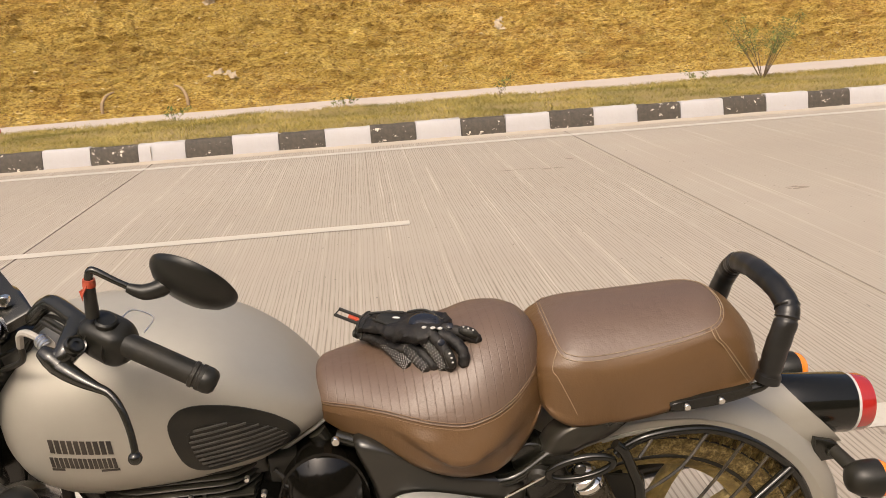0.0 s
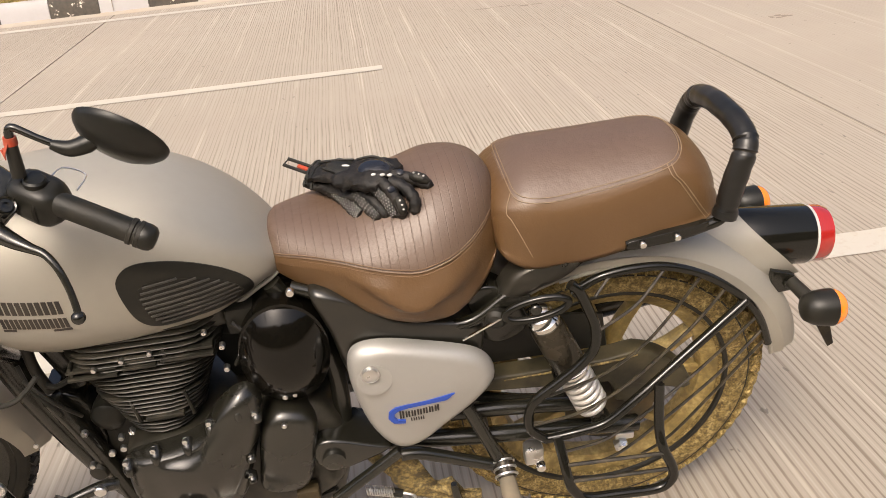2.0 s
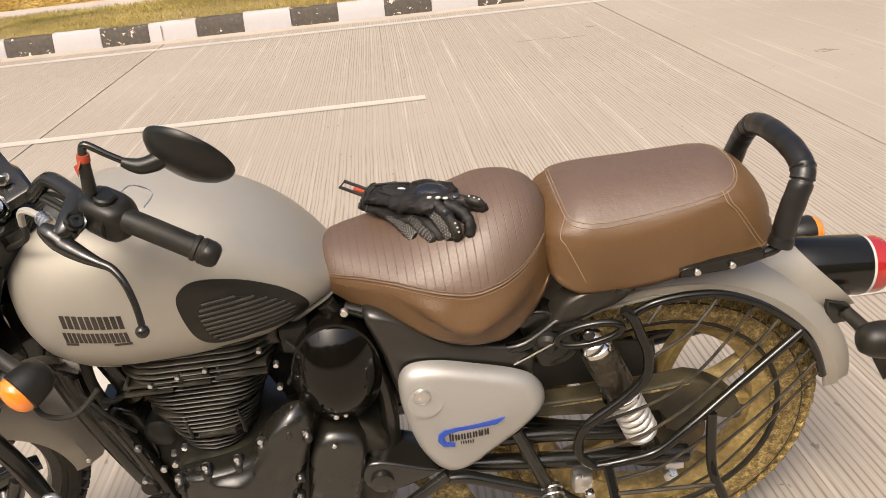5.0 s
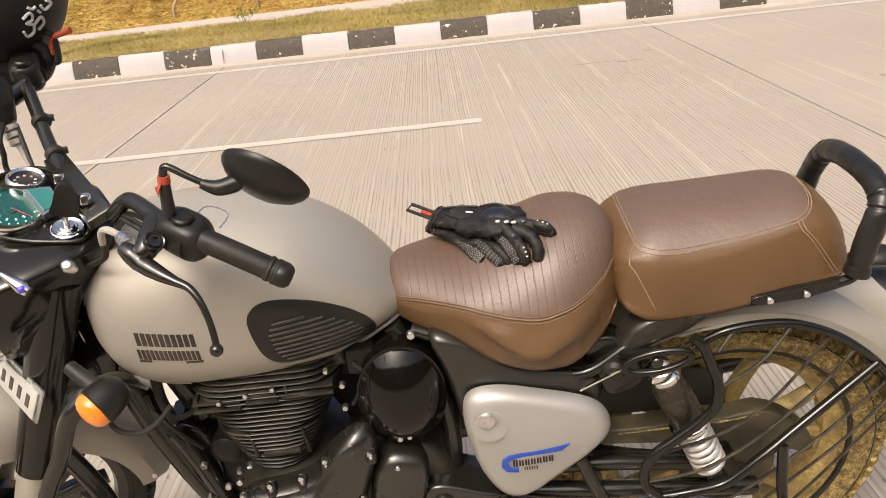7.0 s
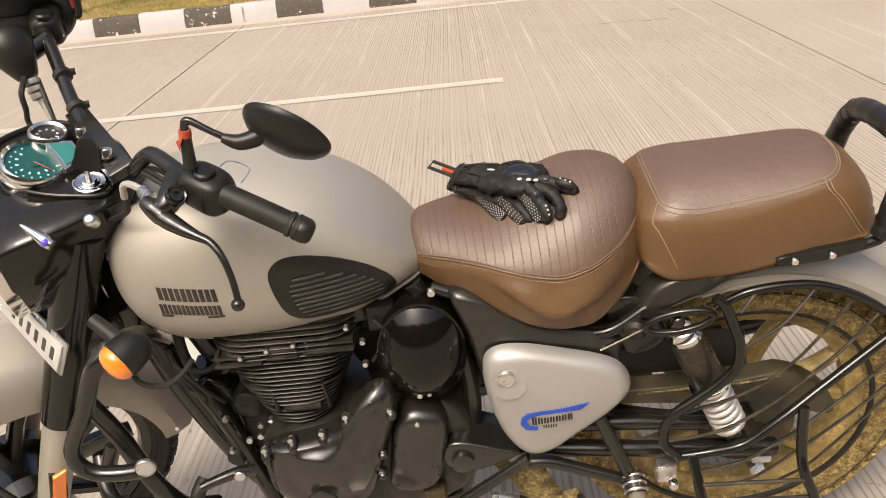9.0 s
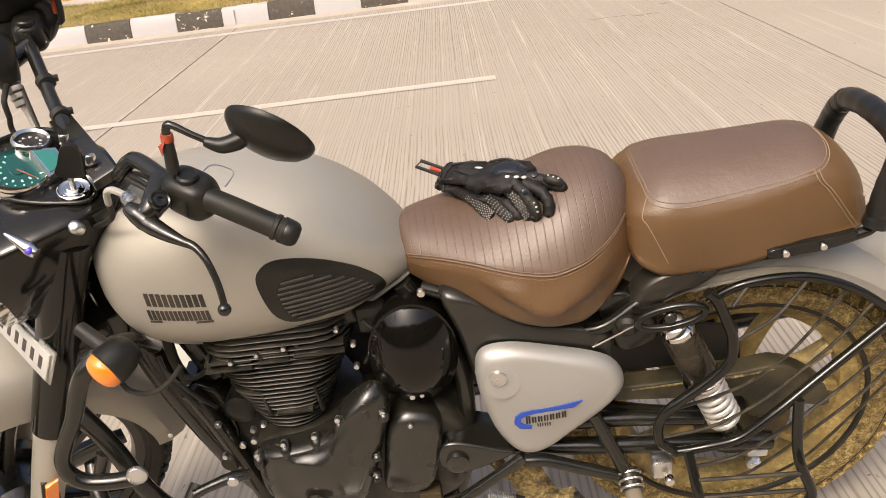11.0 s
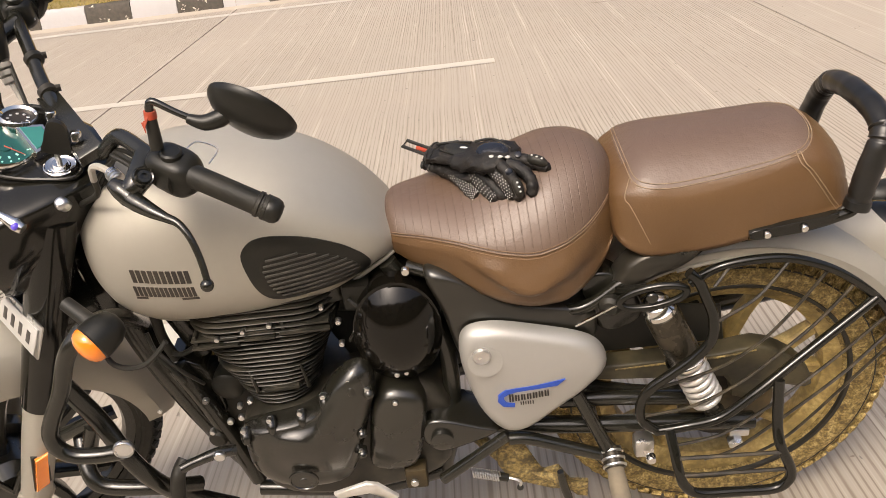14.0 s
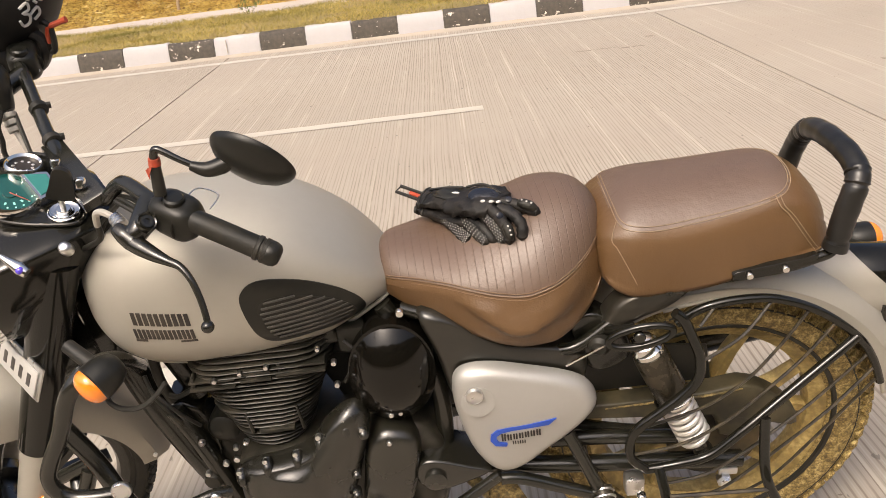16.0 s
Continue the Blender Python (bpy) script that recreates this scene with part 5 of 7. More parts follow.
for k in range(9):
    f = k / 8
    part("fin", fin(-0.214 - 0.032 * f ** 0.5, -0.034 + 0.044 * f ** 0.6, 0.110 + 0.012 * f, 0.544 + 0.0108 * k, 0.0030), M_FIN, engine)
for k in range(5):
    part("fin", fin(-0.246 + 0.004 * k, 0.010 + 0.001 * k, 0.121 - 0.002 * k, 0.641 + 0.0108 * k, 0.0030), M_FIN, engine)
for k in range(5):
    part("fin", fin(-0.208 - 0.0045 * k, -0.046 + 0.004 * k, 0.105 + 0.001 * k, 0.494 + 0.0098 * k, 0.0028), M_FIN, engine)
for k in range(4):
    part("fin", fin(-0.205 + 0.005 * k, -0.050 - 0.005 * k, 0.103, 0.478 - 0.0092 * k, 0.0028), M_FIN, engine)
for x in (-0.158, -0.068):
    part("cast_rib", tube([(x, -0.101, 0.480), (x - 0.001, -0.104, 0.50), (x - 0.004, -0.105, 0.535)], [0.004, 0.0030, 0.0024], 8), M_FIN, engine)
part("cast_plate", block((-0.146, -0.110, 0.482), (-0.082, -0.098, 0.492), 0.003), M_FIN, engine)
part("rocker_cover", slab([(-0.232, 0.640), (-0.225, 0.672), (-0.17, 0.690), (-0.05, 0.694), (0.012, 0.690), (0.020, 0.655), (0.004, 0.638)], 0.085, -0.085, 0.012), M_FIN, engine)
for x0, x1, z in ((-0.236, -0.158, -0.004), (-0.149, -0.096, 0.004), (-0.088, -0.004, 0.010)):
    for row in (0, 1):
        part("fin_rib", block((x0, -0.124 + 0.004 * row, 0.604 + 0.0125 * row + z), (x1, -0.085, 0.609 + 0.0125 * row + z), 0.002), M_FIN, engine)
    part("fin_post", block((x0 + 0.004, -0.118, 0.600 + z), (x0 + 0.010, -0.085, 0.628 + z), 0.002), M_FIN, engine)
for x, w in ((-0.145, 0.630), (-0.100, 0.637), (-0.190, 0.620), (-0.010, 0.662)):
    bolt(engine, (x, -0.120, w), 0.0055, 0.008)
for x, w in ((-0.250, 0.418), (-0.168, 0.482), (-0.188, 0.472), (0.010, 0.586), (0.012, 0.632)):
    bolt(engine, (x, -0.12, w), 0.0065, 0.01)
part("intake", tube([(-0.03, 0.0, 0.60), (0.02, -0.01, 0.60), (0.07, -0.02, 0.60)], 0.03, 14), M_RUBBER, engine)
part("exhaust_pipe", tube([(-0.23, 0.02, 0.58), (-0.29, 0.06, 0.52), (-0.27, 0.10, 0.36), (-0.18, 0.13, 0.27), (0.0, 0.15, 0.25), (0.25, 0.165, 0.28), (0.42, 0.175, 0.335), (0.70, 0.18, 0.37), (0.95, 0.185, 0.40)], [0.02, 0.02, 0.02, 0.02, 0.022, 0.03, 0.042, 0.044, 0.040], 16), M_SATIN, engine)
part("front_tube", tube([(-0.300, -0.06, 0.520), (-0.262, -0.06, 0.400), (-0.233, -0.06, 0.270), (-0.222, -0.06, 0.221)], 0.017, 12), M_SATIN, frame_ob)
part("mount_bracket", slab([(-0.318, 0.520), (-0.262, 0.508), (-0.240, 0.440), (-0.250, 0.372), (-0.292, 0.395)], 0.02, -0.050, 0.010, smooth=2), M_GLOSS, engine)
part("solenoid", lathe([(0.020, -0.06), (0.029, -0.056), (0.031, -0.02), (0.029, 0.0), (0.021, 0.006), (0.0, 0.009)], (-0.224, -0.062, 0.462), (-0.1, -1, 0.0), 28), M_MATT, engine)
part("lower_mount", lathe([(0.017, -0.03), (0.018, 0.0), (0.015, 0.005), (0.0, 0.006)], (-0.268, -0.075, 0.350), (-0.2, -1, 0), 20), M_MATT, engine)
part("cable_clip", tube([(-0.330, -0.06, 0.60), (-0.318, -0.075, 0.56), (-0.30, -0.08, 0.53), (-0.285, -0.08, 0.50)], 0.004, 6), M_RUBBER, engine)
for x, w in ((-0.262, 0.452), (-0.231, 0.397), (-0.209, 0.405)):
    bolt(engine, (x, -0.078, w), 0.008, 0.008)
part("tank_bridge", slab([(-0.375, 0.80), (-0.30, 0.79), (0.10, 0.735), (0.15, 0.70), (0.10, 0.655), (0.03, 0.655), (-0.20, 0.675), (-0.30, 0.672), (-0.36, 0.70)], 0.035, -0.045, 0.006), M_SATIN, frame_ob)
part("neck_gusset", slab([(-0.412, 0.752), (-0.372, 0.740), (-0.372, 0.660), (-0.385, 0.622), (-0.412, 0.618), (-0.422, 0.664), (-0.410, 0.70)], 0.0, -0.035, 0.006), M_SATIN, frame_ob)
part("head_strut", tube([(-0.300, -0.02, 0.640), (-0.286, -0.02, 0.607), (-0.258, -0.02, 0.520)], 0.021, 12), M_SATIN, frame_ob)
part("breather_hose", tube([(-0.312, -0.05, 0.66), (-0.310, -0.05, 0.627), (-0.311, -0.05, 0.590), (-0.308, -0.05, 0.562), (-0.300, -0.05, 0.530)], 0.0095, 10), M_RUBBER, frame_ob)
part("breather_hose", tube([(-0.300, -0.06, 0.552), (-0.283, -0.06, 0.546), (-0.255, -0.06, 0.560)], 0.005, 8), M_RUBBER, frame_ob)
# added dark plate that blacks out the gap between the fins and airbox
part("dark_gap_filler", slab([(-0.03, 0.69), (0.23, 0.69), (0.26, 0.52), (0.22, 0.40), (0.0, 0.42)], 0.045, 0.012, 0.004), M_MATT, frame_ob)
part("coil_box", block((0.020, -0.095, 0.625), (0.070, -0.03, 0.675), 0.006), M_MATT, engine)
part("wire", tube([(0.03, -0.10, 0.655), (0.05, -0.108, 0.63), (0.035, -0.11, 0.60), (0.02, -0.10, 0.57)], 0.004, 6), M_RUBBER, engine)
part("wire", tube([(-0.31, -0.10, 0.60), (-0.275, -0.11, 0.555), (-0.25, -0.09, 0.50)], 0.0035, 6), M_RUBBER, engine)

# swing arm, chain case, shock absorbers
swing = part("swing_arm", tube([(0.15, -0.105, 0.366), (0.35, -0.118, 0.345), (0.52, -0.122, 0.330), (0.70, -0.122, 0.312)], 0.016, 10), M_SATIN, bike)
part("pivot_plate", slab([(0.120, 0.40), (0.150, 0.412), (0.215, 0.388), (0.25, 0.372), (0.20, 0.350), (0.15, 0.338), (0.118, 0.362)], -0.06, -0.150, 0.008, 0.002), M_CASE, swing)
part("pivot_nut", lathe([(0.020, 0), (0.020, 0.010), (0.012, 0.014), (0.0, 0.014)], (0.150, -0.150, 0.372), (0, -1, 0), 20), M_CASE, swing)
part("axle_nut", lathe([(0.014, 0), (0.014, 0.012), (0.008, 0.018), (0.0, 0.018)], (0.664, -0.135, 0.283), (0, -1, 0), 6), M_STEEL, swing, "dull steel axle nut")
part("chain_adjuster", block((0.655, -0.140, 0.290), (0.690, -0.133, 0.306), 0.004), M_STEEL, swing)
chain = part("chain_case", slab([(0.40, 0.452), (0.503, 0.454), (0.641, 0.457), (0.699, 0.466), (0.750, 0.443), (0.794, 0.402), (0.806, 0.362), (0.785, 0.362), (0.762, 0.385), (0.744, 0.392), (0.728, 0.362), (0.707, 0.347), (0.666, 0.354), (0.643, 0.414), (0.503, 0.434), (0.40, 0.430)], -0.066, -0.102, 0.008, 0.003, 2), M_CHAIN_CASE, bike, "mud-greyed chain guard")
part("guard_rib", tube([(0.46, -0.103, 0.446), (0.56, -0.104, 0.450), (0.64, -0.104, 0.452), (0.70, -0.104, 0.459)], [0.0012, 0.0022, 0.0024, 0.0012], 6), M_MUD, chain)
# added dark sheet standing in for the dark inside of the mudguard
part("dark_backing", slab([(0.36, 0.60), (0.42, 0.60), (0.502, 0.555), (0.60, 0.540), (0.646, 0.533), (0.655, 0.458), (0.36, 0.458)], -0.060, -0.066, 0.002, 0.0, 1), M_MATT, chain, "flat dark sheet filling the gap ahead of the rear wheel")
part("swing_brace", tube([(0.36, -0.110, 0.395), (0.46, -0.110, 0.388), (0.58, -0.110, 0.372)], 0.014, 10), M_SATIN, swing)
part("sprocket", lathe([(0.086, -0.004), (0.086, 0.004), (0.07, 0.006), (0.0, 0.006)], (REAR.x, -0.072, REAR.z), (0, -1, 0), 40), M_MUDDY_BLACK, chain)
part("torque_plate", slab([(0.44, 0.475), (0.478, 0.482), (0.500, 0.43), (0.49, 0.42), (0.46, 0.43)], -0.04, -0.05, 0.002, smooth=1), muddy("rusty_plate", (0.22, 0.12, 0.05)), bike)
part("brake_pedal_link", tube([(0.40, -0.08, 0.40), (0.52, -0.09, 0.375), (0.64, -0.09, 0.37)], 0.012, 8), M_SATIN, swing)


def shock(u):
    top, bottom = Vector((0.514, u, 0.625)), Vector((0.622, u, 0.365))
    d = (bottom - top).normalized()
    s = new("shock_absorber")
    s.parent = bike
    tagged(s, "black gas shock absorber with a silver coil spring")
    part("canister", lathe([(0.020, 0.022), (0.027, 0.026), (0.0290, 0.034), (0.0290, 0.128), (0.027, 0.134), (0.020, 0.136)], top, d, 28), M_CANISTER, s, "dusty dull grey canister")
    part("collar", lathe([(0.010, -0.010), (0.017, -0.006), (0.018, 0.002), (0.0215, 0.005), (0.0225, 0.012), (0.0265, 0.016), (0.0265, 0.024), (0.020, 0.027)], top, d, 24), M_CHROME, s)
    part("spring_seat", lathe([(0.030, 0.131), (0.0335, 0.133), (0.0335, 0.139), (0.020, 0.142)], top, d, 24), M_CHROME, s)
    turns, coil = 6.5, []
    side = d.orthogonal().normalized()
    up = d.cross(side)
    for i in range(int(turns * 16) + 1):
        a = 2 * math.pi * i / 16
        coil.append(top + d * (0.142 + 0.100 * i / (turns * 16)) + 0.0245 * (math.cos(a) * side + math.sin(a) * up))
    part("spring", tube(coil, 0.0058, 8, straight=True), M_WHITE_STEEL, s, "silver-painted coil spring", 80)
    part("damper_rod", tube([top + d * 0.13, bottom], 0.012, 12, straight=True), M_SATIN, s)
    part("lower_eye", lathe([(0.016, -0.016), (0.018, -0.01), (0.018, 0.01), (0.016, 0.016)], bottom, (0, 1, 0), 18), M_SATIN, s)
    return s


shock(-0.150)
shock(0.150)
hook = part("luggage_hook", tube([(0.507 + 0.050 * math.cos(a), -0.165 - 0.006 * math.cos(a), 0.645 + 0.010 * math.cos(a) + 0.0185 * math.sin(a)) for a in np.linspace(0, 2 * math.pi, 14, endpoint=False)], 0.0062, 10, 4, True), M_GLOSS, bike)
part("hook_stay", tube([(0.46, -0.12, 0.632), (0.48, -0.13, 0.636), (0.505, -0.135, 0.642)], 0.009, 8), M_GLOSS, hook)
bolt(hook, (0.505, -0.165, 0.647), 0.012, 0.008, material=M_SATIN)
part("rubber_bush", lathe([(0.018, 0), (0.018, 0.02), (0.012, 0.026), (0.0, 0.026)], (0.452, -0.115, 0.61), (-0.3, -1, 0), 18), M_RUBBER, bike)

# leg guard with thin rods over the rear wheel
guard = new("leg_guard")
guard.parent = bike
tagged(guard, "black steel leg guard with thin rods beside the rear wheel")
part("main_tube", tube([(0.558, -0.172, 0.690), (0.573, -0.174, 0.673), (0.587, -0.176, 0.638), (0.597, -0.182, 0.606), (0.594, -0.19, 0.568), (0.572, -0.19, 0.538), (0.540, -0.19, 0.510), (0.502, -0.19, 0.479), (0.486, -0.189, 0.448), (0.488, -0.189, 0.407), (0.516, -0.188, 0.376)], 0.0085, 10), M_GLOSS, guard)
part("main_tube", tube([(0.512, -0.188, 0.377), (0.560, -0.195, 0.389), (0.618, -0.195, 0.402), (0.674, -0.190, 0.446), (0.734, -0.173, 0.485), (0.794, -0.155, 0.522), (0.872, -0.131, 0.569)], 0.0082, 10), M_GLOSS, guard)
part("arc_tube", tube([(0.575, -0.125, 0.632), (0.595, -0.125, 0.647), (0.626, -0.127, 0.662), (0.680, -0.129, 0.669), (0.737, -0.13, 0.662), (0.806, -0.13, 0.628), (0.874, -0.127, 0.567), (0.910, -0.120, 0.512), (0.935, -0.112, 0.450)], 0.0075, 10), M_GLOSS, guard)
for pts in (
    [(0.634, -0.130, 0.662), (0.605, -0.150, 0.640)],
    [(0.724, -0.131, 0.660), (0.671, -0.158, 0.618), (0.603, -0.185, 0.600)],
    [(0.788, -0.131, 0.636), (0.733, -0.150, 0.577), (0.680, -0.168, 0.535), (0.606, -0.179, 0.495), (0.495, -0.190, 0.473)],
    [(0.834, -0.131, 0.604), (0.776, -0.149, 0.549), (0.717, -0.166, 0.508), (0.648, -0.178, 0.459), (0.574, -0.184, 0.424), (0.490, -0.190, 0.417)],
    [(0.900, -0.122, 0.522), (0.808, -0.141, 0.447), (0.745, -0.160, 0.413), (0.684, -0.173, 0.377), (0.619, -0.180, 0.343), (0.540, -0.187, 0.336)],
    [(0.918, -0.118, 0.490), (0.833, -0.147, 0.428), (0.737, -0.165, 0.359), (0.653, -0.175, 0.300), (0.60, -0.178, 0.285)],
    [(0.928, -0.114, 0.462), (0.834, -0.133, 0.367), (0.754, -0.150, 0.294), (0.700, -0.155, 0.262)],
):
    part("rod", tube(pts, 0.0028, 6), M_ROD, guard)
part("foot_step", tube([(0.532, -0.195, 0.385), (0.536, -0.215, 0.360), (0.540, -0.235, 0.330), (0.548, -0.244, 0.303), (0.572, -0.245, 0.280), (0.632, -0.245, 0.275), (0.698, -0.245, 0.273), (0.722, -0.245, 0.292), (0.723, -0.242, 0.318), (0.706, -0.235, 0.362), (0.703, -0.217, 0.395), (0.708, -0.190, 0.468)], 0.0090, 10), M_GLOSS, guard, "black tube footrest loop")
for w, xa, xb in ((0.364, 0.540, 0.704), (0.322, 0.545, 0.719)):
    part("rod", tube([(xa, -0.241, w), (xb, -0.241, w - 0.008)], 0.0035, 6), M_ROD, guard)
bolt(guard, (0.502, -0.195, 0.325), 0.011, 0.012, material=M_CHROME)
part("clamp", block((0.478, -0.185, 0.31), (0.512, -0.155, 0.35), 0.006), M_STEEL, guard)

# pegs, gear lever, stand
peg = part("pillion_peg", tube([(0.445, -0.17, 0.285), (0.447, -0.22, 0.262), (0.450, -0.30, 0.235)], [0.014, 0.018, 0.019], 14), M_PEG, bike, "dusty rubber pillion footpeg")
part("peg_clamp", tube([(0.443, -0.145, 0.30), (0.445, -0.178, 0.283)], 0.019, 14, straight=True), M_CANISTER, peg)
for k in range(3):
    part("clamp_ring", lathe([(0.019, 0), (0.0215, 0.001), (0.0215, 0.004), (0.019, 0.005)], (0.4432 + 0.0008 * k, -0.150 - 0.011 * k, 0.2975 - 0.0055 * k), (0.06, -0.89, -0.46), 16), M_STEEL, peg)
lever = part("gear_lever", tube([(-0.200, -0.178, 0.422), (-0.222, -0.190, 0.432), (-0.26, -0.205, 0.431), (-0.283, -0.215, 0.428)], [0.010, 0.010, 0.0085, 0.009], 10), M_CASE, bike, "dark steel gear lever")
part("toe_rubber", tube([(-0.280, -0.198, 0.431), (-0.290, -0.218, 0.418), (-0.297, -0.225, 0.390), (-0.305, -0.235, 0.350)], 0.0125, 12), M_RUBBER, lever)
bolt(lever, (-0.219, -0.198, 0.435), 0.0125, 0.008)
part("rocker_arm", slab([(-0.05, 0.306), (0.010, 0.326), (0.030, 0.320), (0.062, 0.284), (0.058, 0.276), (0.022, 0.304), (-0.045, 0.296)], -0.188, -0.196, 0.003, 0, 1), M_WHITE_STEEL, lever)
part("mount_plate", block((0.072, -0.150, 0.250), (0.112, -0.12, 0.296), 0.004), M_MUDDY_BLACK, lever)
bolt(lever, (0.088, -0.150, 0.268), 0.0095, 0.006)
side_stand = part("side_stand", tube([(-0.03, -0.13, 0.22), (-0.06, -0.22, 0.12), (-0.075, -0.285, 0.052)], 0.013, 10), M_SATIN, bike)
part("foot", block((-0.105, -0.325, 0.044), (-0.045, -0.265, 0.052), 0.003), M_SATIN, side_stand)
centre_stand = part("centre_stand", slab([(0.245, 0.33), (0.285, 0.325), (0.290, 0.262), (0.318, 0.228), (0.352, 0.236), (0.362, 0.215), (0.372, 0.196), (0.405, 0.190), (0.403, 0.150), (0.385, 0.155), (0.372, 0.176), (0.335, 0.182), (0.298, 0.200), (0.262, 0.215), (0.240, 0.258)], -0.112, -0.122, 0.003, 0.0, 1), M_MUD, bike, "muddy folded centre stand")
part("stand_leg", tube([(0.20, -0.06, 0.285), (0.26, -0.10, 0.245), (0.33, -0.118, 0.215), (0.36, -0.13, 0.205)], [0.012, 0.013, 0.011, 0.008], 10), M_MUD, centre_stand)
part("stand_arm", tube([(0.352, -0.14, 0.246), (0.356, -0.142, 0.215), (0.366, -0.145, 0.165), (0.372, -0.15, 0.085)], [0.006, 0.008, 0.008, 0.007], 10), M_SATIN, centre_stand)
coil = [Vector((0.192 + 0.050 * i / 110, -0.125 + 0.0085 * math.cos(i * 0.65), 0.250 - 0.018 * i / 110 + 0.0085 * math.sin(i * 0.65))) for i in range(111)]
part("stand_spring", tube(coil, 0.0019, 6, straight=True), M_STEEL, centre_stand)
part("spring_end", tube([(0.238, -0.125, 0.234), (0.256, -0.125, 0.227)], 0.0085, 10, straight=True), M_MATT, centre_stand)
part("spring_hook", tube([(0.256, -0.125, 0.227), (0.270, -0.128, 0.224), (0.279, -0.13, 0.218), (0.277, -0.13, 0.206)], 0.0028, 6), M_STEEL, centre_stand)
part("rubber_stop", ball((0.277, -0.13, 0.203), (0.0065, 0.006, 0.006), seg=12), M_RUBBER, centre_stand)

# crash guard ahead of the engine
crash = new("crash_guard")
crash.parent = bike
tagged(crash, "black tubular crash guard")
part("loop", tube([(-0.345, -0.03, 0.60), (-0.325, -0.14, 0.70), (-0.318, -0.232, 0.760), (-0.334, -0.256, 0.752), (-0.358, -0.262, 0.722), (-0.388, -0.262, 0.660), (-0.418, -0.262, 0.612), (-0.434, -0.262, 0.578), (-0.432, -0.262, 0.548), (-0.412, -0.262, 0.530), (-0.373, -0.262, 0.525), (-0.333, -0.260, 0.527)], 0.0130, 16), M_SATIN, crash)
part("diagonal", tube([(-0.418, -0.200, 0.618), (-0.390, -0.200, 0.544), (-0.350, -0.220, 0.450), (-0.320, -0.190, 0.350), (-0.26, -0.12, 0.22)], 0.0155, 12), M_SATIN, crash)
part("end_cap", lathe([(0.0160, 0), (0.0160, 0.005), (0.0145, 0.007), (0.0115, 0.0055), (0.0095, 0.0062), (0.0, 0.0055)], (-0.329, -0.268, 0.541), (0.15, -1, 0.1), 22), M_STEEL, crash, "round metal end cap")
part("loop", tube([(-0.47, -0.13, 0.47), (-0.452, -0.19, 0.415), (-0.425, -0.20, 0.388), (-0.336, -0.20, 0.375), (-0.29, -0.16, 0.33)], 0.0145, 12), M_SATIN, crash)
part("brace", tube([(-0.505, -0.15, 0.465), (-0.418, -0.16, 0.508)], 0.0125, 10), M_SATIN, crash)
part("brace", tube([(-0.458, -0.16, 0.43), (-0.425, -0.165, 0.500)], 0.014, 10), M_SATIN, crash)

# front fork, lamp nacelle and dials, all turned with the steering
for s in (-1, 1):
    leg = new("fork_leg")
    leg.parent = bike
    tagged(leg, "telescopic fork leg, gloss black above and sand below")
    at = lambda w, q=0.0: Vector((fork_x(w, 0.056), s * (0.095 + q), w))
    part("shroud", moved(tube([at(0.90), at(0.54)], [0.037, 0.034], 24, straight=True), STEER), M_GLOSS, leg)
    part("slider", moved(tube([at(0.54), at(0.45), at(0.30)], [0.030, 0.030, 0.027], 20, straight=True), STEER), M_SAND, leg, "sand-coloured lower slider")
    part("axle_lug", moved(ball(at(0.315), (0.034, 0.02, 0.03)), STEER), M_SAND, leg)
    refl = part("reflector", moved(slab([(fork_x(0.43, 0.012) - 0.012, 0.44), (fork_x(0.43, 0.012) + 0.012, 0.445), (fork_x(0.37, 0.012) + 0.012, 0.366), (fork_x(0.37, 0.012) - 0.014, 0.360)], s * 0.118, s * 0.130, 0.003, smooth=1), STEER @ Matrix.Translation((-0.045, 0, 0))), M_AMBER, leg, "amber side reflector")
    part("reflector_frame", moved(slab([(fork_x(0.43, 0.012) - 0.016, 0.445), (fork_x(0.43, 0.012) + 0.016, 0.450), (fork_x(0.37, 0.012) + 0.016, 0.361), (fork_x(0.37, 0.012) - 0.018, 0.355)], s * 0.112, s * 0.122, 0.003, smooth=1), STEER @ Matrix.Translation((-0.045, 0, 0))), M_MATT, refl)
part("lower_yoke", moved(block((fork_x(0.70, 0.045), -0.12, 0.675), (fork_x(0.70, -0.03), 0.12, 0.72), 0.015), STEER), M_SATIN, bike)

TILT_N = Matrix.Translation((-0.42, 0, 0.962)) @ Matrix.Rotation(radians(-4), 4, "X") @ Matrix.Translation((0.42, 0, -0.974))
nac = new("nacelle")
nac.parent = bike
tagged(nac, "gloss black headlamp nacelle holding the dials")
stations = [(-0.318, 0.945, 0.915, 0.060), (-0.332, 0.952, 0.895, 0.090), (-0.370, 0.958, 0.865, 0.112), (-0.42, 0.962, 0.820, 0.124), (-0.48, 0.960, 0.775, 0.126), (-0.53, 0.952, 0.755, 0.116), (-0.555, 0.94, 0.76, 0.105)]
rings = []
for v in smooth_path([(s[0], 0, 0) for s in stations], 3):
    top, bot, b = (float(np.interp(-v.x, [-s[0] for s in stations], [s[k] for s in stations])) for k in (1, 2, 3))
    mid = top - 0.022
    ring = []
    for k in range(36):
        a = 2 * math.pi * k / 36
        c, sn = math.cos(a), math.sin(a)
        f = lambda q, e: math.copysign(abs(q) ** (2 / e), q)
        ring.append(Vector((v.x, b * f(c, 2.6), mid + ((top - mid) if sn > 0 else (mid - bot)) * f(sn, 2.5 if sn > 0 else 2.2))))
    rings.append(ring)
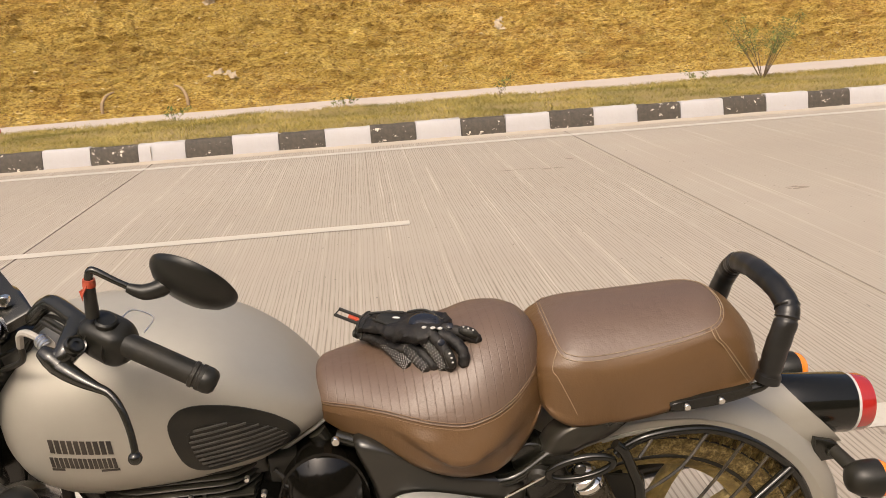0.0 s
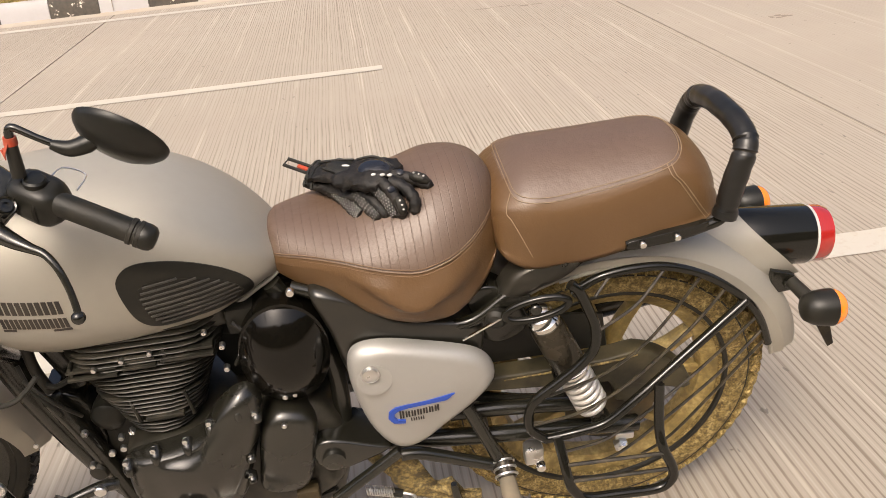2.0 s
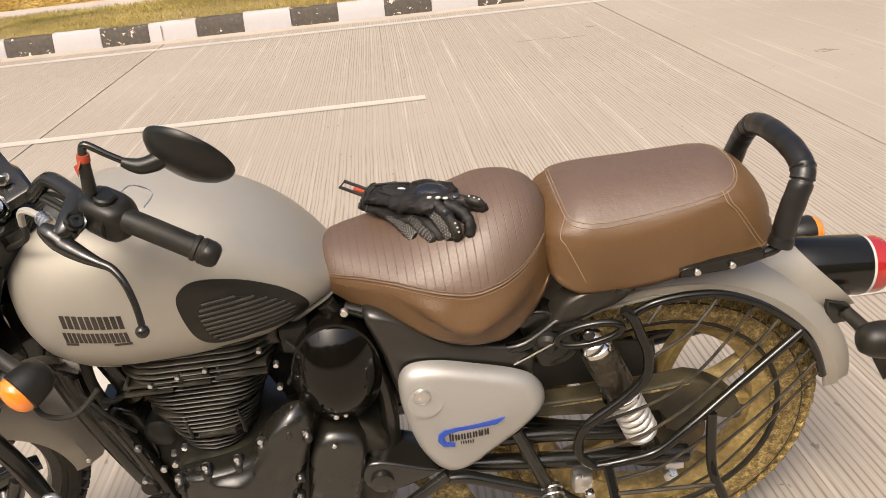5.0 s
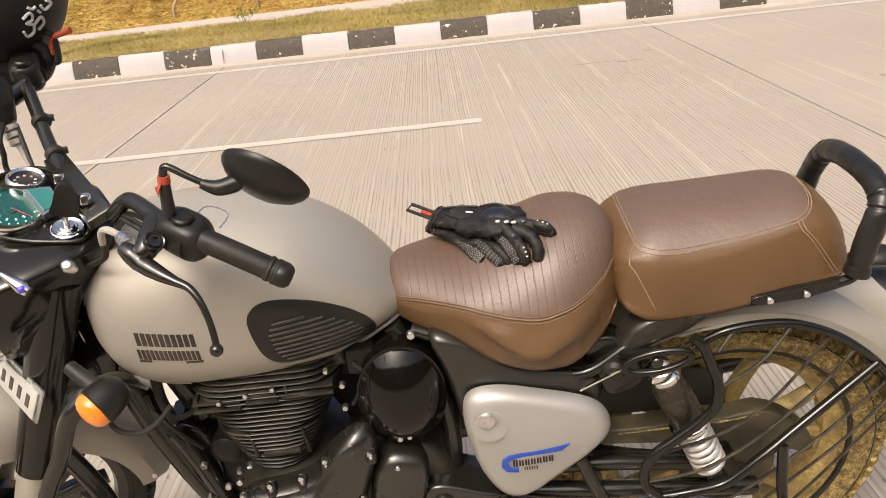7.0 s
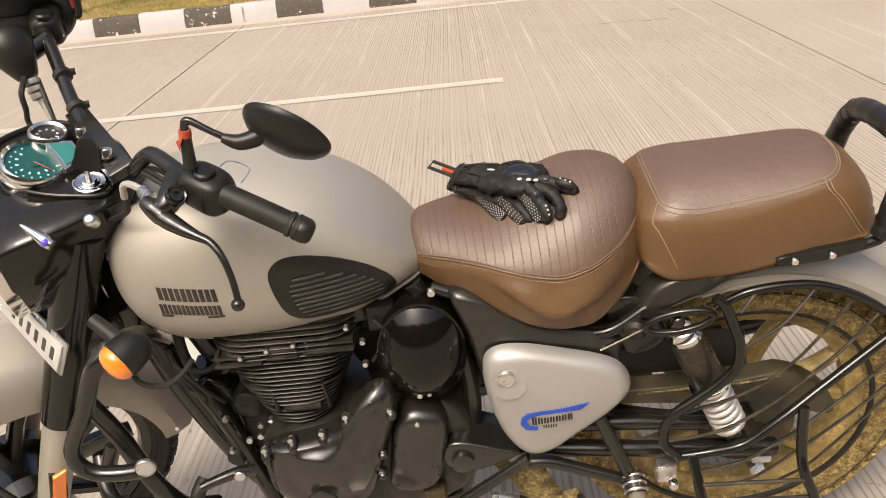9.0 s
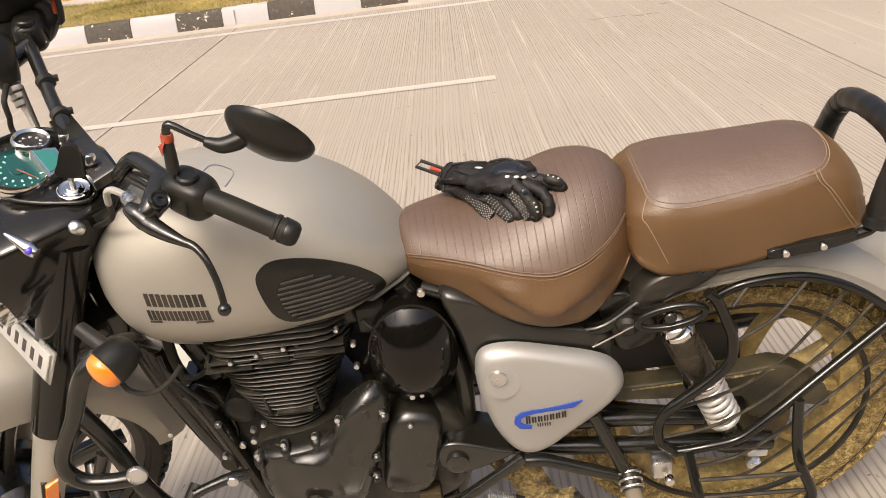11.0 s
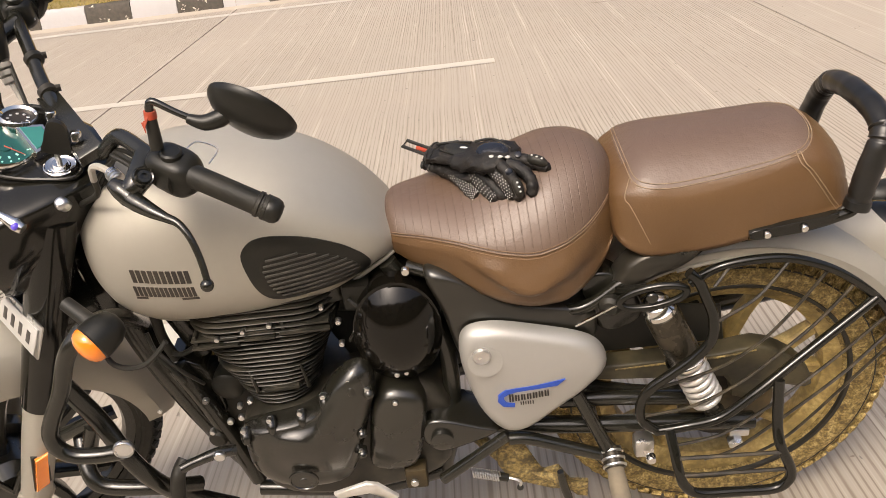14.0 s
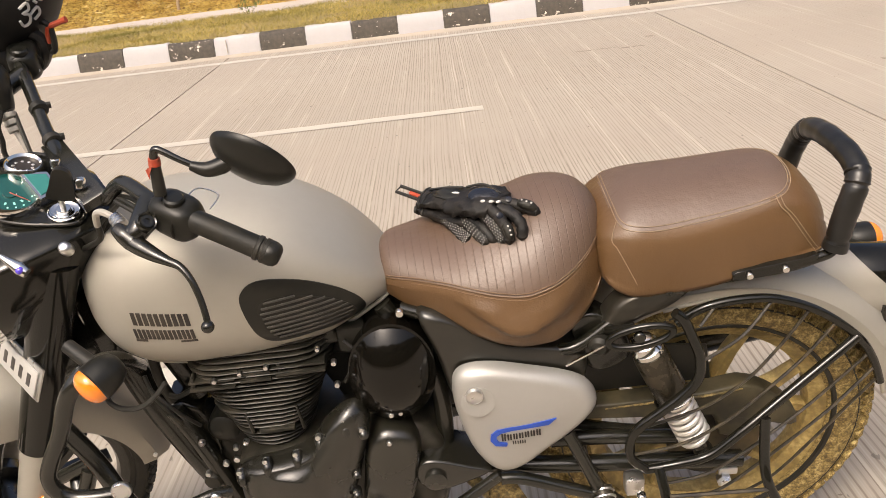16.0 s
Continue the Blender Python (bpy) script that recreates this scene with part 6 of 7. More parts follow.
part("shell", moved(add_rings(bmesh.new(), rings), STEER @ TILT_N), M_GLOSS, nac, "", 55)
part("headlamp_rim", moved(lathe([(0.100, -0.01), (0.108, 0.0), (0.108, 0.02), (0.098, 0.026)], (-0.55, 0, 0.848), (-1, 0, -0.06), 40, cap=False), STEER), M_CHROME, nac)
part("headlamp_glass", moved(lathe([(0.100, 0.01), (0.096, 0.026), (0.07, 0.036), (0.0, 0.044)], (-0.55, 0, 0.848), (-1, 0, -0.06), 40), STEER), M_CLEAR, nac)


def dial(name, x, u, w, r, tilt, face, label, rim=0.008):
    base = part(name, moved(lathe([(r, -0.02), (r + rim * 0.5, 0.0), (r + rim * 0.4, 0.008), (r, 0.012), (r - rim * 0.4, 0.008), (r - rim * 0.4, 0.0)], (x, u, w), tilt, 40, cap=False), STEER), M_CHROME, nac, label)
    part("face", moved(lathe([(r, -0.002), (r - 0.002, 0.004), (0.0, 0.004)], (x, u, w), tilt, 40), STEER), face, base)
    return base


UP = Vector((0.30, -0.22, 1)).normalized()
SP = Vector((-0.450, 0.005, 0.968))
R0 = 0.0435
DECK = smooth_path([(-0.515, 0.055, 0), (-0.5007, 0.0085, 0), (-0.4853, -0.0238, 0), (-0.468, -0.0478, 0), (-0.4425, -0.0705, 0), (-0.4156, -0.0882, 0), (-0.3946, -0.0990, 0), (-0.3775, -0.0982, 0), (-0.3660, -0.0820, 0), (-0.3600, -0.0400, 0), (-0.358, 0.030, 0), (-0.368, 0.095, 0), (-0.405, 0.120, 0), (-0.458, 0.115, 0), (-0.500, 0.092, 0)], 4, True)
deck_z = lambda x, u: 0.955 - 0.1 * (x + 0.43)
part("dial_deck", moved(add_rings(bmesh.new(), [[Vector((-0.43 + (q.x + 0.43) * g, q.y * g, deck_z(q.x, q.y) + h)) for q in DECK] for g, h in ((0.96, -0.05), (1.0, -0.02), (1.0, -0.004), (0.985, 0.001), (0.955, 0.001), (0.945, -0.003))]), STEER), M_GLOSS, nac, "gloss black dial deck with a raised lip", 45)
part("deck_lip", moved(tube([Vector((q.x, q.y, deck_z(q.x, q.y) + 0.001)) for q in DECK], 0.0032, 8, 1, True), STEER), M_GLOSS, nac)
speedo = dial("speedometer", *SP, R0, UP, M_DIAL, "round speedometer with a teal dial and chrome rim", 0.009)
part("bezel", moved(lathe([(R0 + 0.0045, -0.028), (R0 + 0.0065, -0.014), (R0 + 0.0055, -0.002), (R0 + 0.003, 0.004)], SP, UP, 48, cap=False), STEER), M_CHROME, speedo)
s_, u_ = (Vector((1, 0, 0)) - UP * UP.x).normalized(), UP.cross((Vector((1, 0, 0)) - UP * UP.x).normalized())
for k in range(13):
    a = radians(100 + 21 * k)
    p = SP + UP * 0.0046 + s_ * math.cos(a) * R0 * 0.74 + u_ * math.sin(a) * R0 * 0.74
    part("dial_mark", moved(lathe([(0.0015, 0), (0.0015, 0.0006), (0, 0.0006)], p, UP, 8), STEER), M_MARK, speedo)
for k in range(7):
    a = radians(118 + 30 * k)
    o = SP + UP * 0.0046 + s_ * math.cos(a) * R0 * 0.54 + u_ * math.sin(a) * R0 * 0.54
    d = s_ * math.cos(a) + u_ * math.sin(a)
    e = UP.cross(d)
    part("dial_bar", moved(add_rings(bmesh.new(), [[o + d * x * 0.0024 + e * y * 0.0015 + UP * z for x, y in ((-1, -1), (1, -1), (1, 1), (-1, 1))] for z in (0.0, 0.0005)]), STEER), M_MARK, speedo)
part("dial_hub", moved(lathe([(0.011, 0.003), (0.010, 0.0062), (0.0, 0.0062)], SP, UP, 20), STEER), M_DIAL, speedo)
part("needle", moved(tube([SP + UP * 0.0062, SP + UP * 0.006 + s_ * 0.022 - u_ * 0.026], [0.0012, 0.0005], 5, straight=True), STEER), M_CORD, speedo)
LCD = [Vector(q) for q in ((-0.4225, 0.0310, 0.9815), (-0.3850, 0.0240, 0.9700), (-0.3815, -0.0180, 0.9600), (-0.4134, -0.0330, 0.9660))]


def plate_mesh(points, lo, hi, grow):
    c = sum(points, Vector()) / len(points)
    return add_rings(bmesh.new(), [[c + (p - c) * g + UP * h for p in points] for g, h in ((grow, lo), (grow, hi - 0.001), (grow - 0.02, hi))])


fuel = part("fuel_gauge", moved(plate_mesh(LCD, -0.020, 0.001, 1.0), STEER), M_CHROME, nac, "small digital fuel display in a chrome frame")
part("display", moved(plate_mesh(LCD, 0.0, 0.0022, 0.78), STEER), M_LCD, fuel)
clock = dial("ammeter", -0.4118, 0.0535, 0.972, 0.026, Vector((0.30, -0.02, 1)), M_EMBLEM, "small round chrome-rimmed badge dial", 0.008)
for k in range(9):
    a = 2 * math.pi * k / 9
    q = Vector((-0.4118 + 0.014 * math.cos(a), 0.0535 + 0.014 * math.sin(a), 0.9765 - 0.0042 * math.cos(a)))
    part("badge_stroke", moved(lathe([(0.0026, 0), (0.002, 0.0008), (0, 0.0008)], q, Vector((0.30, -0.02, 1)), 7), STEER), M_STEEL, clock)
LK = Vector((-0.393, -0.0700, 0.9560))
LU = Vector((0.12, -0.03, 1)).normalized()
lock = part("ignition", moved(lathe([(0.0235, -0.020), (0.0250, -0.002), (0.0242, 0.0015), (0.0225, 0.0025), (0.0205, 0.0008), (0.0150, 0.0004), (0.0135, 0.0020), (0.0115, 0.0015), (0.0105, 0.0075), (0.0, 0.008)], LK, LU, 40), STEER), M_CHROME, nac, "chrome ignition lock with a black key")
part("key_head", moved(moved(slab([(-0.019, 0.030), (0.014, 0.026), (0.021, 0.034), (0.020, 0.072), (0.010, 0.084), (-0.004, 0.082), (-0.014, 0.052)], -0.005, 0.005, 0.003), Matrix.Translation(LK) @ Matrix.Rotation(radians(-28), 4, "Z") @ Matrix.Rotation(radians(10), 4, "Y")), STEER), M_MATT, lock, "black plastic key head")
part("key_blade", moved(tube([LK + LU * 0.006, LK + LU * 0.032], 0.0042, 8, straight=True), STEER), M_STEEL, lock)
PL0, PL1 = Vector((-0.5029, -0.1106, 0.9636)), Vector((-0.478, -0.152, 0.942))
pilot = part("pilot_lamp", moved(tube([PL0, PL0.lerp(PL1, 0.35), PL0.lerp(PL1, 0.75), PL1], [0.002, 0.006, 0.0105, 0.008], 12), STEER), M_CHROME, nac)
part("lens", moved(ball(PL0.lerp(PL1, 0.80) + Vector((-0.002, -0.005, 0.003)), (0.0065, 0.006, 0.006)), STEER), M_PURPLE, pilot, "violet pilot lamp lens")
part("bolt", lathe([(0.0100, -0.012), (0.0105, 0.0), (0.0100, 0.003), (0.0078, 0.0062), (0.0040, 0.0078), (0.0, 0.0080)], steered((-0.417, -0.127, 0.937)), (0, -0.7, 0.7), 24), M_STEEL, nac)

PA, PB, PC = Vector((-0.433, -0.176, 0.715)), Vector((-0.600, 0.010, 0.715)), Vector((-0.462, -0.170, 0.662))
pe, pf = (PB - PA), (PC - PA)
pn = pe.cross(pf).normalized()
PM = Matrix((( *pe.normalized(), 0), (*pf.normalized(), 0), (*pn, 0), (0, 0, 0, 1))).transposed()
PM.translation = PA
PL, PH = pe.length, pf.length
plate = part("number_plate", moved(block((0, 0, -0.002), (PL, PH, 0.002), 0.002), PM), M_PLATE, bike, "white number plate on a steel bracket ahead of the fork")
for k in range(6):
    part("plate_stroke", moved(block((0.020 + 0.033 * k, 0.017, 0.0018), (0.034 + 0.033 * k, PH - 0.016, 0.0028), 0.0005, segments=1), PM), M_EMBLEM, plate)
part("plate_frame", moved(block((-0.008, -0.009, -0.006), (PL + 0.06, PH + 0.006, -0.002), 0.002), PM), M_STEEL, plate)
for f in (0.25, 0.7):
    q = PA + pe * f
    part("plate_stay", tube([q + pf * 0.5 - pn * 0.006, q + pf * 0.4 - pn * 0.03, q + pf * 0.3 - pn * 0.07], 0.006, 8), M_SATIN, plate)
for o, a, st in (((-0.4682, -0.3041, 0.8342), (-0.953, -0.272, -0.134), (-0.4754, -0.2289, 0.8522)), ((-0.468, 0.268, 0.780), (-1, 0.2, -0.2), (-0.475, 0.128, 0.745))):
    indicator("indicator", o, a, st, "black front indicator with an amber lens", 0.92, STEER)

part("indicator_wire", moved(tube([(-0.4615, -0.3001, 0.7981), (-0.4574, -0.3157, 0.7869), (-0.4429, -0.3307, 0.7824), (-0.4216, -0.3418, 0.7853), (-0.4002, -0.3437, 0.7964), (-0.3818, -0.3415, 0.8094)], 0.0040, 8), STEER), M_RUBBER, bike)

# handlebar
bar = new("handlebar")
bar.parent = bike
tagged(bar, "black handlebar turned to the left")
LEFT = [Vector(p) for p in ((-0.362, 0.0, 0.968), (-0.352, -0.06, 0.968), (-0.338, -0.122, 0.988), (-0.318, -0.150, 1.022), (-0.308, -0.178, 1.036), (-0.2875, -0.262, 1.038), (-0.258, -0.306, 1.028), (-0.206, -0.369, 0.998))]
RIGHT = [Vector(p) for p in ((-0.362, 0.0, 0.968), (-0.354, 0.06, 0.960), (-0.353, 0.111, 0.964), (-0.350, 0.155, 0.973), (-0.345, 0.198, 0.984), (-0.337, 0.268, 1.004), (-0.328, 0.32, 1.012), (-0.285, 0.40, 1.000))]
part("tube", moved(tube(RIGHT[:0:-1] + LEFT, 0.0115, 12), STEER), M_SATIN, bar)
CP = [Vector(q) for q in ((-0.372, 0.118, 0.952), (-0.338, 0.118, 0.958), (-0.334, -0.130, 1.004), (-0.370, -0.130, 0.996))]
CU = Vector((0.05, 0.19, 1)).normalized()
cc = sum(CP, Vector()) / 4
clamp = part("clamp", moved(add_rings(bmesh.new(), [[cc + (q - cc) * g + CU * h for q in CP] for g, h in ((1.0, -0.012), (1.0, 0.002), (0.97, 0.005))]), STEER), M_SATIN, bar, "satin black clamp plate")
for q in ((-0.371, 0.007, 0.983), (-0.359, -0.092, 1.002)):
    bolt(clamp, steered(q), 0.0105, 0.014, (0.1, 0.15, 1), material=M_CHROME)


def along(f0, f1, n=5, near=True):
    """Points on one half of the bar from share f0 to share f1."""
    path = smooth_path(LEFT if near else [Vector((q.x, -q.y, q.z)) for q in RIGHT], 10)
    return [path[int(round((f0 + (f1 - f0) * k / (n - 1)) * (len(path) - 1)))] for k in range(n)]


for s in (-1, 1):
    flip = Matrix.Diagonal((1, 1 if s < 0 else -1, 1, 1))
    m = STEER @ flip
    g = along(0.80, 1.0, 5, s < 0)
    d = (g[-1] - g[-2]).normalized()
    g[-1] = g[-1] + d * 0.008
    bm = tube(g, 0.0162, 20, straight=True)
    grip = part("grip", moved(bm, m), M_RUBBER, bar, "black ribbed rubber grip")
    for k in range(2):
        o = g[-1] - d * (0.012 - 0.010 * k)
        part("grip_ring", moved(lathe([(0.0158, 0), (0.0182, 0.001), (0.0182, 0.006), (0.0158, 0.007)], o, d, 22), m), M_RUBBER, grip)
    part("bar_end", moved(lathe([(0.0165, 0.002), (0.0180, 0.005), (0.0180, 0.013), (0.016, 0.019), (0.011, 0.023), (0.0, 0.024)], g[-1], d, 22), m), M_MATT, grip)
    for k in range(6):
        o = g[0].lerp(g[-1], 0.25 + 0.09 * k) + Vector((0.5, -0.5, -0.7)).normalized() * 0.0158
        part("grip_ridge", moved(block(o - Vector((0.0035, 0.0035, 0.004)), o + Vector((0.0035, 0.0035, 0.004)), 0.0012, segments=1), m), M_RUBBER, grip)
    h = along(0.66, 0.857, 4, True) if s < 0 else along(0.74, 0.92, 4, False)
    hd = (h[-1] - h[0]).normalized()
    sd = hd.cross(Vector((0, 0, 1))).normalized()
    su = sd.cross(hd)
    boxy = []
    for q, r, e in ((0.004, 0.0165, 2.0), (0.008, 0.0225, 2.6), (0.014, 0.0255, 3.6), (0.026, 0.0275, 4.2), (0.052, 0.0280, 4.2), (0.062, 0.0270, 3.6), (0.068, 0.0250, 3.0), (0.073, 0.0220, 2.2), (0.077, 0.017, 2.0)):
        ring = []
        for a in np.linspace(0, 2 * math.pi, 28, endpoint=False):
            c, n_ = math.cos(a + 0.5), math.sin(a + 0.5)
            f = r / (abs(c) ** e + abs(n_) ** e) ** (1 / e)
            ring.append(h[0] + hd * (q + 0.008) - su * 0.006 + sd * f * c * 0.95 + su * f * n_ * 1.05)
        boxy.append(ring)
    sw = part("switch_housing", moved(add_rings(bmesh.new(), boxy), m), M_MATT, bar, "matt black switch housing", 50)
    part("button", moved(lathe([(0.0145, 0), (0.0145, 0.006), (0.012, 0.0085), (0.0, 0.009)], h[1] + hd * 0.008 + Vector((0.006, 0.0, 0.017)), (0.15, 0, 1), 20), m), M_MATT, sw)
    for q in (0.024, 0.052):
        part("joint_ring", moved(lathe([(0.0285, 0), (0.0308, 0.0008), (0.0308, 0.0022), (0.0285, 0.003)], h[0] + hd * (q + 0.008) - su * 0.006, hd, 24), m), M_RUBBER, sw)
    part("toggle_mark", moved(block(h[1] + hd * 0.010 + Vector((0.0268, -0.0255, -0.014)), h[1] + hd * 0.010 + Vector((0.0288, -0.0235, -0.006)), 0.0005, segments=1), m), M_STUD, sw)
    for q in ((0.020, -0.026, -0.020), (0.024, 0.006, -0.018)):
        part("screw", moved(lathe([(0.0032, 0), (0.0032, 0.002), (0, 0.002)], h[1] + Vector(q), (0.7, -0.5, -0.2), 10), m), M_STEEL, sw)
    part("toggle", moved(lathe([(0.009, 0), (0.009, 0.006), (0.0, 0.007)], h[1] + hd * 0.010 + Vector((0.022, -0.02, -0.011)), (0.8, -0.5, 0), 14), m), M_GLOSS, sw)
    if s < 0:
        part("wire_loop", moved(tube([h[2] + Vector((0.01, 0.01, 0.012)), h[2] + Vector((0.04, 0.034, 0.006)), h[2] + Vector((0.062, 0.018, -0.006)), h[2] + Vector((0.04, -0.005, -0.005))], 0.0011, 6), m), M_STEEL, sw)
    # lever perch, lever and mirror stem
    perch = Vector((-0.320, -0.268, 1.033)) if s < 0 else Vector((-0.372, -0.27, 1.0))
    lev = part("lever_perch", moved(tube([h[0] + Vector((0.0, 0, -0.004)), perch + Vector((-0.004, 0.006, -0.004)), perch + Vector((-0.020, 0.0, -0.012))], [0.017, 0.017, 0.014], 12), m), M_SATIN, bar)
    part("pivot_bolt", moved(lathe([(0.0145, -0.008), (0.0145, 0.009), (0.0125, 0.012), (0.0095, 0.010), (0.0085, 0.0125), (0.0045, 0.0125), (0.004, 0.009), (0.0, 0.009)], perch, (0.25, -0.62, 0.74), 20), m), M_SATIN, lev)
    blade = [perch + Vector(q) for q in ((-0.0268, -0.001, -0.0147), (-0.0179, -0.020, -0.0192), (-0.0083, -0.0417, -0.022), (0.0012, -0.0599, -0.0243), (0.0107, -0.0773, -0.0271), (0.015, -0.0965, -0.0385), (0.0149, -0.1149, -0.0602), (0.0111, -0.1319, -0.0809), (0.0077, -0.1384, -0.090))]
    part("lever_blade", moved(tube(blade, [0.0125, 0.0125, 0.0098, 0.0068, 0.0054, 0.0048, 0.0046, 0.0046, 0.005], 12), m), M_SATIN, lev, "black curved lever with a ball end")
    part("lever_bracket", moved(tube([perch + Vector((-0.0353, 0.021, -0.003)), perch + Vector((-0.0291, 0.0086, -0.0086)), perch + Vector((-0.0226, -0.0046, -0.0163))], [0.0085, 0.0135, 0.0150], 14), m), M_SATIN, lev)
    part("lever_web", moved(tube([perch + Vector((-0.0085, 0.002, -0.004)), perch + Vector((-0.024, 0.004, -0.010))], [0.0125, 0.0125], 12), m), M_SATIN, lev)
    part("lever_ball", moved(ball(blade[-1], (0.0090, 0.0090, 0.0090), seg=16), m), M_SATIN, lev)
    boot = [perch + Vector((-0.024, 0.030, -0.012)), perch + Vector((-0.026, 0.054, -0.014)), perch + Vector((-0.036, 0.078, -0.014)), perch + Vector((-0.044, 0.090, -0.022)), perch + Vector((-0.047, 0.096, -0.046))]
    for k in range(3):
        part("adjuster_nut", moved(lathe([(0.006, 0), (0.0105, 0.0005), (0.0105, 0.004), (0.006, 0.0045)], boot[0].lerp(boot[1], 0.15 + 0.32 * k), boot[1] - boot[0], 10), m), M_STEEL, lev)
    part("cable_boot", moved(tube(boot[:2], [0.0085, 0.007], 10), m), M_STEEL, lev)
    part("cable", moved(tube(boot[1:], 0.0050, 8), m), M_GREY_CABLE if s < 0 else M_RUBBER, lev)
    part("cable", moved(tube([boot[-1], boot[-1] + Vector((-0.004, 0.006, -0.03)), Vector((-0.40, -0.10, 0.90))], 0.0046, 8), m), M_RUBBER, lev)
for k, a in enumerate((0.0, 0.010, -0.008)):
    pts = [LEFT[5] + Vector((-0.012, 0, -0.012 + a)), LEFT[4] + Vector((-0.014 + a, 0.0, -0.014)), LEFT[3] + Vector((-0.012, 0.004 + a, -0.022)), LEFT[2] + Vector((-0.010 + a, 0.012, -0.040)), LEFT[2] + Vector((-0.03, 0.03, -0.085))]
    part("wiring", moved(tube([q - Vector((0, 0, 0.008)) for q in pts], 0.0036, 8), STEER), M_RUBBER, bar)

# left mirror, with red tape round the foot of its stem
mir = new("mirror")
mir.parent = bike
tagged(mir, "round black mirror on a bent stem with red tape")
part("stem_base", tube([(-0.151, -0.205, 1.008), (-0.1465, -0.205, 1.052)], [0.0090, 0.0074], 16, straight=True), M_RUBBER, mir)
part("tape", tube([(-0.1462, -0.205, 1.051), (-0.1450, -0.205, 1.061)], [0.0084, 0.0078], 14, straight=True), M_CORD, mir, "frayed red tape")
for k in range(4):
    q = Vector((-0.1475 - 0.003 * k, -0.212, 1.055 - 0.002 * k))
    part("tape_fray", tube([q, q + Vector((-0.006 + 0.003 * k, -0.006, -0.012))], [0.0016, 0.0006], 5, straight=True), M_CORD, mir)
part("stem", tube([(-0.1455, -0.205, 1.055), (-0.144, -0.205, 1.066), (-0.137, -0.206, 1.073), (-0.110, -0.211, 1.057), (-0.082, -0.213, 1.040)], [0.0056, 0.0056, 0.0050, 0.0044, 0.0046], 10), M_SATIN, mir)
part("socket", tube([(-0.098, -0.213, 1.048), (-0.078, -0.214, 1.040), (-0.058, -0.211, 1.042), (-0.046, -0.209, 1.047)], [0.0060, 0.0105, 0.0120, 0.0100], 14), M_MATT, mir)
MN = Vector((0.44, 0.70, 0.56)).normalized()
MC = Vector((-0.019, -0.208, 1.042))
part("shell", lathe([(0.014, -0.021), (0.034, -0.017), (0.050, -0.009), (0.058, -0.001), (0.0605, 0.004), (0.0605, 0.008), (0.058, 0.0095), (0.057, 0.007)], MC, MN, 44), M_MATT, mir)
part("glass", lathe([(0.057, 0.006), (0.057, 0.0075), (0.0, 0.0075)], MC, MN, 44), M_MIRROR, mir)

# right bar: brake cylinder, hose
rc = part("brake_cylinder", moved(tube([(-0.402, 0.278, 1.038), (-0.400, 0.270, 1.030), (-0.398, 0.252, 1.020), (-0.394, 0.236, 0.992), (-0.391, 0.222, 0.976)], [0.022, 0.037, 0.039, 0.026, 0.015], 24, 3), STEER), M_MATT, bar, "black brake fluid cylinder tapering to its hose")
part("cylinder_cap", moved(lathe([(0.036, 0), (0.039, 0.003), (0.037, 0.010), (0.026, 0.014), (0.0, 0.015)], (-0.4005, 0.268, 1.028), (-0.15, 0.5, 0.86), 24), STEER), M_SATIN, rc)
for k, (r0, r1) in enumerate(((0.0140, 0.0148), (0.0128, 0.0132), (0.0108, 0.0112))):
    part("fitting_ring", moved(lathe([(r0 * 0.8, 0), (r1, 0.001), (r1, 0.007), (r0, 0.009), (r0 * 0.8, 0.010)], (-0.3915 - 0.0004 * k, 0.219 - 0.008 * k, 0.976 - 0.0090 * k), (0.0, -0.66, -0.75), 16), STEER), M_GREY_CABLE, rc)
part("hose", moved(tube([(-0.392, 0.198, 0.953), (-0.390, 0.178, 0.936), (-0.388, 0.155, 0.915), (-0.386, 0.128, 0.890), (-0.388, 0.11, 0.86)], 0.0046, 8), STEER), M_GREY_CABLE, rc)
part("hose", moved(tube([(-0.380, 0.215, 0.975), (-0.386, 0.160, 0.945), (-0.39, 0.12, 0.915), (-0.39, 0.10, 0.87)], 0.0036, 8), STEER), M_RUBBER, rc)
for l in (0.118, 0.195):
    q = Vector((np.interp(l, [p.y for p in RIGHT], [p.x for p in RIGHT]), l, np.interp(l, [p.y for p in RIGHT], [p.z for p in RIGHT])))
    part("tie", moved(lathe([(0.012, 0), (0.0155, 0.002), (0.0155, 0.013), (0.012, 0.015)], q, (0.1, -1, -0.2), 14), STEER), M_RUBBER, bar)
    part("tie_end", moved(tube([q, q + Vector((0.022, -0.004, -0.003))], 0.006, 8, straight=True), STEER), M_RUBBER, bar)


# ---- gloves lying on the saddle ----
BIKE_M = pose(0, BIKE_Y, 0, LEAN_DEG)
NEAR = Vector((0.1, -0.72, 0.69)).normalized()


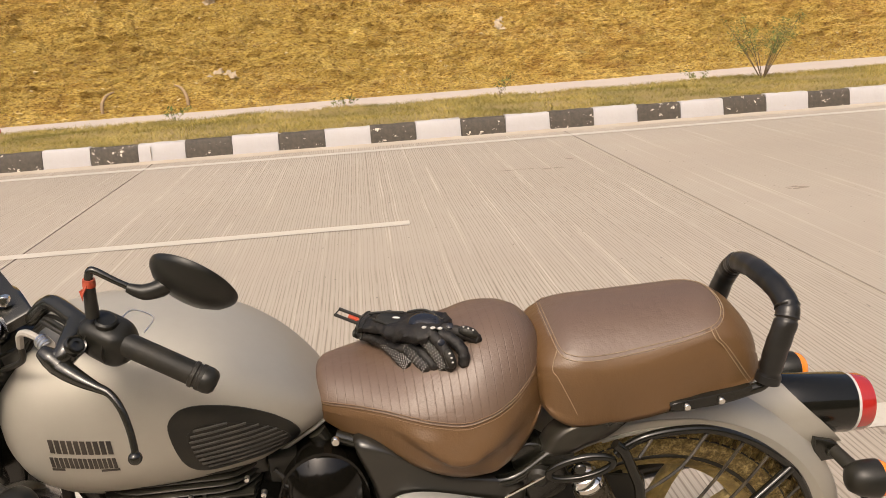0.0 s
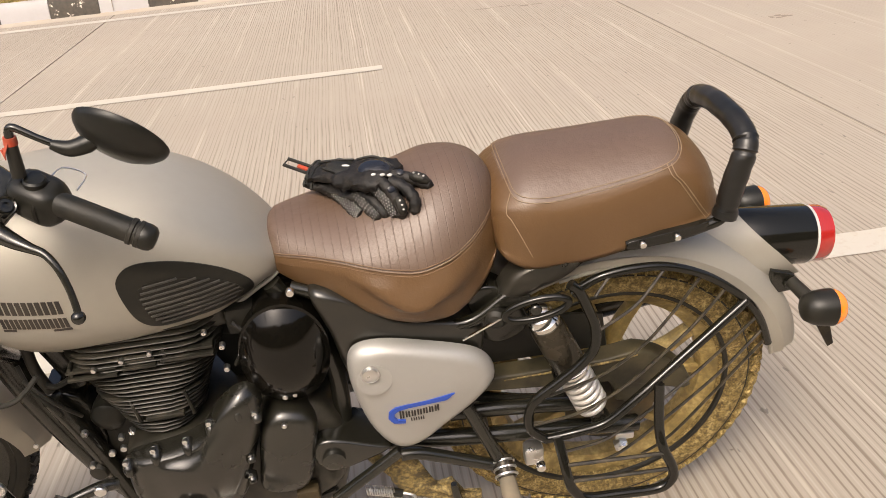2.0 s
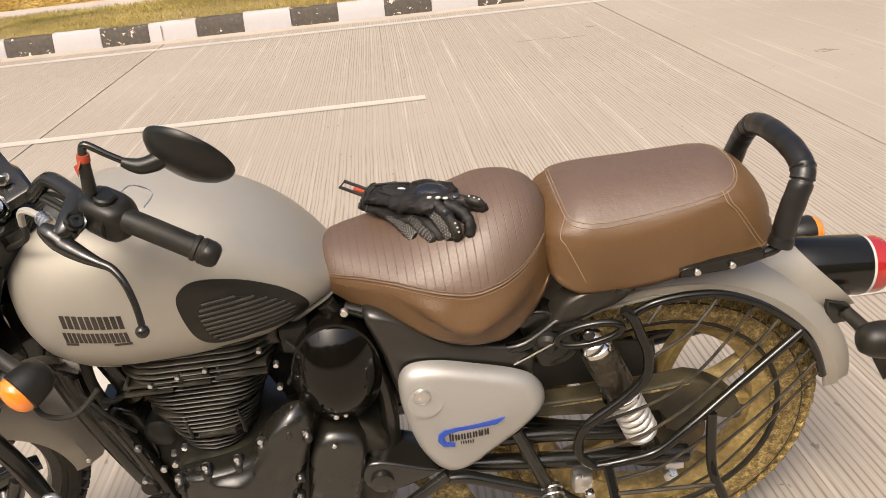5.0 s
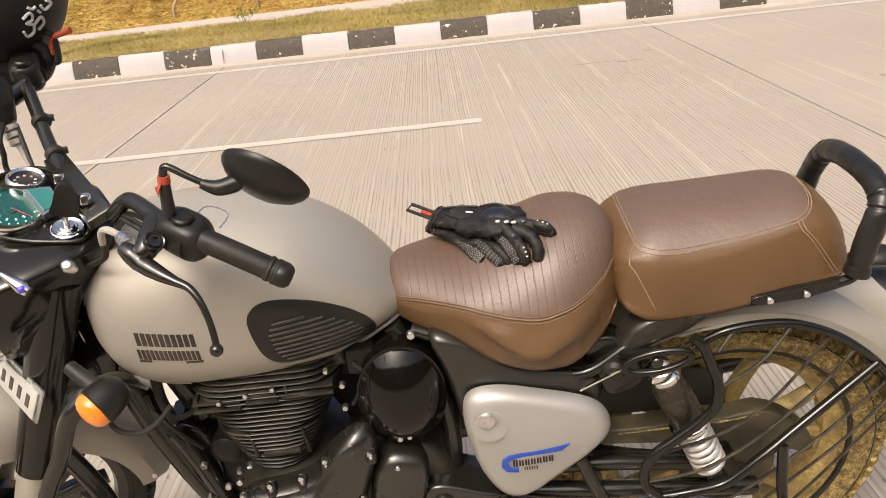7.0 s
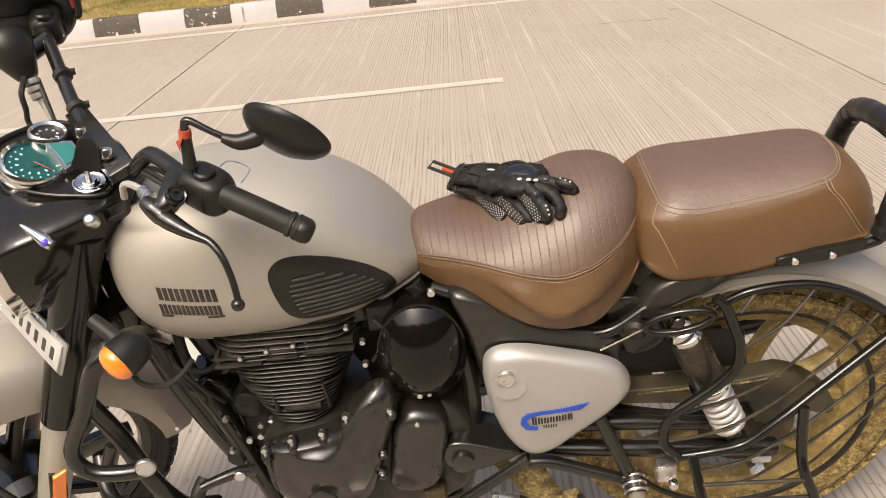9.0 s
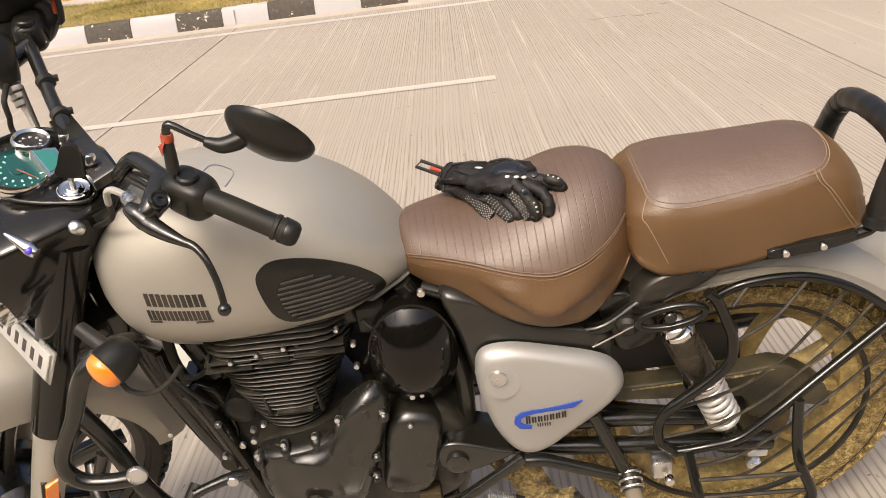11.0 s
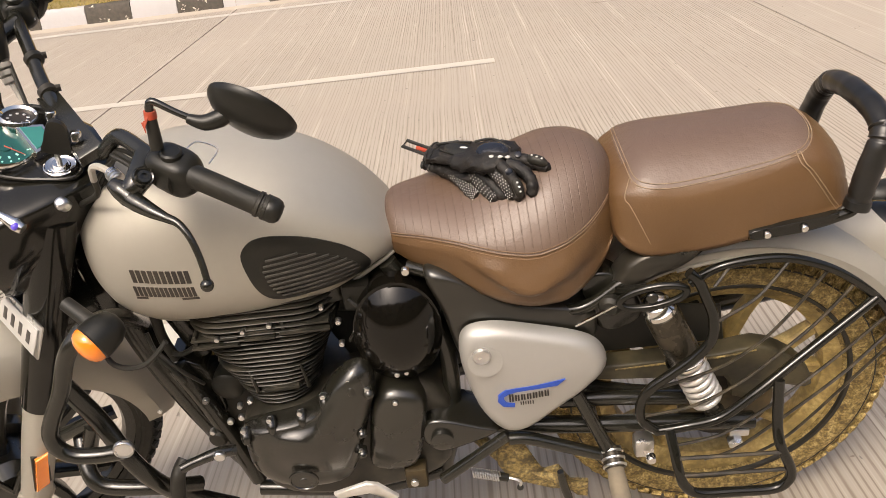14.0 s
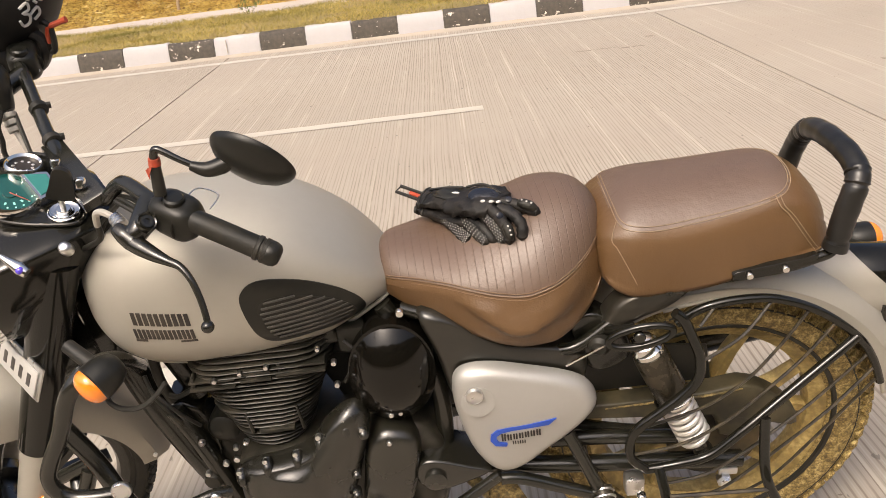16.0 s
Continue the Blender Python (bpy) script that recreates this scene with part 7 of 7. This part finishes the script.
def glove(name, label, centre, palm, fingers, dotted, armoured, seed):
    """A riding glove: a soft palm along its path, fingers along theirs, printed dots and knuckle armour."""
    c = Vector(centre)
    g = thing(name, label, "glove", BIKE_M @ Matrix.Translation(c + Vector((0, 0.004, -0.010))), "gloves on the saddle")
    rings = []
    path = smooth_path([Vector(q[:3]) - c for q in palm], 5)
    for i, q in enumerate(path):
        f = i / (len(path) - 1)
        hw, hh = (float(np.interp(f, np.linspace(0, 1, len(palm)), [p[k] for p in palm])) for k in (3, 4))
        d = (path[min(i + 1, len(path) - 1)] - path[max(i - 1, 0)]).normalized()
        side = d.cross(Vector((0, 0, 1))).normalized()
        up = side.cross(d)
        ring = []
        for a in np.linspace(0, 2 * math.pi, 24, endpoint=False):
            w = 1 + 0.22 * noise.noise((f * 11, a * 2.0, seed)) + 0.20 * noise.noise((f * 26, a * 3, seed + 3))
            ring.append(q + side * hw * w * math.copysign(abs(math.cos(a)) ** 0.8, math.cos(a)) + up * hh * w * math.copysign(abs(math.sin(a)) ** 0.8, math.sin(a)))
        rings.append(ring)
    part("palm", add_rings(bmesh.new(), rings), M_FABRIC, g, sharp=70)
    part("cuff_strap", tube([q * 1.0 for q in rings[2][:13]], 0.0028, 6, 2), M_RUBBER, g)
    part("cuff_strap", tube([q * 1.0 for q in rings[5][:13]], 0.0022, 6, 2), M_RUBBER, g)
    for k, pts in enumerate(fingers):
        pts = [Vector(q) - c for q in pts]
        run = smooth_path(pts, 6)
        run.append(run[-1] + (run[-1] - run[-2]).normalized() * 0.004)
        radii = [0.0100 - 0.0012 * (i / (len(run) - 1)) + 0.0009 * math.sin(i * 1.9 + k) for i in range(len(run) - 3)]
        fg = part("finger", tube(run, radii + [0.0086, 0.0062, 0.0018], 14, straight=True), M_FABRIC, g)
        if k in dotted:
            dots = bmesh.new()
            for i in range(1, len(run) - 2):
                d = (run[i + 1] - run[i - 1]).normalized()
                n0 = (NEAR - d * NEAR.dot(d)).normalized()
                for j in range(-2, 3):
                    n = Matrix.Rotation(0.42 * j + 0.21 * (i % 2), 3, d) @ n0
                    o = run[i] + n * 0.0099
                    ball(o, (0.0009, 0.0009, 0.0009), dots, 6)
            tagged(part("grip_dots", dots, M_STUD, fg), kind="stuff")
        if k in armoured:
            i = len(run) * 2 // 3
            d = (run[i + 1] - run[i - 1]).normalized()
            n = (NEAR + Vector((0, 0, 0.7)) - d * (NEAR + Vector((0, 0, 0.7))).dot(d)).normalized()
            pad_ = part("finger_pad", tube([run[i - 4] + n * 0.007, run[i - 2] + n * 0.0095, run[i + 1] + n * 0.0095, run[i + 3] + n * 0.006], [0.006, 0.0085, 0.008, 0.005], 10), M_RUBBER, fg)
            for j in (-3, -1, 1):
                part("stud", ball(run[i + j] + n * 0.0182, (0.0018, 0.0018, 0.0014), seg=8), M_STUD, pad_)
            i = len(run) // 4
            part("vent", lathe([(0.0055, 0.0), (0.0055, 0.002), (0.0035, 0.0030), (0.0, 0.0026)], run[i] + n * 0.0102, n, 14), M_ARMOUR, fg)
    return g, c


glove("riding_glove", "black riding glove with white-dotted fingers, lying under the other", (0.24, 0.0, 0.80),
                  [(0.182, 0.058, 0.812, 0.020, 0.009), (0.198, 0.044, 0.814, 0.024, 0.011), (0.222, 0.026, 0.816, 0.028, 0.011), (0.252, -0.008, 0.822, 0.034, 0.011), (0.278, -0.032, 0.825, 0.030, 0.010)],
                  [[(0.204, 0.030, 0.806), (0.218, 0.002, 0.814), (0.233, -0.030, 0.816), (0.246, -0.055, 0.810), (0.256, -0.066, 0.806)], [(0.235, 0.016, 0.818), (0.252, -0.030, 0.825), (0.267, -0.066, 0.821), (0.284, -0.088, 0.810)], [(0.258, -0.030, 0.828), (0.278, -0.066, 0.828), (0.297, -0.090, 0.812)], [(0.272, -0.030, 0.828), (0.300, -0.066, 0.826), (0.318, -0.084, 0.816)]], (0, 1), (), 3)
over, oc = glove("riding_glove", "black riding glove with blue-black knuckle armour, lying over the other", (0.27, -0.01, 0.835),
                 [(0.186, 0.050, 0.830, 0.026, 0.010), (0.202, 0.042, 0.834, 0.028, 0.011), (0.232, 0.020, 0.840, 0.033, 0.012), (0.264, -0.010, 0.846, 0.042, 0.016), (0.292, -0.034, 0.855, 0.044, 0.016), (0.308, -0.048, 0.853, 0.036, 0.012)],
                 [[(0.304, -0.040, 0.856), (0.328, -0.052, 0.856), (0.350, -0.064, 0.852), (0.368, -0.072, 0.846)], [(0.308, -0.062, 0.856), (0.329, -0.080, 0.851), (0.339, -0.095, 0.838), (0.337, -0.102, 0.820)], [(0.293, -0.060, 0.858), (0.307, -0.080, 0.848), (0.316, -0.094, 0.832), (0.318, -0.102, 0.815)], [(0.272, -0.042, 0.850), (0.288, -0.066, 0.844), (0.300, -0.085, 0.831), (0.309, -0.097, 0.816)]], (3,), (0, 2), 11)
part("knuckle_guard", moved(ball((0, 0, 0), (0.028, 0.021, 0.013)), Matrix.Translation(Vector((0.286, -0.032, 0.863)) - oc) @ Matrix.Rotation(radians(-22), 4, "Z") @ Matrix.Rotation(radians(12), 4, "X")), M_ARMOUR, over, "blue-black knuckle shell")
part("back_panel", moved(ball((0, 0, 0), (0.036, 0.020, 0.009)), Matrix.Translation(Vector((0.240, 0.008, 0.850)) - oc) @ Matrix.Rotation(radians(-42), 4, "Z")), M_RUBBER, over)
part("badge", moved(ball((0, 0, 0), (0.007, 0.003, 0.002)), Matrix.Translation(Vector((0.243, 0.003, 0.858)) - oc) @ Matrix.Rotation(radians(-20), 4, "Z")), M_STUD, over)
for q in ((0.284, -0.055, 0.868), (0.297, -0.061, 0.869), (0.308, -0.063, 0.868)):
    part("vent", ball(Vector(q) - oc, (0.0042, 0.0030, 0.0024), seg=10), M_STUD, over)
for q0, q1, q2 in (((0.205, 0.020, 0.851), (0.232, -0.010, 0.853), (0.262, -0.040, 0.857)), ((0.262, -0.040, 0.857), (0.285, -0.055, 0.866), (0.312, -0.060, 0.865)), ((0.200, 0.045, 0.848), (0.228, 0.030, 0.856), (0.256, 0.016, 0.860)), ((0.262, 0.010, 0.863), (0.290, -0.006, 0.872), (0.316, -0.032, 0.866))):
    part("piping", tube([Vector(q) - oc for q in (q0, q1, q2)], 0.0022, 6), M_RUBBER, over)
# the pull tab is a flat loop with a red end
TA, TB = Vector((0.146, 0.074, 0.842)) - oc, Vector((0.186, 0.040, 0.838)) - oc
tw = (TB - TA).normalized().cross(Vector((0.2, -0.6, 0.77))).normalized() * 0.0068
part("pull_tab", tube([TA + tw, TB + tw, TB - tw, TA - tw], 0.0030, 8, 1, True), M_RUBBER, over, "black looped pull tab")
part("tab_stripe", tube([TA.lerp(TB, 0.50), TA.lerp(TB, 0.98)], 0.0036, 8, straight=True), M_CORD, over, "red tab stripe")

# ---- helmet hung over the right bar ----
helmet = thing("helmet", "matt black helmet with a pale painted symbol hung on the handlebar", "helmet", BIKE_M @ pose(-0.572, 0.36, 1.205, 0, 0, -20))
rings = []
for k in range(17):
    a = radians(-66 + 154 * k / 16)
    rings.append([Vector((0.156 * math.cos(a) * math.cos(b), 0.134 * math.cos(a) * math.sin(b), 0.142 * math.sin(a))) for b in np.linspace(0, 2 * math.pi, 40, endpoint=False)])
part("shell", add_rings(bmesh.new(), rings), M_HELMET, helmet, sharp=60)
part("edge_trim", tube([(0.056 * math.cos(b), 0.051 * math.sin(b), -0.116) for b in np.linspace(0, 2 * math.pi, 24, endpoint=False)], 0.007, 8, 2, True), M_RUBBER, helmet)
part("liner", ball((0.0, 0.0, -0.125), (0.100, 0.088, 0.050)), M_FABRIC, helmet, "dark padded liner")
part("vent", tube([(-0.02, -0.112, 0.055), (0.02, -0.112, 0.055), (0.06, -0.10, 0.05)], 0.010, 8), M_RUBBER, helmet)


def on_shell(b, a, lift=0.001):
    """A place on the helmet by its bearing and height, in degrees."""
    b, a = radians(b), radians(a)
    return Vector(((0.156 + lift) * math.cos(a) * math.cos(b), (0.134 + lift) * math.cos(a) * math.sin(b), (0.142 + lift) * math.sin(a)))


for stroke in ([(-27, -15), (-21, -12), (-20, -17), (-25, -19), (-20, -21), (-20, -27), (-25, -29), (-28, -24)], [(-19, -21), (-13, -17), (-11, -22), (-16, -26)], [(-12, -9), (-9, -13), (-2, -10), (-7, -7)], [(-22, -8), (-19, -10), (-16, -9)], [(-15, -12), (-13, -14)]):
    part("symbol_stroke", tube([on_shell(*q) for q in stroke], 0.0026, 6, 4), M_STUD, helmet, "pale painted symbol")
part("chin_strap", tube([(0.100, -0.03, -0.085), (0.118, -0.02, -0.100), (0.120, -0.018, -0.125), (0.095, -0.01, -0.150), (0.070, 0.0, -0.165)], [0.010, 0.012, 0.012, 0.012, 0.010], 8), M_FABRIC, helmet)
part("buckle", tube([(0.130, -0.016, -0.072), (0.143, -0.012, -0.085), (0.138, -0.014, -0.125), (0.122, -0.018, -0.120), (0.118, -0.018, -0.085)], 0.0055, 8, 5, True), M_RUBBER, helmet)
part("buckle_clip", tube([(0.132, -0.016, -0.112), (0.136, -0.014, -0.092), (0.144, -0.012, -0.082), (0.160, -0.006, -0.077), (0.174, -0.002, -0.073)], [0.004, 0.005, 0.0055, 0.005, 0.006], 8), M_CORD, helmet, "red release clip")
